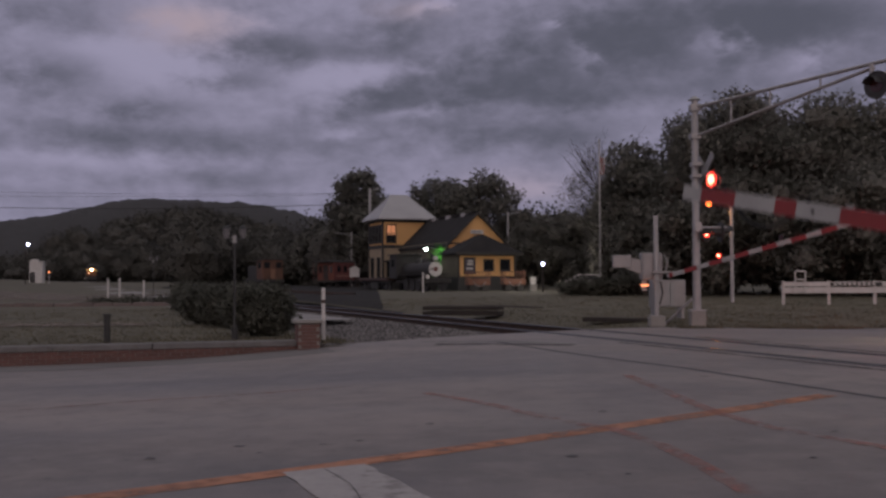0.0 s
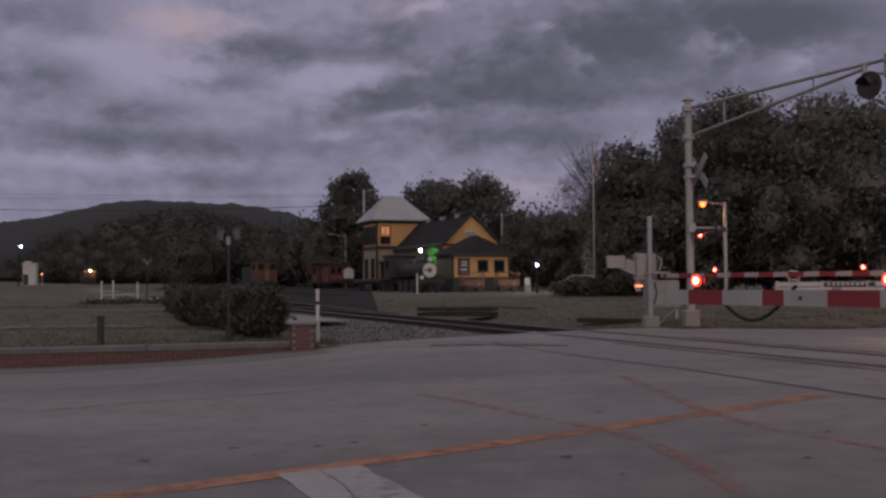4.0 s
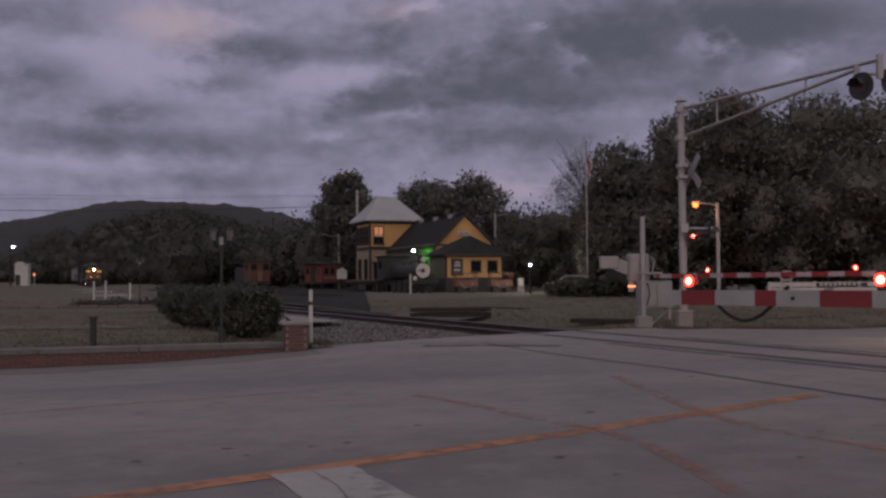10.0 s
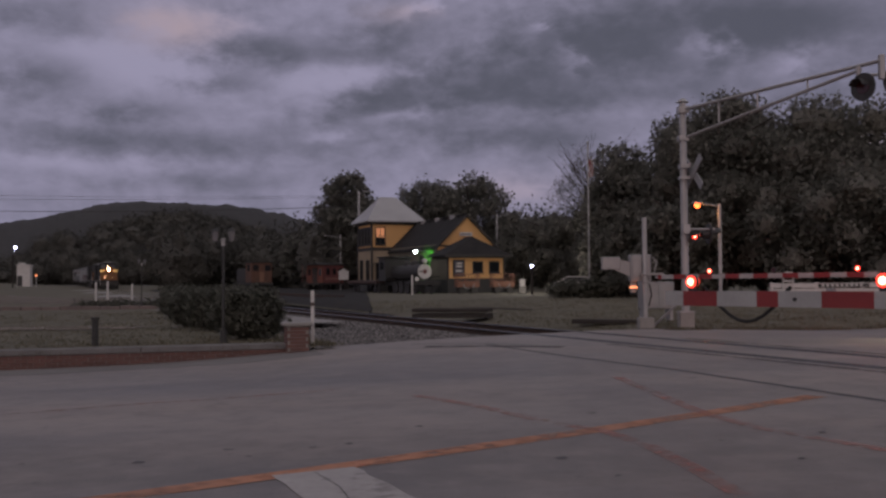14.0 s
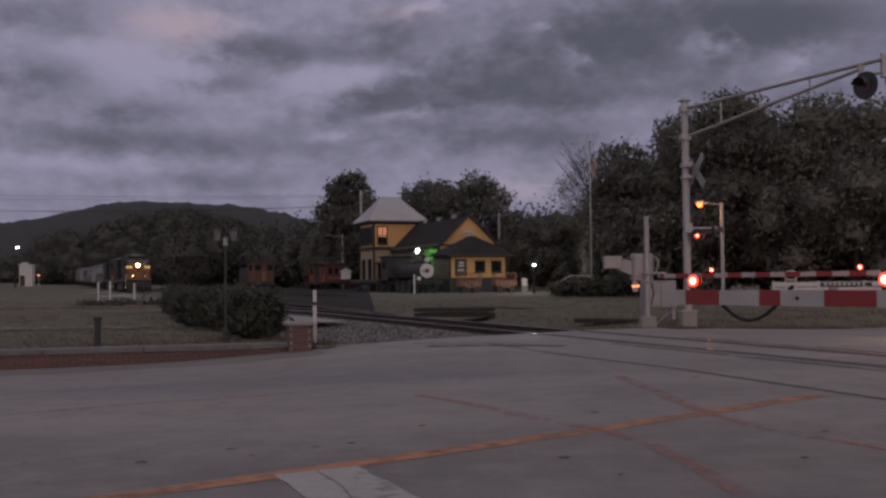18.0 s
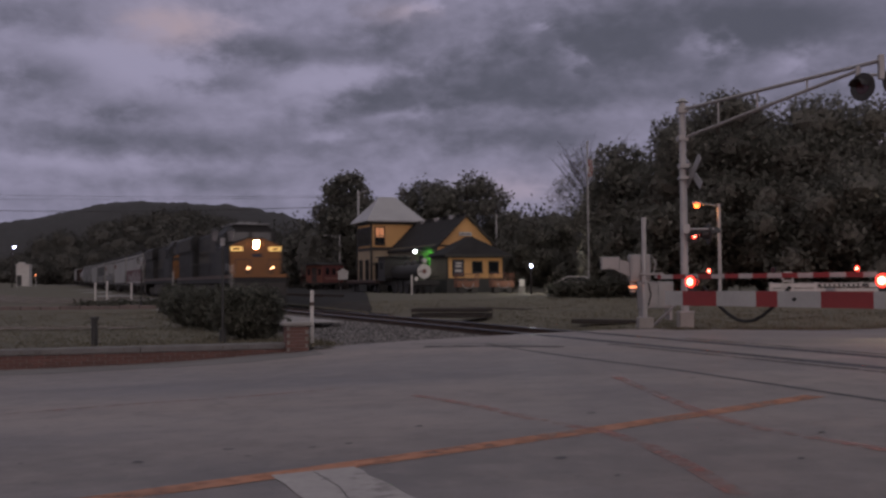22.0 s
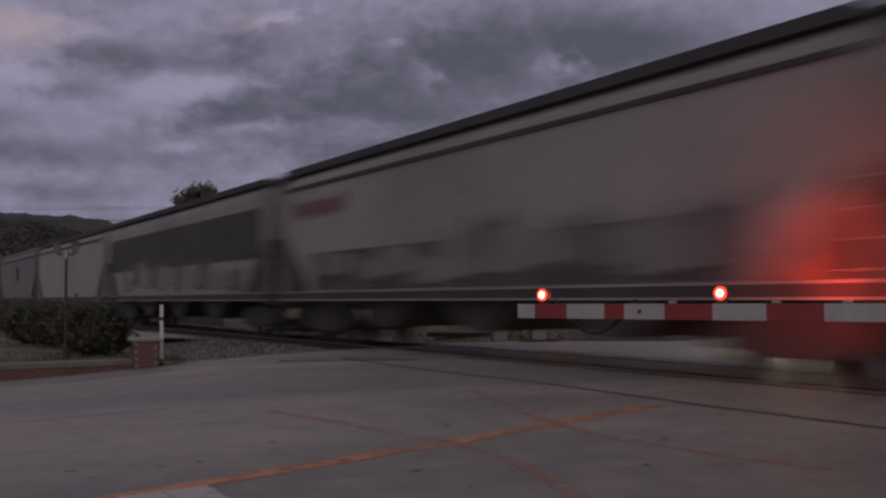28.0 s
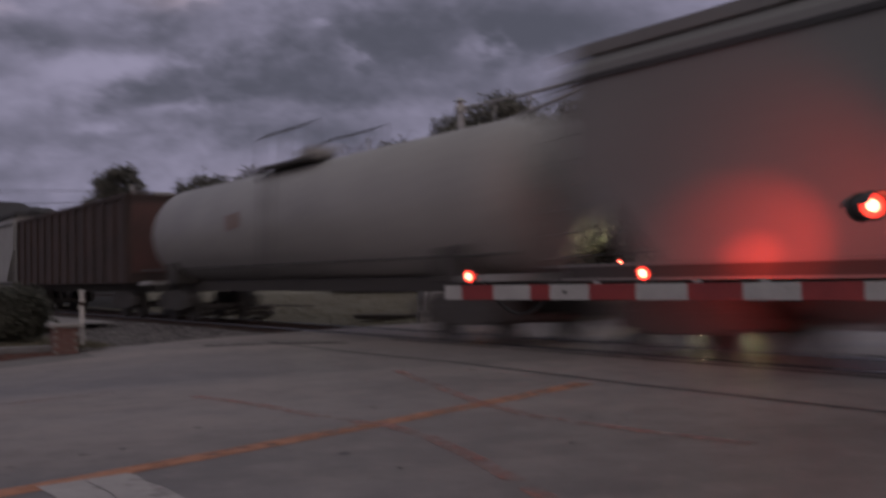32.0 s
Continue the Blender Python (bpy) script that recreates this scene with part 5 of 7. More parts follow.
def bush(x, y, w, dpt, h, seed, label):
    t = thing("bush", Matrix.Translation((x, y, -0.02)), label, "bush", "clipped bushes behind the wall")
    bl = [(0, 0, h * 0.5, w * 0.42, dpt * 0.42, h * 0.46)]
    rng = random.Random(seed)
    for i in range(9):
        a = i * 0.7
        bl.append((math.cos(a) * w * 0.3, math.sin(a) * dpt * 0.3, h * rng.uniform(0.3, 0.68), w * 0.22, dpt * 0.22, h * 0.3))
    leaf_cloud("foliage", bl, 12000, 0.04, HEDGE, seed, t, shell=0.3)
    # solid filler behind the leaves, much darker than they are
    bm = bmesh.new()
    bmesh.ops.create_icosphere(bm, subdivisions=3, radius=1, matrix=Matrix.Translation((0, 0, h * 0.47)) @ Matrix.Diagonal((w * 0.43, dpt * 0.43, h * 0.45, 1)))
    part("twig_core", bm, mat("dark_bush_filler", (0.045, 0.045, 0.033)), t)


bush(-4.3, 22.5, 1.62, 1.4, 1.22, 51, "large rounded dark green clipped bush")
bush(-6.15, 27.2, 1.35, 1.5, 1.16, 52, "rounded dark green clipped bush")
bush(-7.2, 29.0, 1.2, 1.4, 1.12, 53, "rounded dark green clipped bush")
bush(-9.3, 36.0, 1.5, 1.6, 1.25, 54, "rounded dark green clipped bush")

# ---------------------------------------------------------------- station park: rolling stock on show
CABOOSE_RED = mat("faded_red_caboose", (0.17, 0.05, 0.044), (0.1, 0.034, 0.031), 0.8, 12, 0.7, 0, 0.15)
ORANGE_PAINT = mat("weathered_orange_paint", (0.15, 0.065, 0.036), (0.075, 0.04, 0.028), 0.9, 10, 0.7, 0, 0.15)
DARK_STOCK = mat("dark_rolling_stock", (0.046, 0.043, 0.042), (0.028, 0.027, 0.026), 1, 14, 0.7, 0.1)
SILVER = mat("silver_smokebox_paint", (0.55, 0.53, 0.52), (0.42, 0.4, 0.39), 2, 20, 0.5, 0.2)
LAWN_Z = 0.26


def stock_wheels(parent, xs, r=0.42, gauge=0.75):
    for x in xs:
        for y in (-gauge, gauge):
            part("wheel", tubes(((x, y - 0.06, r), (x, y + 0.06, r), r), seg=18), DARK_STOCK, parent)


def caboose():
    t = thing("caboose", Matrix.Translation((-15.9, 123.0, LAWN_Z)) @ pose(0, 0, 0, 0, 0, -124), "faded red wooden caboose with a platform end parked beside the depot", "caboose")
    part("car_body", boxes((-4.9, -0.9, -1.35, 1.35, 1.1, 3.3), bevel=0.03), CABOOSE_RED, t)
    bm = bmesh.new()
    prism(bm, [(-1.5, 3.3), (1.5, 3.3), (1.45, 3.4), (0.7, 3.58), (-0.7, 3.58), (-1.45, 3.4)], 0.0, 5.6, m=Matrix(((0, -1, 0, 0), (1, 0, 0, 0), (0, 0, 1, 0), (0, 0, 0, 1))))
    part("roof", bm, DARK_STOCK, t)
    part("floor_frame", boxes((-5.6, 0.0, -1.4, 1.4, 0.9, 1.1)), DARK_STOCK, t)
    for x in (-4.2, -3.0, -1.8):
        for y in (-1.36, 1.36):
            part("window", boxes((x - 0.3, x + 0.3, y - 0.012, y + 0.012, 2.1, 2.85)), GLASS_DARK, t)
            part("side_board", boxes((x - 0.6, x + 0.5, y - 0.008, y + 0.008, 1.5, 1.75)), mat("pale_letters", (0.3, 0.16, 0.13)), t, "worn pale lettering")
    # warmer, lighter red than the body: the headlight's glow is in the colour
    end = part("end_panel", boxes((-0.9, -0.875, -1.3, 1.3, 1.12, 3.2)), mat("headlight_warmed_end_boards", (0.22, 0.075, 0.05), (0.14, 0.052, 0.04), 1, 14), t, "red end boards with the headlight's glow in their colour")
    part("end_door", boxes((-0.875, -0.85, -0.4, 0.4, 1.15, 2.95)), DARK_STOCK, end)
    for y in (-0.85, 0.85):
        part("end_window", boxes((-0.875, -0.86, y - 0.22, y + 0.22, 2.0, 2.8)), GLASS_DARK, end)
    for x in (-5.5, -0.1):
        for y in (-1.3, -0.45, 0.45, 1.3):
            part("rail_post", tubes(((x, y, 1.1), (x, y, 2.0 if abs(y) < 1 else 3.3), 0.03), seg=6), CABOOSE_RED, t)
        part("platform_rail", tubes(((x, -1.3, 2.0), (x, 1.3, 2.0), 0.03), seg=6), CABOOSE_RED, t)
    stock_wheels(t, (-5.4, -4.2, -2.0, -0.9))


caboose()


def work_locomotive():
    t = thing("switcher_locomotive", Matrix.Translation((-21.6, 122.0, LAWN_Z)) @ pose(0, 0, 0, 0, 0, TRACK_YAW + 8), "small weathered orange and dark locomotive on show", "locomotive")
    part("frame", boxes((-7.0, 0.3, -1.3, 1.3, 0.9, 1.2), bevel=0.02), DARK_STOCK, t)
    part("hood", boxes((-6.8, -2.2, -0.9, 0.9, 1.2, 2.9), bevel=0.06), DARK_STOCK, t)
    part("cab", boxes((-2.2, 0.0, -1.3, 1.3, 1.2, 3.6), bevel=0.05), ORANGE_PAINT, t, "orange cab")
    part("cab_roof", boxes((-2.4, 0.15, -1.45, 1.45, 3.6, 3.72), bevel=0.03), DARK_STOCK, t)
    for y in (-0.75, 0.75):
        part("window", boxes((0.0, 0.03, y - 0.35, y + 0.35, 2.6, 3.3)), GLASS_DARK, t)
    part("door", boxes((0.0, 0.03, -0.28, 0.28, 1.3, 2.5)), mat("faded_orange_door", (0.26, 0.14, 0.09)), t, "faded orange end door")
    part("window", boxes((-1.6, -0.7, -1.33, -1.3, 2.6, 3.3)), GLASS_DARK, t)
    part("stack", tubes(((-4.5, 0, 2.9), (-4.5, 0, 3.5), 0.12)), DARK_STOCK, t)
    stock_wheels(t, (-6.0, -4.2, -2.6, -0.9))


work_locomotive()


def steam_locomotive():
    t = thing("steam_locomotive", Matrix.Translation((-1.35, 88.0, 0.24)) @ pose(0, 0, 0, 0, 0, TRACK_YAW), "small black steam locomotive on show with a silver smokebox front", "steam locomotive")
    part("boiler", tubes(((-7.0, 0, 2.0), (0.0, 0, 2.0), 0.66), seg=28), DARK_STOCK, t)
    sf = part("smokebox_front", tubes(((0.0, 0, 2.0), (0.06, 0, 2.0), 0.64), seg=32), SILVER, t, "round silver smokebox front")
    part("number_plate", tubes(((0.06, 0, 2.0), (0.1, 0, 2.0), 0.2), seg=20), CABOOSE_RED, sf, "round red plate")
    part("hinge_bar", boxes((0.06, 0.09, -0.5, -0.25, 1.95, 2.05)), DARK_STOCK, sf)
    part("chimney", tubes(((-0.7, 0, 2.6), (-0.7, 0, 3.4), 0.2), seg=16), DARK_STOCK, t)
    part("headlamp", tubes(((-0.1, 0, 2.95), (0.25, 0, 2.95), 0.2), seg=16), SILVER, t)
    for x in (-2.4, -4.2):
        bm = bmesh.new()
        bmesh.ops.create_uvsphere(bm, u_segments=16, v_segments=8, radius=0.36, matrix=Matrix.Translation((x, 0, 2.65)) @ Matrix.Diagonal((1, 1, 1.1, 1)))
        part("dome", bm, DARK_STOCK, t)
    part("cab", boxes((-9.0, -7.0, -1.25, 1.25, 1.2, 3.4), bevel=0.03), DARK_STOCK, t)
    part("cab_roof", boxes((-9.3, -6.7, -1.4, 1.4, 3.4, 3.5), bevel=0.03), DARK_STOCK, t)
    part("cab_window", boxes((-8.5, -7.5, -1.27, -1.25, 2.3, 3.0)), GLASS_DARK, t)
    part("frame", boxes((-9.0, 0.4, -0.6, 0.6, 0.8, 1.2)), DARK_STOCK, t)
    part("buffer_beam", boxes((0.4, 0.6, -1.25, 1.25, 0.8, 1.15), bevel=0.02), DARK_STOCK, t)
    bm = bmesh.new()
    for i in range(9):
        y = -1.0 + i * 0.25
        tube(bm, (0.6, y, 0.8), (1.3 - abs(y) * 0.4, y * 0.5, 0.15), 0.03, seg=6)
    part("cowcatcher", bm, DARK_STOCK, t)
    for y in (-0.85, 0.85):
        part("cylinder_block", tubes(((-1.2, y * 1.15, 0.95), (-0.2, y * 1.15, 0.95), 0.3), seg=16), DARK_STOCK, t)
        part("running_plate", boxes((-7.0, 0.2, y * 1.25 - 0.25, y * 1.25 + 0.25, 1.5, 1.56)), DARK_STOCK, t)
    stock_wheels(t, (-2.3, -3.9, -5.5), 0.62)
    stock_wheels(t, (-0.3,), 0.35)
    part("marker_disc", tubes(((0.6, -0.95, 1.35), (0.64, -0.95, 1.35), 0.2), seg=16), SILVER, t, "small pale disc")
    t2 = thing("flat_wagon", Matrix.Translation(Vector((-1.35, 88.0, 0.24)) - TRACK_D * 9.6) @ pose(0, 0, 0, 0, 0, TRACK_YAW), "low dark flat wagon behind the steam locomotive", "flat wagon")
    part("deck", boxes((-9.5, 0, -1.3, 1.3, 1.0, 1.3), bevel=0.04), mat("dull_red_deck", (0.09, 0.05, 0.045), (0.05, 0.034, 0.03), 1, 12), t2)
    part("frame", boxes((-9.7, 0.2, -1.0, 1.0, 0.8, 1.0)), DARK_STOCK, t2)
    stock_wheels(t2, (-8.8, -7.6, -1.9, -0.7))


steam_locomotive()


CART_PAINT = mat("faded_orange_cart_paint", (0.24, 0.1, 0.06), (0.13, 0.062, 0.042), 1.2, 12, 0.7)


def baggage_cart():
    t = thing("baggage_cart", Matrix.Translation((2.3, 86.0, LAWN_Z + 0.04)) @ pose(0, 0, 0, 0, 0, 14), "old orange baggage cart with tall end racks and flowers", "cart", "baggage carts by the depot")
    part("bed", boxes((-1.0, 1.0, -0.5, 0.5, 0.55, 0.65), bevel=0.01), CART_PAINT, t)
    for x in (-0.95, 0.95):
        for y in (-0.45, 0.0, 0.45):
            part("stake", boxes((x - 0.03, x + 0.03, y - 0.03, y + 0.03, 0.65, 1.7)), CART_PAINT, t)
        part("rack_rail", boxes((x - 0.03, x + 0.03, -0.48, 0.48, 1.63, 1.7)), CART_PAINT, t)
    part("top_rail", boxes((-0.98, 0.98, -0.5, -0.46, 1.63, 1.69)), CART_PAINT, t)
    part("side_panel", boxes((-0.92, 0.92, -0.52, -0.5, 0.66, 1.05), bevel=0.01), CART_PAINT, t)
    for k in range(7):
        x = -0.8 + k * 0.267
        part("side_slat", boxes((x - 0.02, x + 0.02, -0.5, -0.46, 1.05, 1.63)), CART_PAINT, t)
    bm = bmesh.new()
    pipe(bm, [(math.cos(math.pi * (1 + i / 12)) * 0.5, -0.55, 0.85 + math.sin(math.pi * (1 + i / 12)) * 0.42) for i in range(13)], 0.03)
    part("tow_hoop", bm, ALU, t, "pale curved hoop")
    for x in (-0.55, 0.55):
        for y in (-0.42, 0.42):
            part("wheel", tubes(((x, y - 0.04, 0.28), (x, y + 0.04, 0.28), 0.28), seg=18), DARK_STOCK, t)
    leaf_cloud("flowers", [(0, 0, 0.85, 0.6, 0.35, 0.25)], 300, 0.07, mat("red_flowers", (0.4, 0.06, 0.05), (0.1, 0.12, 0.05), 6, 30), 5, t, "reddish flowers")
    return t


copy_thing(baggage_cart(), Matrix.Translation((5.35, 86.6, LAWN_Z + 0.04)) @ pose(0, 0, 0, 0, 0, 14))

# ---------------------------------------------------------------- poles, lamps, wires


def sphere(r, at, seg=14):
    bm = bmesh.new()
    bmesh.ops.create_uvsphere(bm, u_segments=seg, v_segments=8, radius=r, matrix=Matrix.Translation(at))
    return bm


def street_lamp(x, y, z, h, reach, lit, label, colour, energy, r=0.16, ahead=-0.3, finish_mat=STEEL):
    t = thing("street_lamp", Matrix.Translation((x, y, z)), label, "street lamp")
    part("pole", tubes(((0, 0, -0.2), (0, 0, h), 0.09), seg=10), finish_mat, t)
    part("bracket", tubes(((0, 0, h - 0.1), (reach, -0.2, h + 0.02), 0.035), seg=8), STEEL, t)
    part("lamp_cap", boxes((reach - 0.22, reach + 0.22, -0.35, -0.05, h + 0.0, h + 0.1), bevel=0.02), STEEL, t)
    part("bulb", sphere(r, (reach, -0.2, h - 0.08)), lit, t, "glowing bulb")
    lp = bpy.data.lights.new("lamp_light", "POINT")
    lp.energy, lp.color, lp.shadow_soft_size = energy, colour, 0.2
    ob = new("lamp_light", lp)
    ob.location = (x + reach, y + ahead, z + h - 0.45 + max(0, ahead) * 0.5)
    return t


street_lamp(13.95, 50, 0.2, 4.85, -1.15, AMBER_LAMP, "wooden street lamp glowing orange by the crossing", (1.0, 0.4, 0.12), 40, 0.15)
street_lamp(-59.4, 140, 1.2, 5.5, 0.4, BLUE_LAMP, "street lamp glowing violet white beyond the lawn", (0.6, 0.6, 1.0), 10, 0.17, finish_mat=TIE)
street_lamp(7.3, 80, 0.25, 2.35, 0.0, BLUE_LAMP, "low lamp glowing bluish white by the depot", (1.0, 0.92, 0.82), 420, 0.1, 2.2, finish_mat=TIE)


def pole(name, x, y, z, h, label, arm=None, r=0.11):
    t = thing(name, Matrix.Translation((x, y, z)), label, "pole")
    part("shaft", tubes(((0, 0, -0.3), (0, 0, h), r), seg=10), STEEL, t)
    if arm:
        part("lamp_arm", tubes(((0, 0, h - 0.4), (arm, -0.2, h - 0.1), 0.04), seg=8), STEEL, t)
        part("lamp_head", boxes((arm - 0.45, arm + 0.1, -0.35, -0.1, h - 0.18, h - 0.06), bevel=0.02), ALU, t)
    return t


pole("light_pole", -12.5, 126.5, 0.3, 7.1, "grey pole with an unlit lamp behind the caboose", -1.6)
pole("light_pole", 6.9, 121, 0.3, 9.2, "grey pole with an unlit lamp behind the depot", 1.4)
pole("utility_pole", -9.0, 112, 0.3, 11.3, "grey utility pole carrying wires behind the tower", 0.9, 0.14)
pole("utility_pole", -84.0, 108, 0.3, 11.6, "grey utility pole carrying wires", None, 0.14)


def wire(p, q, sag, r, label):
    bm = bmesh.new()
    P = [Vector(p).lerp(Vector(q), i / 24) - Vector((0, 0, sag * 4 * (i / 24) * (1 - i / 24))) for i in range(25)]
    pipe(bm, P, r, 5)
    return solid("wire", bm, BLACK, None, label, "wire", "wires over the lawn")


wire((-84, 108, 11.0), (-9, 112, 9.9), 1.0, 0.035, "thick black cable strung between utility poles")
wire((-84, 108, 11.6), (-9, 112, 10.9), 0.5, 0.014, "thin wire strung between utility poles")
wire((-84, 108, 12.6), (-9, 112, 11.1), 0.7, 0.014, "thin wire strung between utility poles")


def lantern_post(x, y, z, h, label):
    t = thing("lamp_post", Matrix.Translation((x, y, z)), label, "lamp post", "black twin lantern posts")
    part("shaft", tubes(((0, 0, 0), (0, 0, h - 0.25), 0.027), seg=12), BLACK, t)
    part("foot", tubes(((0, 0, 0), (0, 0, 0.3), 0.07), seg=12), BLACK, t)
    part("cross_arm", tubes(((-0.17, 0, h - 0.3), (0.17, 0, h - 0.3), 0.018), seg=8), BLACK, t)
    part("collar", tubes(((0, 0, h - 0.38), (0, 0, h - 0.22), 0.05), seg=10), ALU, t)
    for x2 in (-0.17, 0.17):
        bm = bmesh.new()
        tube(bm, (x2, 0, h - 0.28), (x2, 0, h - 0.08), 0.05, 0.085, seg=6)
        part("lantern", bm, LANTERN, t, "pale unlit lantern glass")
        bm = bmesh.new()
        tube(bm, (x2, 0, h - 0.08), (x2, 0, h), 0.1, 0.02, seg=6)
        part("lantern_cap", bm, BLACK, t)
    return t


LANTERN = mat("lantern_glass", (0.2, 0.19, 0.2), (0.14, 0.135, 0.14), 3, 20, 0.25, 0, 0)
lantern_post(-4.5, 20.9, -0.03, 2.42, "black twin lantern post behind the brick wall")
lantern_post(-16.0, 54, 0.05, 2.6, "black twin lantern post at the lane")


def bollard_light():
    t = thing("bollard", Matrix.Translation((-6.95, 20.3, -0.03)), "short dark round bollard on the lawn", "bollard")
    part("shaft", tubes(((0, 0, 0), (0, 0, 0.55), 0.065), seg=14), BLACK, t)
    part("cap", tubes(((0, 0, 0.55), (0, 0, 0.6), 0.085), seg=14), BLACK, t)


bollard_light()
for x, y, h in ((-20.5, 60, 1.1), (-20.0, 60.6, 1.15), (-18.2, 59.5, 1.0)):
    t = thing("white_post", Matrix.Translation((x, y, 0.32)), "white painted wooden post beside the lane", "post", "white posts by the lane")
    part("shaft", boxes((-0.05, 0.05, -0.05, 0.05, -0.3, h), bevel=0.015), WHITE, t)
t = thing("white_post", Matrix.Translation((-2.22, 80, LAWN_Z)), "slim white post in front of the steam locomotive", "post")
part("shaft", boxes((-0.07, 0.07, -0.07, 0.07, 0, 1.62), bevel=0.02), WHITE, t)


def bungalow():
    t = thing("signal_hut", Matrix.Translation((-49.5, 120, 1.18)) @ pose(0, 0, 0, 0, 0, 12), "small white signal hut with a dark door", "hut")
    part("wall", boxes((-0.74, 0.74, -0.8, 0.8, 0, 2.5), bevel=0.02), WHITE, t)
    part("roof", boxes((-0.82, 0.82, -0.9, 0.9, 2.5, 2.62), bevel=0.02), WHITE, t)
    part("vent", boxes((-0.6, 0.1, -0.5, 0.5, 2.62, 2.85), bevel=0.02), WHITE, t)
    part("door", boxes((-0.66, -0.1, -0.83, -0.8, 0.05, 1.3)), BLACK, t)
    s = thing("signal_lamp", Matrix.Translation((-44.6, 111.3, 1.1)), "small orange lamp on a short post beside the hut", "signal lamp")
    part("post", tubes(((0, 0, 0), (0, 0, 1.15), 0.05), seg=8), STEEL, s)
    part("lens", sphere(0.1, (0, -0.08, 1.3)), AMBER_SMALL, s, "glowing orange lens")
    part("hood", tubes(((0, 0.02, 1.3), (0, 0.16, 1.3), 0.13), seg=12), BLACK, s)


bungalow()

# stacked and laid ties on the far lawn


def tie_stack(x, y, yaw, n, layers, L, label):
    t = thing("tie_stack", Matrix.Translation((x, y, 0)) @ pose(0, 0, 0, 0, 0, yaw), label, "timber")
    for k in range(layers):
        for i in range(n):
            part("timber", boxes((-L / 2 + 0.05 * (i % 2), L / 2, -0.12 + i * 0.26, 0.12 + i * 0.26, -0.1 + k * 0.2, 0.04 + k * 0.2), bevel=0.015), TIE, t)


tie_stack(0.35, 38.0, -14, 5, 2, 2.9, "stack of dark timbers on the grass by the track")
tie_stack(5.1, 31.0, -38, 2, 1, 2.3, "two dark timbers lying on the grass")
tie_stack(2.0, 47.5, -62, 2, 1, 7.5, "long dark timbers lying on the grass")
tie_stack(-1.8, 58.0, -10, 2, 1, 3.5, "dark timbers lying on the grass")

# dark siding beside the main line
def lot_z(x, y):
    q = Vector((x, y, 0)) - TRACK_O
    n = -q.dot(TRACK_N)
    return grade(-q.dot(TRACK_D)) - 0.06 - 0.28 * (1 - smooth01((n - 3.4) / 1.6)) + 0.3 * smooth01((y - 32) / 45) + 0.04 * noise.noise((x * 0.3, y * 0.3, 3))


def lot_at(y, k):
    """The dark yard between the line and the lawn's edge."""
    x0 = TRACK_O.x - 0.4 * y + 3.9
    x1 = -3.1 - (y - 46) * 0.079 + 0.25 * noise.noise((y * 0.5, 0, 4))
    x = x0 + (x1 - x0) * k
    return (x, y, lot_z(x, y) + 0.035)


sheet("yard", lot_at, steps(46, 150, 70), steps(0, 1, 12),
      mat("dark_cinders", (0.042, 0.039, 0.038), (0.025, 0.024, 0.023), 0.8, 10, 0.95, 0, 0.5), "dark cinder yard beside the old siding", "yard")
for n in (-6.2, -7.64):
    sweep("siding_rail", [(n - 0.03, 0.3), (n - 0.03, 0.42), (n + 0.03, 0.42), (n + 0.03, 0.3)], steps(-150, -70, 20), RUST, track, "rusty siding rail")

# bare worn patches of the far lawn
BARE = worn_paint("bare_worn_soil", (0.2, 0.155, 0.12), (0.14, 0.11, 0.085), 0.7)


def bare_patch(x0, x1, y0, y1, label):
    def at(x, k):
        y = y0 + (y1 - y0) * k + 1.2 * noise.noise((x * 0.15, k, 6)) * (1 if k in (0, 1) else 0)
        q = Vector((x, y, 0)) - TRACK_O
        n = q.dot(TRACK_N)
        return (x, y, grade(-q.dot(TRACK_D)) + rise(y, n) + 0.012 + 0.03 * noise.noise((x * 0.3, y * 0.3, 0)))
    sheet("bare_patch", at, steps(x0, x1, 40), steps(0, 1, 8), BARE, label, "bare soil")


bare_patch(-44, -24, 66, 92, "worn bare soil showing through the far lawn")
bare_patch(-30, -13, 53.2, 55.6, "worn dirt strip behind the stone edging")
bare_patch(-16, -8.5, 27.5, 30, "thin worn patch of the near lawn")

# low edging wall across the lawn
ew = thing("wall_edging", Matrix.Translation((-13.5, 52.2, 0.0)) @ pose(0, 0, 0, 0, 0, 3), "low dark brown stone edging across the lawn", "wall", kind="structure")
for i in range(16):
    part("edging_stone", boxes((-0.98 - i * 1.0, -0.02 - i * 1.0, -0.15, 0.15, -0.1, 0.14 + 0.02 * (i % 3)), bevel=0.02), mat("pinkish_kerb_stone", (0.19, 0.145, 0.135), (0.12, 0.1, 0.095), 1.5, 14, 0.9), ew)
for k, (x, y) in enumerate(((-15.2, 56.5), (-17.6, 57.5), (-19.6, 58.2))):
    t = thing("plant_bed", Matrix.Translation((x, y, 0.0)), "low dark ground cover in a bed", "plant bed", "beds of low plants")
    leaf_cloud("foliage", [(0, 0, 0.12, 1.4, 0.8, 0.22)], 900, 0.08, HEDGE, 60 + k, t)

# hedge and parked car on the park side
for k, x in enumerate((7.9, 9.3, 10.7)):
    t = thing("hedge_bush", Matrix.Translation((x, 65, 0.22)), "low dark clipped bush on the park lawn", "bush", "low bushes on the park lawn")
    leaf_cloud("foliage", [(0, 0, 0.5, 0.95, 0.7, 0.5), (0.3, 0, 0.55, 0.7, 0.6, 0.45)], 2600, 0.09, HEDGE, 70 + k, t, shell=0.3)


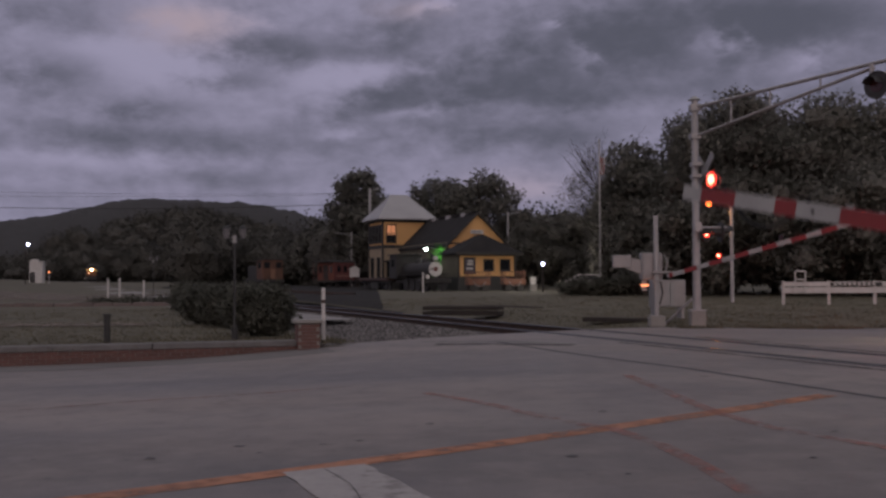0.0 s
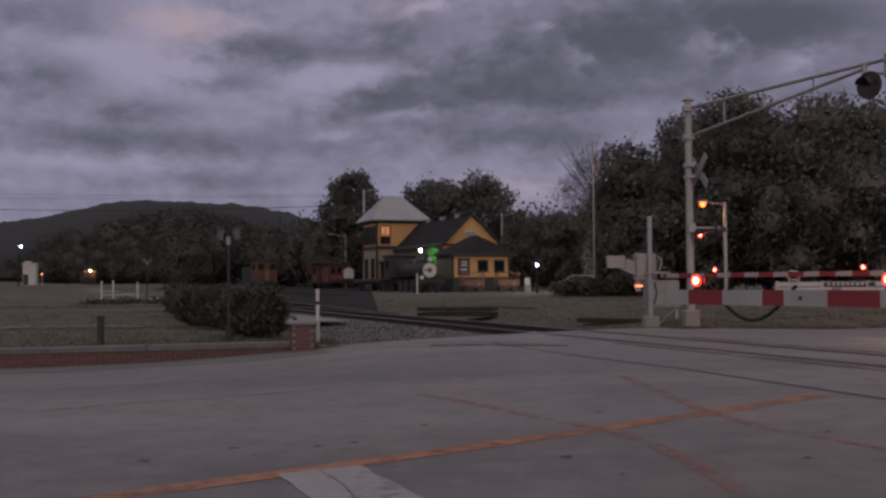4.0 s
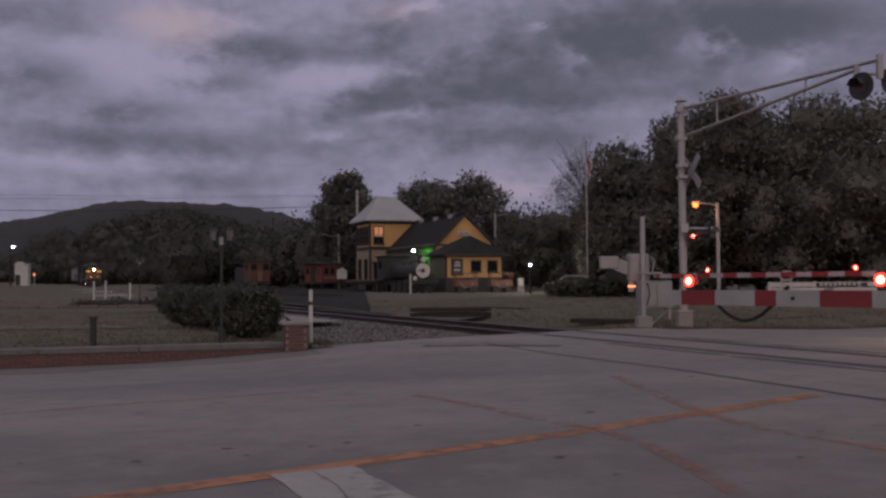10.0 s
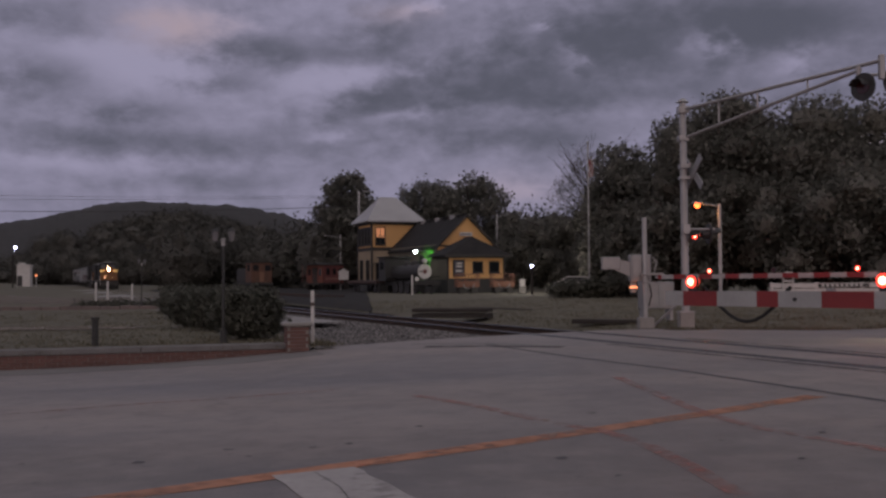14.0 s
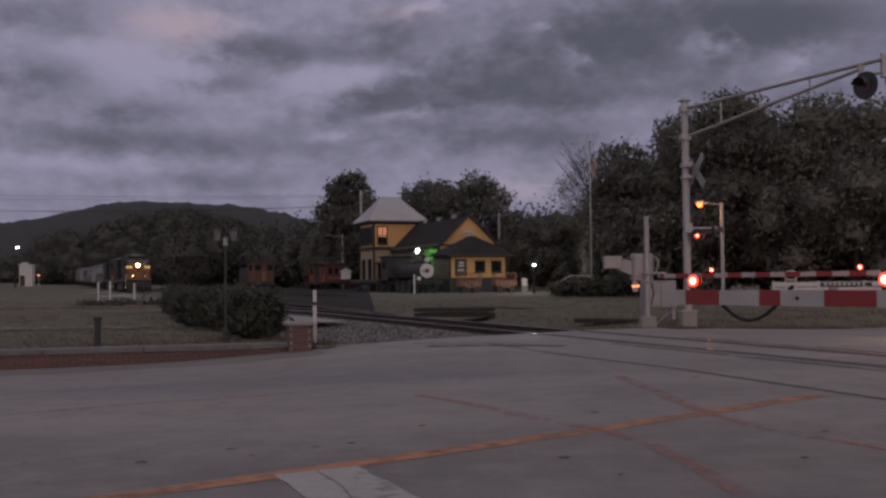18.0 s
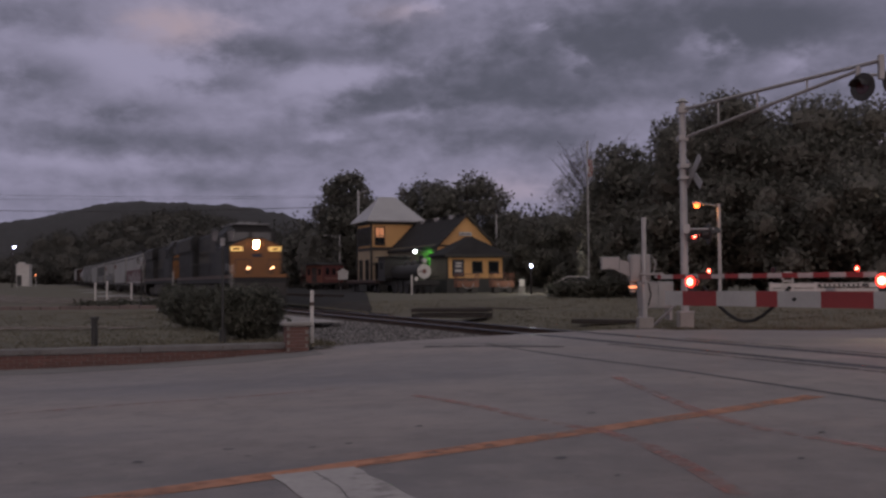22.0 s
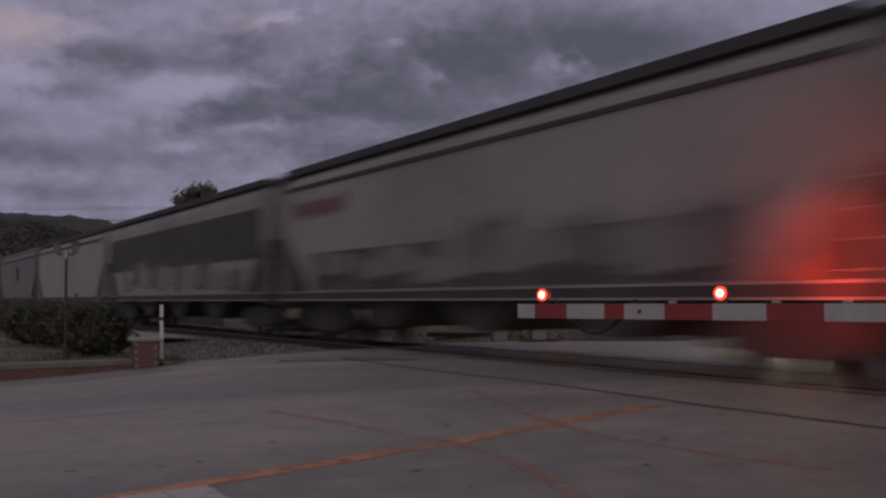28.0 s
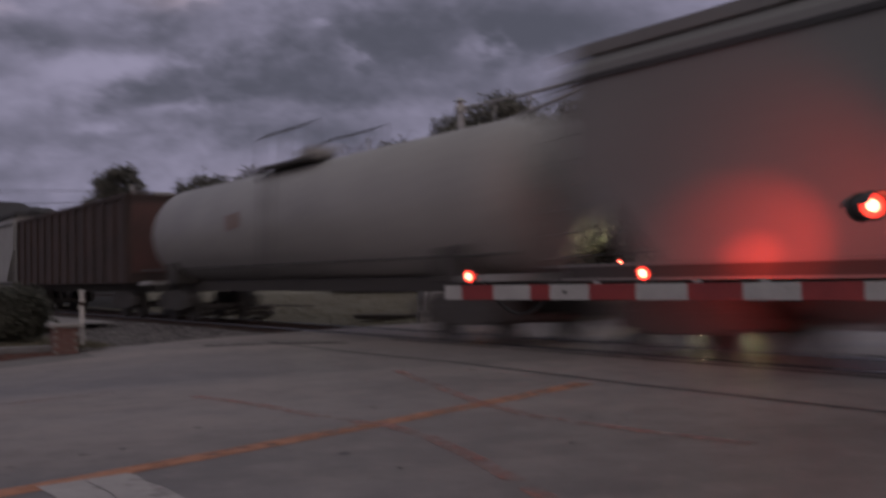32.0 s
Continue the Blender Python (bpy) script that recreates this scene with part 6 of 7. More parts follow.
def car(m, label, paint, lit=False):
    """A saloon car; its nose points along local -y."""
    t = thing("car", m, label, "car")
    bm = bmesh.new()
    prism(bm, [(-2.2, 0.3), (2.2, 0.3), (2.25, 0.62), (2.15, 0.85), (0.9, 0.95), (0.35, 1.4), (-1.1, 1.42), (-1.9, 0.98), (-2.2, 0.9)], -0.86, 0.86, m=pose(0, 0, 0, 0, 0, -90))
    bmesh.ops.bevel(bm, geom=bm.edges[:], offset=0.05, segments=2, affect="EDGES")
    part("body", bm, paint, t)
    bm = bmesh.new()
    prism(bm, [(0.85, 0.98), (0.42, 1.34), (0.46, 1.36), (0.92, 0.99)], -0.72, 0.72, m=pose(0, 0, 0, 0, 0, -90))
    part("windscreen", bm, GLASS_DARK, t)
    for x in (-0.87, 0.87):
        bm = bmesh.new()
        prism(bm, [(0.6, 1.0), (0.25, 1.33), (-1.05, 1.35), (-1.6, 1.02)], x - 0.01, x + 0.01, m=pose(0, 0, 0, 0, 0, -90))
        part("side_window", bm, GLASS_DARK, t)
    for y in (-1.4, 1.35):
        for x in (-0.8, 0.8):
            w = part("wheel", tubes(((x - 0.1, y, 0.32), (x + 0.1, y, 0.32), 0.32), seg=20), RUBBER, t)
            part("rim", tubes(((x - 0.11, y, 0.32), (x + 0.11, y, 0.32), 0.2), seg=16), ALU, w)
    for x in (-0.66, 0.66):
        part("headlight", boxes((x - 0.085, x + 0.085, -2.26, -2.16, 0.55, 0.69), bevel=0.03), CAR_LAMP if lit else ALU, t, "lit headlight" if lit else "headlight")
    part("grille", boxes((-0.4, 0.4, -2.25, -2.2, 0.45, 0.66), bevel=0.02), BLACK, t)
    part("bumper", boxes((-0.82, 0.82, -2.3, -2.15, 0.32, 0.45), bevel=0.03), paint, t)
    for x in (-0.95, 0.95):
        part("mirror", boxes((x - 0.08, x + 0.08, -0.75, -0.65, 0.95, 1.08), bevel=0.02), BLACK, t)
    if lit:
        part("marker_lamp", boxes((0.8, 0.84, -2.05, -1.9, 0.6, 0.68)), AMBER_SMALL, t, "orange side marker")
    return t


CAR_LAMP = glow("lit_car_headlight", (1.0, 0.9, 0.72), 45.0)
DARK_PAINT = mat("dark_car_paint", (0.03, 0.03, 0.033), None, 2, 20, 0.3, 0.2, 0)
CAR_YAW = ROAD_YAW - 90
CAR_POS = Vector((14.15, 24.2, -0.27))
car(Matrix.Translation(CAR_POS) @ pose(0, 0, 0, 0, 0, CAR_YAW), "dark car with lit headlights waiting at the gate", DARK_PAINT, True)
car(Matrix.Translation((10.9, 77, 0.24)) @ pose(0, 0, 0, 0, 0, 80), "white car parked behind the low bushes", WHITE)
for x in (-0.66, 0.66):
    p = CAR_POS + pose(0, 0, 0, 0, 0, CAR_YAW) @ Vector((x, -2.38, 0.62))
    lamp = bpy.data.lights.new("car_beam", "SPOT")
    lamp.energy, lamp.color, lamp.spot_size, lamp.spot_blend, lamp.shadow_soft_size = 300.0, (1.0, 0.8, 0.43), radians(75), 1.0, 0.06
    ob = new("car_beam", lamp)
    ob.matrix_basis = look(p, p - ROAD_D * 10 + Vector((0, 0, -0.42)))

# ---------------------------------------------------------------- beyond the road
PALE_SIDING = mat("pale_clapboard", (0.4, 0.39, 0.36), (0.32, 0.31, 0.285), 0.8, 14, 0.75, 0, 0.1)
CREAM = mat("cream_porch_wall", (0.6, 0.53, 0.38), (0.5, 0.44, 0.3), 0.8, 14, 0.75, 0, 0.1)


def shop():
    t = thing("shop_building", Matrix.Translation((37.4, 60.0, 0.1)) @ pose(0, 0, 0, 0, 0, -30), "white gabled shop front lit by floodlights", "shop")
    W, H, R = 3.6, 3.3, 5.0
    bm = bmesh.new()
    prism(bm, [(-W, 0), (W, 0), (W, H), (0, R), (-W, H)], 1.6, 10)
    part("wall", bm, CREAM, t)
    bm = bmesh.new()
    prism(bm, [(-W, H - 0.3), (W, H - 0.3), (W, H), (0, R), (-W, H)], 0, 0.15)
    g = part("gable", bm, PALE_SIDING, t, "white porch gable")
    for z, w, h in ((4.25, 1.0, 0.28), (3.75, 1.5, 0.36), (3.3, 1.2, 0.26)):
        for i in range(int(w / 0.22)):
            part("sign_letter", boxes((-w / 2 + i * 0.22 + 0.1, -w / 2 + i * 0.22 + 0.27, -0.03, -0.002, z, z + h)), mat("dark_sign_letters", (0.05, 0.04, 0.04)), g, "unreadable dark sign letter")
    for sgn in (-1, 1):
        bm = bmesh.new()
        prism(bm, [(0, R + 0.12), (sgn * (W + 0.5), H - 0.12), (sgn * (W + 0.5), H - 0.26), (0, R - 0.02)], -0.3, 10.2)
        part("roof", bm, SHINGLE, t)
    for x in (-W + 0.1, -1.2, 1.2, W - 0.1):
        part("porch_post", boxes((x - 0.07, x + 0.07, 0.0, 0.14, 0, H - 0.3)), WHITE, t)
    for x in (-2.3, 2.3):
        f = part("window", boxes((x - 0.45, x + 0.45, 1.55, 1.6, 0.9, 2.3)), WHITE, t, "white framed window")
        part("pane", boxes((x - 0.36, x + 0.36, 1.53, 1.55, 1.0, 2.2)), GLASS_DARK, f)
    for x in (-2.95, -1.65, 1.65, 2.95):
        part("shutter", boxes((x - 0.14, x + 0.14, 1.55, 1.6, 0.9, 2.3)), BLACK, t)
    part("door", boxes((-0.5, 0.5, 1.54, 1.6, 0, 2.15)), GREEN_TRIM, t)
    part("porch_floor", boxes((-W, W, 0, 1.6, 0, 0.2)), CONCRETE, t)
    for x in (-0.9, 0.1):
        part("flood_lamp", sphere(0.13, (x, -0.55, 2.75)), WHITE_LAMP, t, "bright flood lamp")
        part("lamp_arm", tubes(((x, 0.0, 2.95), (x, -0.55, 2.85), 0.02), seg=6), STEEL, t)
    lp = bpy.data.lights.new("shop_flood", "POINT")
    lp.energy, lp.color, lp.shadow_soft_size = 420.0, (1.0, 0.9, 0.7), 0.3
    new("shop_flood", lp).location = t.matrix_basis @ Vector((-0.4, -1.3, 2.9))
    lp = bpy.data.lights.new("porch_light", "POINT")
    lp.energy, lp.color, lp.shadow_soft_size = 90.0, (1.0, 0.75, 0.35), 0.3
    new("porch_light", lp).location = t.matrix_basis @ Vector((-1.4, 0.8, 2.6))


shop()


def low_house():
    t = thing("low_building", Matrix.Translation((32.3, 62.5, 0.1)) @ pose(0, 0, 0, 0, 0, -30), "low pale clapboard building beside the shop", "building")
    part("wall", boxes((-2.4, 2.4, 0, 7, 0, 3.1)), PALE_SIDING, t)
    part("roof", hip_roof(-2.8, 2.8, -0.4, 7.4, 3.1, 4.6, 3.0, "y"), SHINGLE, t)
    f = part("window", boxes((-0.5, 0.3, -0.05, 0.0, 1.0, 2.3)), WHITE, t, "white framed window")
    part("pane", boxes((-0.42, 0.22, -0.07, -0.05, 1.08, 2.22)), GLASS_DARK, f)
    for x in (-0.72, 0.52):
        part("shutter", boxes((x - 0.14, x + 0.14, -0.04, 0.0, 1.0, 2.3)), BLACK, t)


low_house()


def twin_lamp():
    t = thing("twin_floodlight", Matrix.Translation((21.5, 45, 0.0)), "twin floodlights on a short pole", "street lamp")
    part("pole", tubes(((0, 0, 0), (0, 0, 2.7), 0.06), seg=10), STEEL, t)
    part("cross_bar", tubes(((-0.3, 0, 2.7), (0.3, 0, 2.7), 0.03), seg=8), STEEL, t)
    for x in (-0.25, 0.2):
        part("flood_lamp", sphere(0.11, (x, -0.15, 2.78)), WARM_WHITE, t, "bright flood lamp")


WARM_WHITE = glow("warm_white_flood", (1.0, 0.82, 0.55), 30.0)
twin_lamp()


def diamond_sign():
    t = thing("road_sign", Matrix.Translation((17.1, 35.0, -0.1)) @ pose(0, 0, 0, 0, 0, -26), "orange diamond road sign on a post", "road sign")
    part("post", boxes((-0.04, 0.04, -0.03, 0.03, 0, 2.9)), STEEL, t)
    bm = bmesh.new()
    bbox(bm, -0.36, 0.36, -0.045, -0.03, -0.36, 0.36, m=Matrix.Translation((0, 0, 2.15)) @ pose(0, 0, 0, 0, 45))
    part("panel", bm, mat("orange_sign_sheeting", (0.42, 0.19, 0.15), (0.36, 0.16, 0.13), 3, 20, 0.5), t)


diamond_sign()


def white_fence():
    t = thing("white_fence", Matrix.Translation((15.0, 45.5, 0.05)) @ pose(0, 0, 0, 0, 0, -4), "long low white board fence beyond the road", "fence")
    for i in range(10):
        x = i * 2.0
        part("post", boxes((x - 0.06, x + 0.06, 0.0, 0.12, 0, 1.06), bevel=0.01), WHITE, t)
    for i in range(9):
        part("top_board", boxes((i * 2.0, i * 2.0 + 1.99, -0.03, 0.0, 0.82, 1.03)), WHITE, t)
        part("lower_board", boxes((i * 2.0, i * 2.0 + 1.99, -0.03, 0.0, 0.52, 0.78)), WHITE, t)
    b = part("name_panel", boxes((2.05, 4.3, -0.05, -0.031, 0.84, 0.99)), BLACK, t, "dark panel with pale lettering")
    for i in range(9):
        x = 2.2 + i * 0.21
        part("letter_bar", boxes((x, x + 0.12, -0.056, -0.05, 0.87, 0.97)), WHITE, b)
    s = thing("frame_sign", Matrix.Translation((15.7, 45.4, 0.05)), "small white square sign frame on the fence", "sign")
    part("upright", boxes((-0.26, -0.2, -0.1, -0.05, 0.5, 1.55)), WHITE, s)
    part("upright", boxes((0.2, 0.26, -0.1, -0.05, 0.5, 1.55)), WHITE, s)
    part("rail", boxes((-0.26, 0.26, -0.1, -0.05, 1.48, 1.55)), WHITE, s)
    part("rail", boxes((-0.26, 0.26, -0.1, -0.05, 1.1, 1.16)), WHITE, s)


white_fence()


def flag_pole():
    t = thing("flag_pole", Matrix.Translation((10.1, 68, 0.22)), "tall grey flag pole with a limp red and white flag", "flag pole")
    part("pole", tubes(((0, 0, 0), (0, 0, 10.4), 0.055), seg=10), STEEL, t)
    part("finial", sphere(0.09, (0, 0, 10.45)), ALU, t)
    rng = random.Random(4)
    for i in range(6):
        bm = bmesh.new()
        x0 = 0.06 + i * 0.055
        v = []
        for k in range(8):
            z = 9.3 - k * 0.17
            v.append((x0 + 0.03 * math.sin(k + i), -0.05 * math.cos(k * 0.9 + i * 2), z))
        pipe(bm, v, 0.036)
        part("flag_fold", bm, REFLECT_RED if i % 2 == 0 else WHITE, t, "hanging fold of the flag")


flag_pole()
# notice stand by the depot
t = thing("notice_stand", Matrix.Translation((7.2, 88, LAWN_Z)), "small white notice on a brick stand", "sign")
part("stand", boxes((-0.3, 0.3, -0.2, 0.2, 0, 0.55), bevel=0.02), CONCRETE, t)
part("notice", boxes((-0.25, 0.25, -0.05, 0.05, 0.6, 1.25), bevel=0.01), WHITE, t)
part("leg", boxes((-0.04, 0.04, -0.02, 0.02, 0.5, 0.65)), STEEL, t)
t = thing("urn_planter", Matrix.Translation((9.1, 83, LAWN_Z)), "round stone urn on the station lawn", "planter")
bm = bmesh.new()
tube(bm, (0, 0, 0), (0, 0, 0.5), 0.25, 0.42, seg=18)
part("bowl", bm, CONCRETE, t)
leaf_cloud("foliage", [(0, 0, 0.65, 0.4, 0.4, 0.25)], 250, 0.08, HEDGE, 81, t)
t = thing("street_sign", Matrix.Translation((-11.3, 118, 0.3)), "small pale gabled notice board by the caboose", "sign")
part("board", boxes((-0.58, 0.58, -0.06, 0.06, 1.4, 2.3), bevel=0.02), WHITE, t)
bm = bmesh.new()
prism(bm, [(-0.75, 2.3), (0.75, 2.3), (0, 2.72)], -0.15, 0.15)
part("gable", bm, WHITE, t)
part("leg", boxes((-0.52, -0.42, -0.05, 0.05, 0, 1.4)), GREEN_TRIM, t)
part("leg", boxes((0.42, 0.52, -0.05, 0.05, 0, 1.4)), GREEN_TRIM, t)

for dull in ("dark_cinders", "oily_shaded_ballast", "dark_shingles", "creosoted_timber"):
    MATS[dull].node_tree.nodes["Principled BSDF"].inputs["Specular IOR Level"].default_value = 0.12

# ---------------------------------------------------------------- the train
BLUE = mat("dark_blue_hood", (0.029, 0.029, 0.03), (0.018, 0.0182, 0.019), 0.5, 12, 0.7, 0, 0.08)
BLUE.node_tree.nodes["Principled BSDF"].inputs["Specular IOR Level"].default_value = 0.35
LOCO_YELLOW = mat("yellow_nose", (0.27, 0.115, 0.036), (0.2, 0.088, 0.03), 1, 20, 0.55, 0, 0.05)
STRIPE_YELLOW = mat("dirty_yellow_stripe", (0.085, 0.044, 0.02), (0.04, 0.027, 0.018), 1, 20, 0.5)
UNDER = mat("grimy_running_gear", (0.068, 0.062, 0.058), (0.04, 0.037, 0.035), 2, 25, 0.85, 0.0)
PLOW = mat("grey_snow_plow", (0.06, 0.058, 0.055), (0.035, 0.034, 0.032), 2, 20, 0.7)
HOOD_WORN = mat("worn_dull_hood", (0.041, 0.04, 0.039), (0.023, 0.023, 0.024), 0.8, 10, 0.75, 0, 0.1)
BOARD_GLOW = glow("lit_number_board", (1.0, 0.62, 0.2), 0.9)
DITCH_LAMP = glow("lit_ditch_lamp", (1.0, 0.42, 0.2), 16.0)
STEP_LAMP = glow("lit_step_lamp", (1.0, 0.86, 0.75), 9.0)
HOPPER_PALE = mat("pale_grey_hopper", (0.33, 0.326, 0.316), (0.2, 0.197, 0.19), 0.4, 5, 0.6, 0, 0.06, 0.9)
HOPPER_DIRTY = mat("grimy_pale_hopper", (0.32, 0.313, 0.3), (0.15, 0.146, 0.14), 0.35, 5, 0.65, 0, 0.06, 0.8)
HOPPER_GREY = mat("mid_grey_hopper", (0.185, 0.185, 0.178), (0.115, 0.115, 0.112), 0.4, 9, 0.6, 0, 0.06, 0.9)
SILL_GRIME = mat("grimy_sill", (0.055, 0.048, 0.045), (0.032, 0.03, 0.029), 0.8, 10, 0.8)
CAR_ROOF = mat("dark_car_roof", (0.05, 0.05, 0.052), (0.03, 0.03, 0.031), 0.8, 12, 0.8)
PANEL_DARK = mat("dark_side_panel", (0.066, 0.065, 0.064), (0.04, 0.04, 0.039), 0.6, 12, 0.85)
MAROON = mat("maroon_panel", (0.1, 0.03, 0.032), (0.06, 0.022, 0.024), 0.8, 12, 0.7)
LOGO_RED = mat("red_car_lettering", (0.18, 0.07, 0.063), (0.13, 0.06, 0.055), 1, 8, 0.6)
TANK_WHITE = mat("white_tank_shell", (0.34, 0.332, 0.32), (0.19, 0.184, 0.178), 0.5, 6, 0.5, 0, 0.05, 0.9)
BOX_RUST = mat("dark_rusty_gondola", (0.06, 0.035, 0.03), (0.03, 0.022, 0.02), 0.8, 12, 0.8)


def wheelset(parent, x, r=0.46):
    w = part("wheelset", tubes(((0, -0.8, 0), (0, 0.8, 0), 0.09), seg=10), UNDER, parent, at=Matrix.Translation((x, 0, r)))
    for y in (-0.75, 0.75):
        bm = bmesh.new()
        tube(bm, (0, y - 0.06, 0), (0, y + 0.06, 0), r, seg=24)
        tube(bm, (0, y * 0.9 - 0.015, 0), (0, y * 0.9 + 0.015, 0), r + 0.025, seg=24)
        tube(bm, (0, y + (0.06 if y > 0 else -0.1), 0), (0, y + (0.1 if y > 0 else -0.06), 0), r * 0.35, seg=12)
        part("wheel", bm, UNDER, w)


def truck(parent, x, axles, base):
    half = base * (axles - 1) / 2
    for i in range(axles):
        wheelset(parent, x - half + base * i, 0.5 if axles == 3 else 0.43)
    for y in (-1.02, 1.02):
        bm = bmesh.new()
        e = half + 0.45
        prism(bm, [(x - e, 0.45), (x - e, 0.72), (x - e + 0.5, 0.9), (x + e - 0.5, 0.9), (x + e, 0.72), (x + e, 0.45), (x + e - 0.5, 0.34), (x - e + 0.5, 0.34)], y - 0.09, y + 0.09)
        part("side_frame", bm, UNDER, parent)
        for i in range(axles):
            xx = x - half + base * i
            part("journal_box", boxes((xx - 0.16, xx + 0.16, y - 0.14, y + 0.14, 0.36, 0.66), bevel=0.02), UNDER, parent)
        for i in range(axles - 1):
            xx = x - half + base * (i + 0.5)
            part("spring", tubes(((xx, y, 0.45), (xx, y, 0.85), 0.1), seg=10), UNDER, parent)


def coupler(parent, x, way):
    part("coupler", boxes((min(x, x + way * 0.6), max(x, x + way * 0.6), -0.12, 0.12, 0.75, 1.0), bevel=0.03), UNDER, parent)


LOCO_L = 23.9


def locomotive(label, lit=True):
    """A wide nosed freight locomotive; x = 0 is the face of the nose, it runs towards +x."""
    t = thing("locomotive", None, label, "locomotive")
    T = -LOCO_L + 1.3
    # frame and walkway
    part("underframe", boxes((T, 1.25, -1.5, 1.5, 1.28, 1.58), bevel=0.02), BLUE, t)
    for y in (-1.515, 1.515):
        part("sill_stripe", boxes((T, 1.25, y - 0.01, y + 0.01, 1.55, 1.74)), STRIPE_YELLOW, t, "dirty yellow sill stripe")
    part("front_stripe", boxes((1.24, 1.27, -1.5, 1.5, 1.6, 1.78)), LOCO_YELLOW, t)
    # nose: a house shaped face with chamfered corners
    bm = bmesh.new()
    pts = [(-1.35, 1.66), (1.35, 1.66), (1.5, 1.9), (1.5, 3.42), (0.45, 3.86), (-0.45, 3.86), (-1.5, 3.42), (-1.5, 1.9)]
    prism(bm, pts, 0, 1.8, m=Matrix(((0, -1, 0, 0), (1, 0, 0, 0), (0, 0, 1, 0), (0, 0, 0, 1))))
    bmesh.ops.bevel(bm, geom=[e for e in bm.edges if all(v.co.x > -0.01 for v in e.verts)], offset=0.1, segments=2, affect="EDGES")
    part("nose", bm, BLUE, t, "dark blue nose")
    bm = bmesh.new()
    prism(bm, [(y * 0.955, 2.7 + (z - 2.7) * 0.965) for y, z in pts], -0.035, -0.002, m=Matrix(((0, -1, 0, 0), (1, 0, 0, 0), (0, 0, 1, 0), (0, 0, 0, 1))))
    part("nose_front", bm, LOCO_YELLOW, t, "yellow nose front")
    part("nose_door", boxes((0.03, 0.06, -0.9, -0.2, 1.85, 3.0), bevel=0.01), LOCO_YELLOW, t)
    # cab with its windscreen and side windows
    bm = bmesh.new()
    sec = [(-1.52, 1.6), (1.52, 1.6), (1.52, 4.15), (1.0, 4.68), (-1.0, 4.68), (-1.52, 4.15)]
    prism(bm, sec, 1.55, 4.6, m=Matrix(((0, -1, 0, 0), (1, 0, 0, 0), (0, 0, 1, 0), (0, 0, 0, 1))))
    cab = part("cab", bm, BLUE, t, "dark blue cab")
    for y0, y1 in ((-1.2, -0.1), (0.1, 1.2)):
        part("windscreen", boxes((-1.55, -1.53, y0, y1, 3.7, 4.25)), CAB_GLASS, cab, "pale reflecting windscreen")
    for y in (-1.53, 1.53):
        for x in (-2.5, -3.8):
            part("side_window", boxes((x - 0.4, x + 0.4, y - 0.008, y + 0.008, 3.35, 4.05)), CAB_GLASS if x == -2.5 and lit else GLASS_DARK, cab)
    part("cab_roof", boxes((-4.75, -1.35, -1.1, 1.1, 4.68, 4.76), bevel=0.02), GREY_ROOF, t, "grey cab roof")
    part("air_conditioner", boxes((-3.6, -2.4, -0.5, 0.5, 4.76, 4.9), bevel=0.03), GREY_ROOF, t)
    for y in (-0.25, 0.2):
        part("horn", tubes(((-2.0, y, 4.85), (-1.6, y, 4.85), 0.05), seg=8), UNDER, t)
    # long hood, radiator wings, fans, stack
    part("hood", boxes((-15.8, -4.6, -0.95, 0.95, 1.58, 4.5), bevel=0.06), BLUE, t, "long dark blue hood")
    part("alternator_cab", boxes((-7.4, -4.6, -1.42, 1.42, 1.58, 4.45), bevel=0.05), BLUE, t)
    part("radiator_hood", boxes((T + 0.3, -15.2, -1.38, 1.38, 1.58, 4.1), bevel=0.05), BLUE, t)
    bm = bmesh.new()
    prism(bm, [(-1.5, 3.55), (1.5, 3.55), (1.5, 4.45), (1.2, 4.66), (-1.2, 4.66), (-1.5, 4.45), (-1.0, 3.2), (1.0, 3.2)][:6], 15.2, LOCO_L - 0.9, m=Matrix(((0, -1, 0, 0), (1, 0, 0, 0), (0, 0, 1, 0), (0, 0, 0, 1))))
    part("radiator_wing", bm, BLUE, t, "flared radiator wings")
    for i in range(5):
        part("hood_door", boxes((-8.6 - i * 1.4, -7.5 - i * 1.4, -0.97, -0.95, 1.8, 3.6), bevel=0.005), (BLUE, HOOD_WORN)[i % 2], t)
        part("door_louvre", boxes((-8.4 - i * 1.4, -7.7 - i * 1.4, -0.985, -0.97, 3.0, 3.4)), UNDER, t)
        part("upper_panel", boxes((-8.55 - i * 1.4, -7.55 - i * 1.4, -0.968, -0.95, 3.72, 4.35)), (HOOD_WORN, UNDER)[i % 2], t)
    for i in range(6):
        x = -15.6 - i * 1.05
        part("radiator_screen", boxes((x - 0.9, x, -1.515, -1.5, 3.65, 4.4)), (UNDER, HOOD_WORN)[i % 2], t)
        part("rear_panel", boxes((x - 0.95, x - 0.05, -1.395, -1.38, 1.75, 3.45)), (HOOD_WORN, BLUE)[i % 2], t)
    part("cab_door_panel", boxes((-4.5, -1.7, -1.53, -1.52, 1.75, 3.2)), HOOD_WORN, t)
    for i, x in enumerate((-16.4, -18.4, -20.4)):
        part("radiator_fan", tubes(((x, 0, 4.64), (x, 0, 4.76), 0.75), seg=20), UNDER, t)
    part("roof_silencer", boxes((-10.6, -8.4, -0.6, 0.6, 4.48, 4.62), bevel=0.03), UNDER, t)
    part("dynamic_brake_grille", boxes((-7.0, -5.0, -1.44, -1.42, 3.2, 4.1)), UNDER, t)
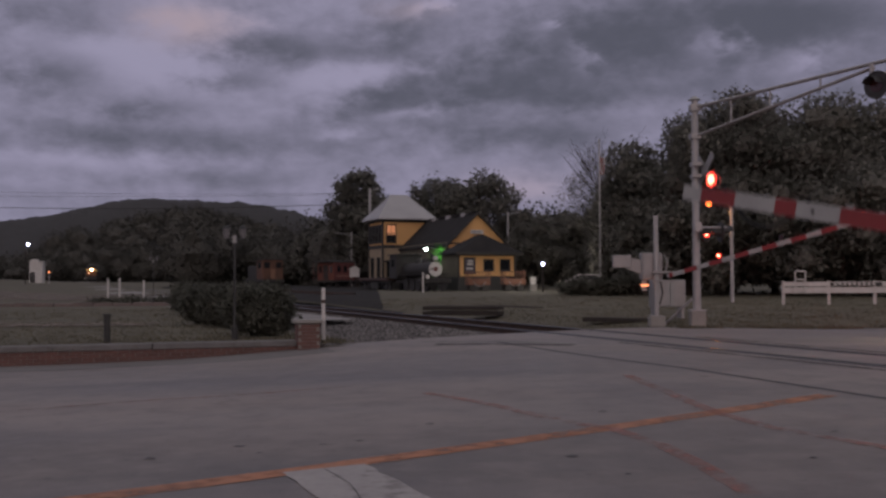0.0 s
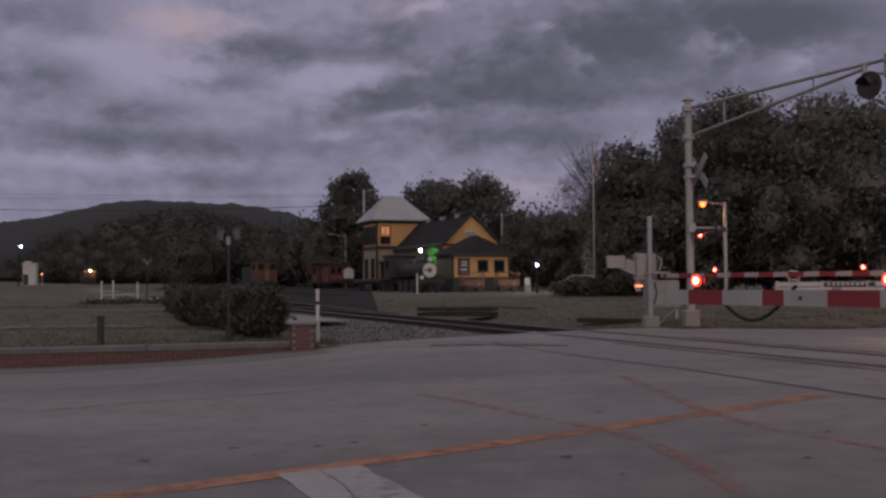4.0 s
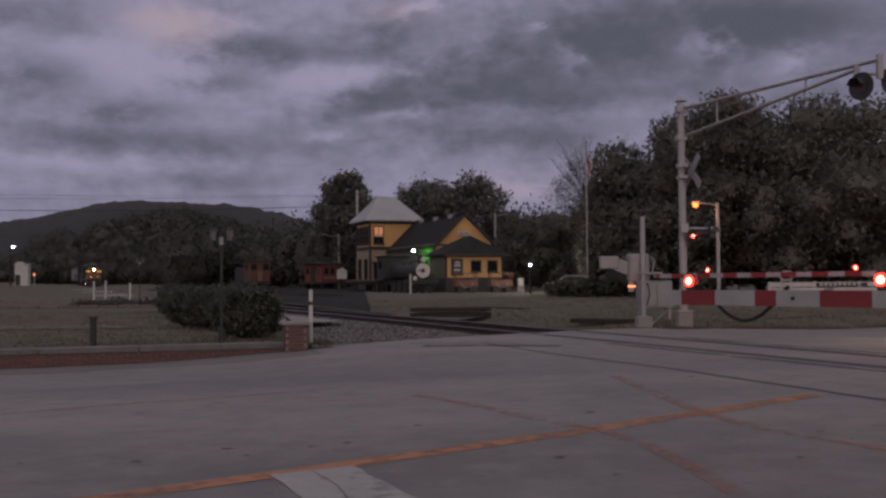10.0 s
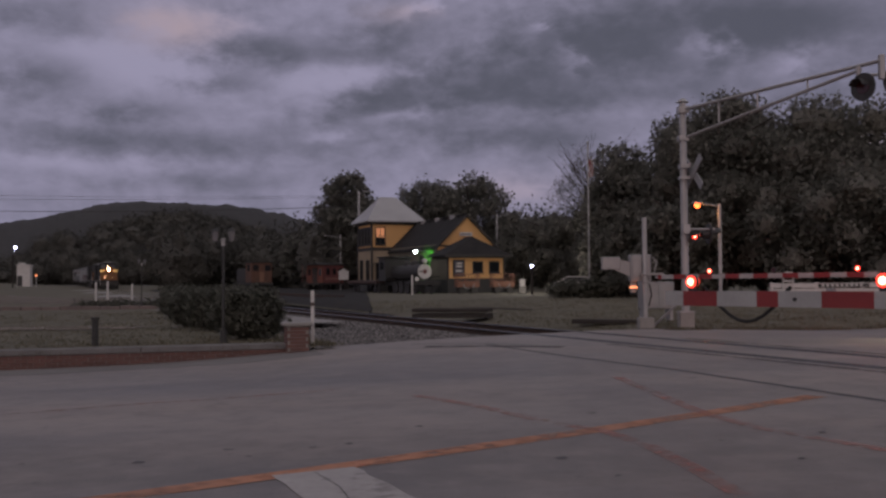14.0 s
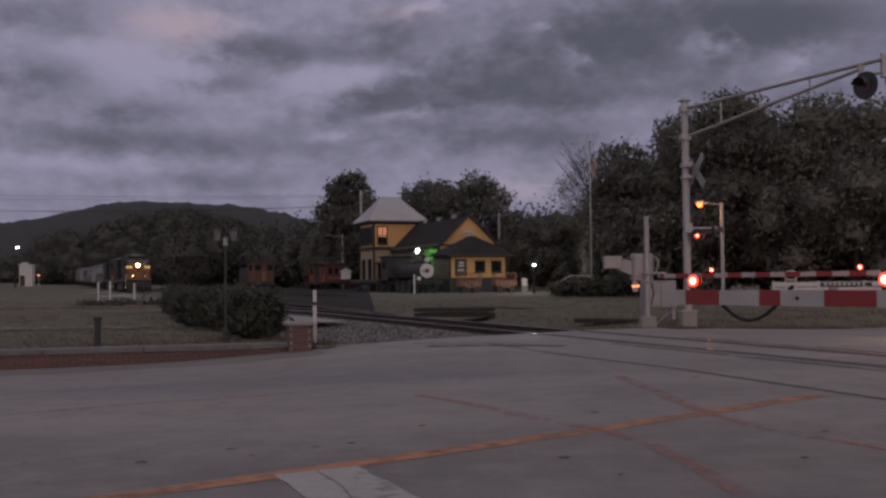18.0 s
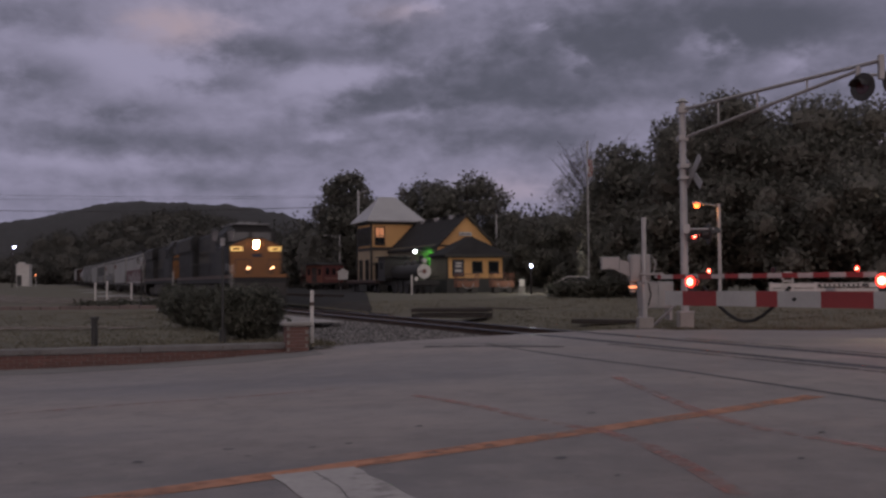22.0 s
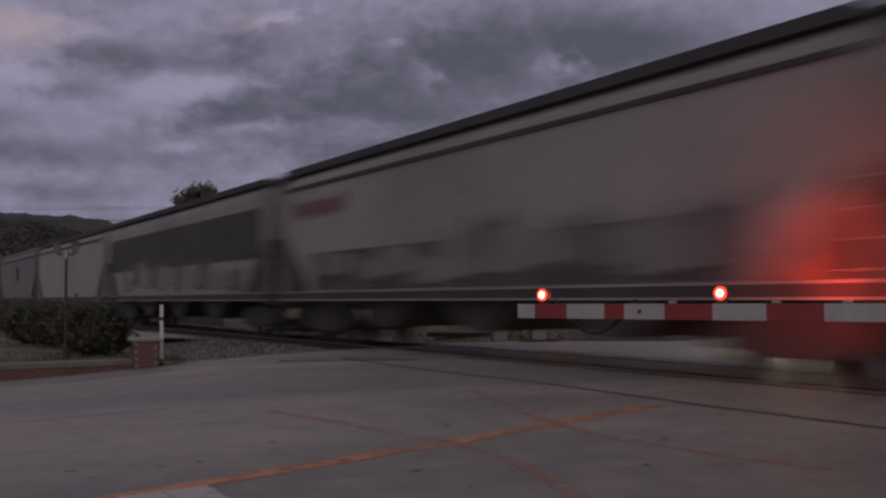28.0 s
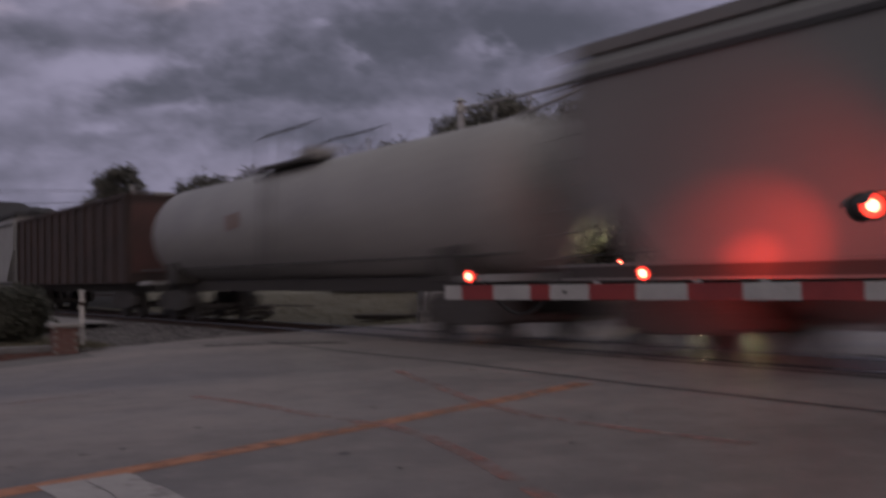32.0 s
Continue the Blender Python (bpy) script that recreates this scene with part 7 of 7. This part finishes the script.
    part("exhaust_stack", boxes((-12.6, -11.4, -0.3, 0.3, 4.5, 4.66), bevel=0.03), UNDER, t)
    part("hood_lettering", boxes((-14.5, -9.0, -0.985, -0.97, 2.7, 3.5)), mat("dull_yellow_letters", (0.07, 0.06, 0.045), (0.03, 0.028, 0.024), 1, 8), t, "large worn yellow lettering shape")
    # handrails
    for y in (-1.45, 1.45):
        bm = bmesh.new()
        tube(bm, (-4.8, y, 2.6), (T + 0.3, y, 2.6), 0.02, seg=6)
        for i in range(9):
            x = -5.0 - i * 2.05
            tube(bm, (x, y, 1.6), (x, y, 2.6), 0.018, seg=6)
        part("handrail", bm, UNDER, t)
    bm = bmesh.new()
    for y in (-1.35, -0.5, 0.5, 1.35):
        tube(bm, (1.15, y, 1.7), (1.15, y, 2.6), 0.02, seg=6)
        part("stanchion", bm, UNDER, t)
        bm = bmesh.new()
    tube(bm, (1.15, -1.35, 2.6), (1.15, -0.5, 2.6), 0.02, seg=6)
    part("front_handrail", bm, UNDER, t)
    part("front_handrail", tubes(((1.15, 0.5, 2.6), (1.15, 1.35, 2.6), 0.02), seg=6), UNDER, t)
    # pilot, plow, steps, tank, trucks
    bm = bmesh.new()
    prism(bm, [(-1.5, 0.55), (1.5, 0.55), (1.5, 1.3), (-1.5, 1.3)], -1.25, -1.0, m=Matrix(((0, -1, 0, 0), (1, 0, 0, 0), (0, 0, 1, 0), (0, 0, 0, 1))))
    part("pilot", bm, UNDER, t)
    part("rear_pilot", boxes((T - 0.02, T + 0.2, -1.5, 1.5, 0.22, 1.3), bevel=0.02), UNDER, t)
    for y in (-1.4, 1.4):
        part("rear_step_well", boxes((T + 0.2, T + 0.85, y - 0.12, y + 0.12, 0.4, 1.4), bevel=0.02), UNDER, t)
    bm = bmesh.new()
    v = [bm.verts.new(p) for p in ((1.25, -1.5, 0.12), (1.6, 0, 0.12), (1.25, 1.5, 0.12), (1.2, -1.5, 0.75), (1.35, 0, 0.75), (1.2, 1.5, 0.75))]
    bm.faces.new((v[0], v[1], v[4], v[3]))
    bm.faces.new((v[1], v[2], v[5], v[4]))
    bmesh.ops.solidify(bm, geom=bm.faces[:], thickness=0.04)
    part("snow_plow", bm, PLOW, t, "grey V shaped snow plow")
    for y in (-1.4, 1.4):
        part("step_well", boxes((0.55, 1.2, y - 0.12, y + 0.12, 0.5, 1.5), bevel=0.02), UNDER, t)
    for x in (0.6, 1.2):
        part("grab_iron", tubes(((x, -1.53, 0.7), (x, -1.53, 2.3), 0.02), seg=6), WHITE, t)
    for x in (0.35, T + 0.4) if lit else (0.35,):
        part("step_light", boxes((x - 0.04, x + 0.04, -1.545, -1.525, 0.64, 0.69)), STEP_LAMP, t, "small lit step lamp")
        part("step_light_housing", boxes((x - 0.08, x + 0.08, -1.525, -1.4, 0.58, 0.74)), UNDER, t)
    coupler(t, 1.25, 1)
    coupler(t, T, -1)
    part("fuel_tank", boxes((-14.2, -7.6, -1.4, 1.4, 0.3, 1.25), bevel=0.12), UNDER, t)
    part("air_reservoir", tubes(((-7.3, -1.2, 1.05), (-5.5, -1.2, 1.05), 0.18)), UNDER, t)
    truck(t, -3.6, 3, 1.95)
    truck(t, T + 4.0, 3, 1.95)
    # lamps
    if lit:
        for dz in (3.35, 3.6):
            part("headlight", tubes(((0.085, 0, dz), (0.1, 0, dz), 0.095), seg=20), HEAD_LAMP, t, "lit double headlight")
        part("headlight_rim", boxes((0.0, 0.084, -0.15, 0.15, 3.22, 3.73), bevel=0.02), UNDER, t)
    else:
        part("headlight", boxes((0.0, 0.06, -0.2, 0.2, 3.18, 3.78), bevel=0.02), UNDER, t, "unlit headlight")
    for y in (-1.1, 1.1):
        nb = part("number_board", boxes((0.0, 0.07, y - 0.33, y + 0.33, 3.1, 3.34)), BOARD_GLOW if lit else UNDER, t, "lit number board")
        if lit:
            part("number", boxes((0.07, 0.076, y - 0.2, y + 0.2, 3.16, 3.28)), mat("number_bars", (0.25, 0.14, 0.03)), nb, "dark bars of a number")
    for y in (-0.68, 0.68):
        part("ditch_housing", tubes(((1.12, y, 2.12), (1.29, y, 2.12), 0.08), seg=14), UNDER, t)
        part("ditch_light", tubes(((1.29, y, 2.12), (1.3, y, 2.12), 0.05), seg=14), DITCH_LAMP if lit else UNDER, t, "ditch light")
        part("ditch_bracket", boxes((1.1, 1.18, y - 0.05, y + 0.05, 1.6, 2.1)), UNDER, t)
    part("nose_logo", boxes((0.036, 0.046, -0.35, 0.35, 2.75, 2.95)), mat("dark_logo", (0.04, 0.045, 0.07)), t, "small dark emblem shape")
    part("cab_number", boxes((-0.9, -0.2, -1.525, -1.51, 2.0, 2.4)), mat("pale_cab_panel", (0.2, 0.2, 0.205)) if lit else BLUE, t, "pale panel below the cab")
    return t


CAB_GLASS = mat("cab_glass", (0.1, 0.1, 0.105), (0.07, 0.07, 0.075), 1, 10, 0.12, 0, 0)
GREY_ROOF = mat("grey_roof_paint", (0.3, 0.3, 0.305), (0.2, 0.2, 0.205), 1, 14, 0.6)


def hopper(L, label, body, roof=None, panel=None, fascia=None, logo=None, logo_at=(0.8, 0.95), grime=False, disc=False):
    """A covered hopper car; x = 0 is its leading end, it reaches back to -L."""
    t = thing("hopper_car", None, label, "freight car", "cars of the freight train")
    a, b = 0.55, L - 0.55
    bm = bmesh.new()
    P = [(-a - 0.3, 4.05), (-a - 0.3, 2.85), (-a - 0.7, 2.55), (-a - 1.95, 1.32), (-b + 1.95, 1.32), (-b + 0.7, 2.55), (-b + 0.3, 2.85), (-b + 0.3, 4.05)]
    prism(bm, P, -1.52, 1.52)
    part("hopper_body", bm, body, t)
    # rounded shoulder above the side, and the roof
    bm = bmesh.new()
    sec = [(-1.52, 4.05), (1.52, 4.05), (1.5, 4.22), (1.3, 4.42), (-1.3, 4.42), (-1.5, 4.22)]
    prism(bm, sec, a + 0.35, b - 0.35, m=Matrix(((0, -1, 0, 0), (1, 0, 0, 0), (0, 0, 1, 0), (0, 0, 0, 1))))
    part("shoulder", bm, body, t)
    bm = bmesh.new()
    k = 1.38 if roof else 1.5
    sec = [(-k, 4.42), (k, 4.42), (k, 4.6), (0.5, 4.64), (-0.5, 4.64), (-k, 4.6)]
    prism(bm, sec, a + 0.2, b - 0.2, m=Matrix(((0, -1, 0, 0), (1, 0, 0, 0), (0, 0, 1, 0), (0, 0, 0, 1))))
    part("roof", bm, roof or CAR_ROOF, t, "dark car roof")
    e = 0.6
    for sgn in (-1, 1):
        part("running_board", boxes((-b + 0.1, -a - 0.1, sgn * e - 0.2, sgn * e + 0.2, 4.645, 4.685)), roof or CAR_ROOF, t)
    for i in range(4):
        x = -a - 2.2 - i * (L - 5.4) / 3
        part("hatch", boxes((x - 1.0, x + 1.0, -0.3, 0.3, 4.63, 4.73), bevel=0.02), CAR_ROOF, t)
    for y in (-1.545, 1.545):
        if fascia:
            part("fascia", boxes((-b + 0.35, -a - 0.35, y - 0.02, y + 0.02, 4.0, 4.09)), fascia, t, "dark seam below the roof")
        if panel:
            part("side_panel", boxes((-b + 0.6, -a - 0.6, y - 0.008, y + 0.008, panel[0], panel[1])), panel[2], t, "broad contrasting side panel")
        part("side_sill", boxes((-b, -a, y - 0.05, y + 0.05, 1.1, 1.34), bevel=0.01), SILL_GRIME, t, "grimy side sill")
        for z in (1.1, 1.3):
            part("sill_edge", boxes((-b, -a, y - 0.062, y + 0.062, z, z + 0.035)), body, t, "paler edge of the side sill")
        if logo and disc:
            part("emblem", tubes(((-L * 0.46, y - 0.014, 3.0), (-L * 0.46, y + 0.014, 3.0), 0.52), seg=24), logo, t, "dark round emblem shape")
        elif logo:
            w = L * (logo_at[1] - logo_at[0]) / 7
            for k in range(7):
                x = -L * logo_at[1] + w * k
                part("car_lettering", boxes((x + 0.08, x + w - 0.08, y - 0.012, y + 0.012, 3.3 - 0.12 * (k % 2), 3.62 + 0.1 * (k % 3 == 0))), logo, t, "worn red block letter")
    if grime:
        rng = random.Random(int(L * 100))
        for i in range(15):
            x = -2.9 - (i + 0.3 + 0.4 * rng.random()) * (L - 6) / 15
            w = 0.35 + 0.5 * rng.random()
            z = 1.42 + rng.random() * 0.35
            bm = bmesh.new()
            h = 0.5 + 0.7 * rng.random()
            prism(bm, [(x - w, z), (x - w * 0.2, z - 0.06), (x + w, z + 0.08), (x + w * 0.8, z + h), (x + w * 0.1, z + h * 0.7), (x - w * 0.9, z + h * 0.9)], -1.556 - 0.001 * (i % 3), -1.515)
            part("graffiti", bm, (GRAFFITI_WHITE if panel and panel[2] is MAROON else (GRAFFITI, GRAFFITI_PALE, GRAFFITI_PALE)[i % 3]), t, "smudged graffiti shape")
    if grime and not panel:
        part("grime_band", boxes((-b + 2.2, -a - 2.2, -1.536, -1.52, 1.36, 2.3)), GRIME, t, "dark smeared grime along the lower side")
    # open ends: slope sheets, posts, ladders, platforms
    for e, sgn in ((-a, 1), (-b, -1)):
        for y in (-1.42, 1.42):
            part("end_post", tubes(((e - sgn * 0.05, y, 1.2), (e - sgn * 0.35, y, 3.9), 0.05), seg=8), body, t)
        bm = bmesh.new()
        for k in range(8):
            z = 1.45 + k * 0.36
            tube(bm, (e - sgn * 0.03, -1.5, z), (e - sgn * 0.5, -1.5, z), 0.018, seg=6)
        tube(bm, (e - sgn * 0.5, -1.5, 1.2), (e - sgn * 0.5, -1.5, 4.3), 0.02, seg=6)
        tube(bm, (e - sgn * 0.03, -1.5, 1.2), (e - sgn * 0.03, -1.5, 4.3), 0.02, seg=6)
        part("ladder", bm, body, t)
        part("end_sill", boxes((min(e, e - sgn * 0.3), max(e, e - sgn * 0.3), -1.5, 1.5, 0.98, 1.3), bevel=0.02), UNDER, t)
        coupler(t, e, sgn)
    part("centre_sill", boxes((-b, -a, -0.35, 0.35, 0.85, 1.2)), UNDER, t)
    for i in range(3):
        x = -L * (0.3 + 0.2 * i)
        bm = bmesh.new()
        prism(bm, [(x - 1.7, 1.32), (x + 1.7, 1.32), (x + 0.4, 0.5), (x - 0.4, 0.5)], -1.2, 1.2)
        part("outlet_bay", bm, UNDER, t)
    truck(t, -2.5, 2, 1.75)
    truck(t, -L + 2.5, 2, 1.75)
    return t


GRAFFITI = mat("graffiti_smudge", (0.12, 0.118, 0.12), (0.06, 0.06, 0.062), 1.5, 12, 0.7)
GRAFFITI_WHITE = mat("white_graffiti_smudge", (0.27, 0.26, 0.26), (0.09, 0.05, 0.052), 2.5, 12, 0.7)
GRIME = worn_paint("dark_grime", (0.06, 0.058, 0.057), (0.1, 0.097, 0.095), 0.85)
GRAFFITI_PALE = mat("pale_graffiti_smudge", (0.2, 0.2, 0.2), (0.12, 0.12, 0.122), 1.5, 12, 0.7)


def tank_car(L):
    t = thing("tank_car", None, "white cylindrical tank car with a railed dome on top", "freight car", "cars of the freight train")
    r, zc = 1.45, 2.62
    bm = bmesh.new()
    ring = 32
    prof = [(-0.75, 0.0), (-0.8, 0.55), (-1.0, 1.0), (-1.3, 1.3), (-1.7, r), (-L + 1.7, r), (-L + 1.3, 1.3), (-L + 1.0, 1.0), (-L + 0.8, 0.55), (-L + 0.75, 0.0)]
    rows = []
    for x, q in prof:
        rows.append([bm.verts.new((x, math.cos(6.28319 * i / ring) * max(q, 0.01), zc + math.sin(6.28319 * i / ring) * max(q, 0.01))) for i in range(ring)])
    for A, B in zip(rows, rows[1:]):
        for i in range(ring):
            bm.faces.new((A[i], A[(i + 1) % ring], B[(i + 1) % ring], B[i]))
    bmesh.ops.recalc_face_normals(bm, faces=bm.faces[:])
    part("tank_shell", bm, TANK_WHITE, t, smooth=True)
    c = -L / 2
    part("dome", tubes(((c, 0, zc + r - 0.1), (c, 0, zc + r + 0.35), 0.5), seg=20), TANK_WHITE, t)
    bm = bmesh.new()
    for x in (c - 1.5, c, c + 1.5):
        for y in (-0.9, 0.9):
            tube(bm, (x, y, zc + 1.1), (x, y, zc + r + 0.75), 0.025, seg=6)
    for y in (-0.9, 0.9):
        tube(bm, (c - 1.5, y, zc + r + 0.75), (c + 1.5, y, zc + r + 0.75), 0.025, seg=6)
    part("dome_rail", bm, UNDER, t)
    part("dome_platform", boxes((c - 1.6, c + 1.6, -1.0, -0.5, zc + r - 0.1, zc + r - 0.02), (c - 1.6, c + 1.6, 0.5, 1.0, zc + r - 0.1, zc + r - 0.02)), UNDER, t)
    part("ladder", tubes(((c - 0.25, -1.5, 1.1), (c - 0.25, -1.4, zc + 1.2), 0.02), ((c + 0.25, -1.5, 1.1), (c + 0.25, -1.4, zc + 1.2), 0.02), seg=6), UNDER, t)
    part("placard", boxes((c - 2.2, c - 1.8, -1.49, -1.46, 2.5, 2.9)), mat("dull_placard", (0.2, 0.09, 0.06)), t, "small dull placard")
    part("underframe", boxes((-L + 0.5, -0.5, -0.5, 0.5, 0.9, 1.2)), UNDER, t)
    part("end_platform", boxes((-1.7, -0.5, -1.5, 1.5, 1.1, 1.22)), TANK_WHITE, t)
    part("end_platform", boxes((-L + 0.5, -L + 1.7, -1.5, 1.5, 1.1, 1.22)), TANK_WHITE, t)
    for y in (-1.48, 1.48):
        part("side_rail", tubes(((-0.6, y, 1.55), (-L + 0.6, y, 1.55), 0.025), seg=6), UNDER, t)
    for x in (-2.6, -L + 2.6):
        part("saddle", boxes((x - 0.4, x + 0.4, -1.2, 1.2, 1.1, 1.75), bevel=0.03), UNDER, t)
    coupler(t, -0.5, 1)
    coupler(t, -L + 0.5, -1)
    truck(t, -2.5, 2, 1.75)
    truck(t, -L + 2.5, 2, 1.75)
    return t


def gondola(L, label, h=4.1):
    t = thing("rusty_box_car", None, label, "freight car", "cars of the freight train")
    part("car_body", boxes((-L + 0.6, -0.6, -1.48, 1.48, 1.15, h), bevel=0.03), BOX_RUST, t)
    for i in range(14):
        x = -0.9 - i * (L - 1.8) / 13
        part("side_rib", boxes((x - 0.08, x + 0.08, -1.56, -1.48, 1.15, h - 0.05)), BOX_RUST, t)
    part("top_rail", boxes((-L + 0.55, -0.55, -1.56, 1.56, h - 0.12, h + 0.03), bevel=0.02), BOX_RUST, t)
    part("end_panel", boxes((-0.6, -0.57, -1.4, 1.4, 1.5, h - 0.3)), mat("faded_red_end", (0.1, 0.045, 0.04), (0.06, 0.035, 0.03), 1, 12), t, "faded red end panel")
    part("underframe", boxes((-L + 0.5, -0.5, -0.6, 0.6, 0.85, 1.15)), UNDER, t)
    coupler(t, -0.5, 1)
    coupler(t, -L + 0.5, -1)
    truck(t, -2.5, 2, 1.75)
    truck(t, -L + 2.5, 2, 1.75)
    return t


TRAIN = []


def add(q, ob):
    TRAIN.append((q, ob))


add(0.0, locomotive("leading freight locomotive with lit yellow nose and dark blue hood", True))
add(25.6, locomotive("second freight locomotive with unlit yellow nose, dark blue hood", False))
add(48.6, hopper(21.4, "pale grey covered hopper car with a maroon lower side", HOPPER_PALE, panel=(1.5, 2.75, MAROON), fascia=UNDER, grime=True))
add(70.0, hopper(20.6, "pale grey covered hopper car with red lettering", HOPPER_PALE, fascia=PANEL_DARK, logo=LOGO_RED, logo_at=(0.77, 0.91)))
add(90.6, hopper(20.0, "grimy pale covered hopper car with smudged graffiti", HOPPER_DIRTY, fascia=CAR_ROOF, logo=LOGO_RED, logo_at=(0.76, 0.93), grime=True))
add(110.6, hopper(21.8, "pale covered hopper car with a broad dark upper panel", HOPPER_DIRTY, panel=(2.35, 3.78, PANEL_DARK), grime=True))
add(132.4, hopper(21.1, "plain pale grey covered hopper car", HOPPER_PALE, fascia=CAR_ROOF))
add(153.5, hopper(19.6, "mid grey covered hopper car with a dark emblem", HOPPER_GREY, roof=HOPPER_GREY, fascia=CAR_ROOF, logo=PANEL_DARK, disc=True))
add(173.1, hopper(19.6, "mid grey covered hopper car with a dark emblem", HOPPER_GREY, roof=HOPPER_GREY, fascia=CAR_ROOF, logo=PANEL_DARK, disc=True))
add(192.7, tank_car(20.0))
add(212.7, gondola(18.0, "dark rusty ribbed box car with a faded red end"))
add(230.1, hopper(20.0, "pale grey covered hopper car far back in the train", HOPPER_PALE, fascia=CAR_ROOF))

RUN = [(0, -322), (3, -295), (6, -268), (9, -240.5), (11, -220.5), (13, -200), (14.5, -182.5), (16.5, -158.5), (18, -137), (19, -120.5), (20, -103),
       (21, -83.6), (22, -61.6), (22.5, -50.2), (23, -38.5), (23.4, -29.1), (23.8, -19.6), (24.5, -3.2), (25.5, 20.4), (26.5, 44), (27.5, 67.6),
       (28.7, 96.2), (29.6, 117.9), (30.5, 139.6), (31.4, 161.3), (32, 175.8)]
NEAR_DROP = [(0, 11.0), (0.5, 5.3), (1.0, 2.4), (1.5, 0.5), (2.0, 0.3), (2.5, 0.05), (3.0, 0), (32, 0)]
FAR_DROP = [(0, 12), (0.3, 8.8), (0.6, 6.2), (1.0, 4.9), (1.6, 3.0), (2.2, 1.0), (3.0, 0.1), (4.0, 0), (32, 0)]


def motions():
    for q, ob in TRAIN:
        walk(ob, [(t, Matrix.Translation(on_track(s - q)) @ pose(0, 0, 0, 0, 0, TRACK_YAW)) for t, s in RUN])
    walk(NEAR_ARM, [(t, NEAR_REST @ pose(0, 0, 0, 0, -a)) for t, a in NEAR_DROP])
    walk(FAR_ARM, [(t, FAR_REST @ pose(0, 0, 0, 0, -a)) for t, a in FAR_DROP])


motions()
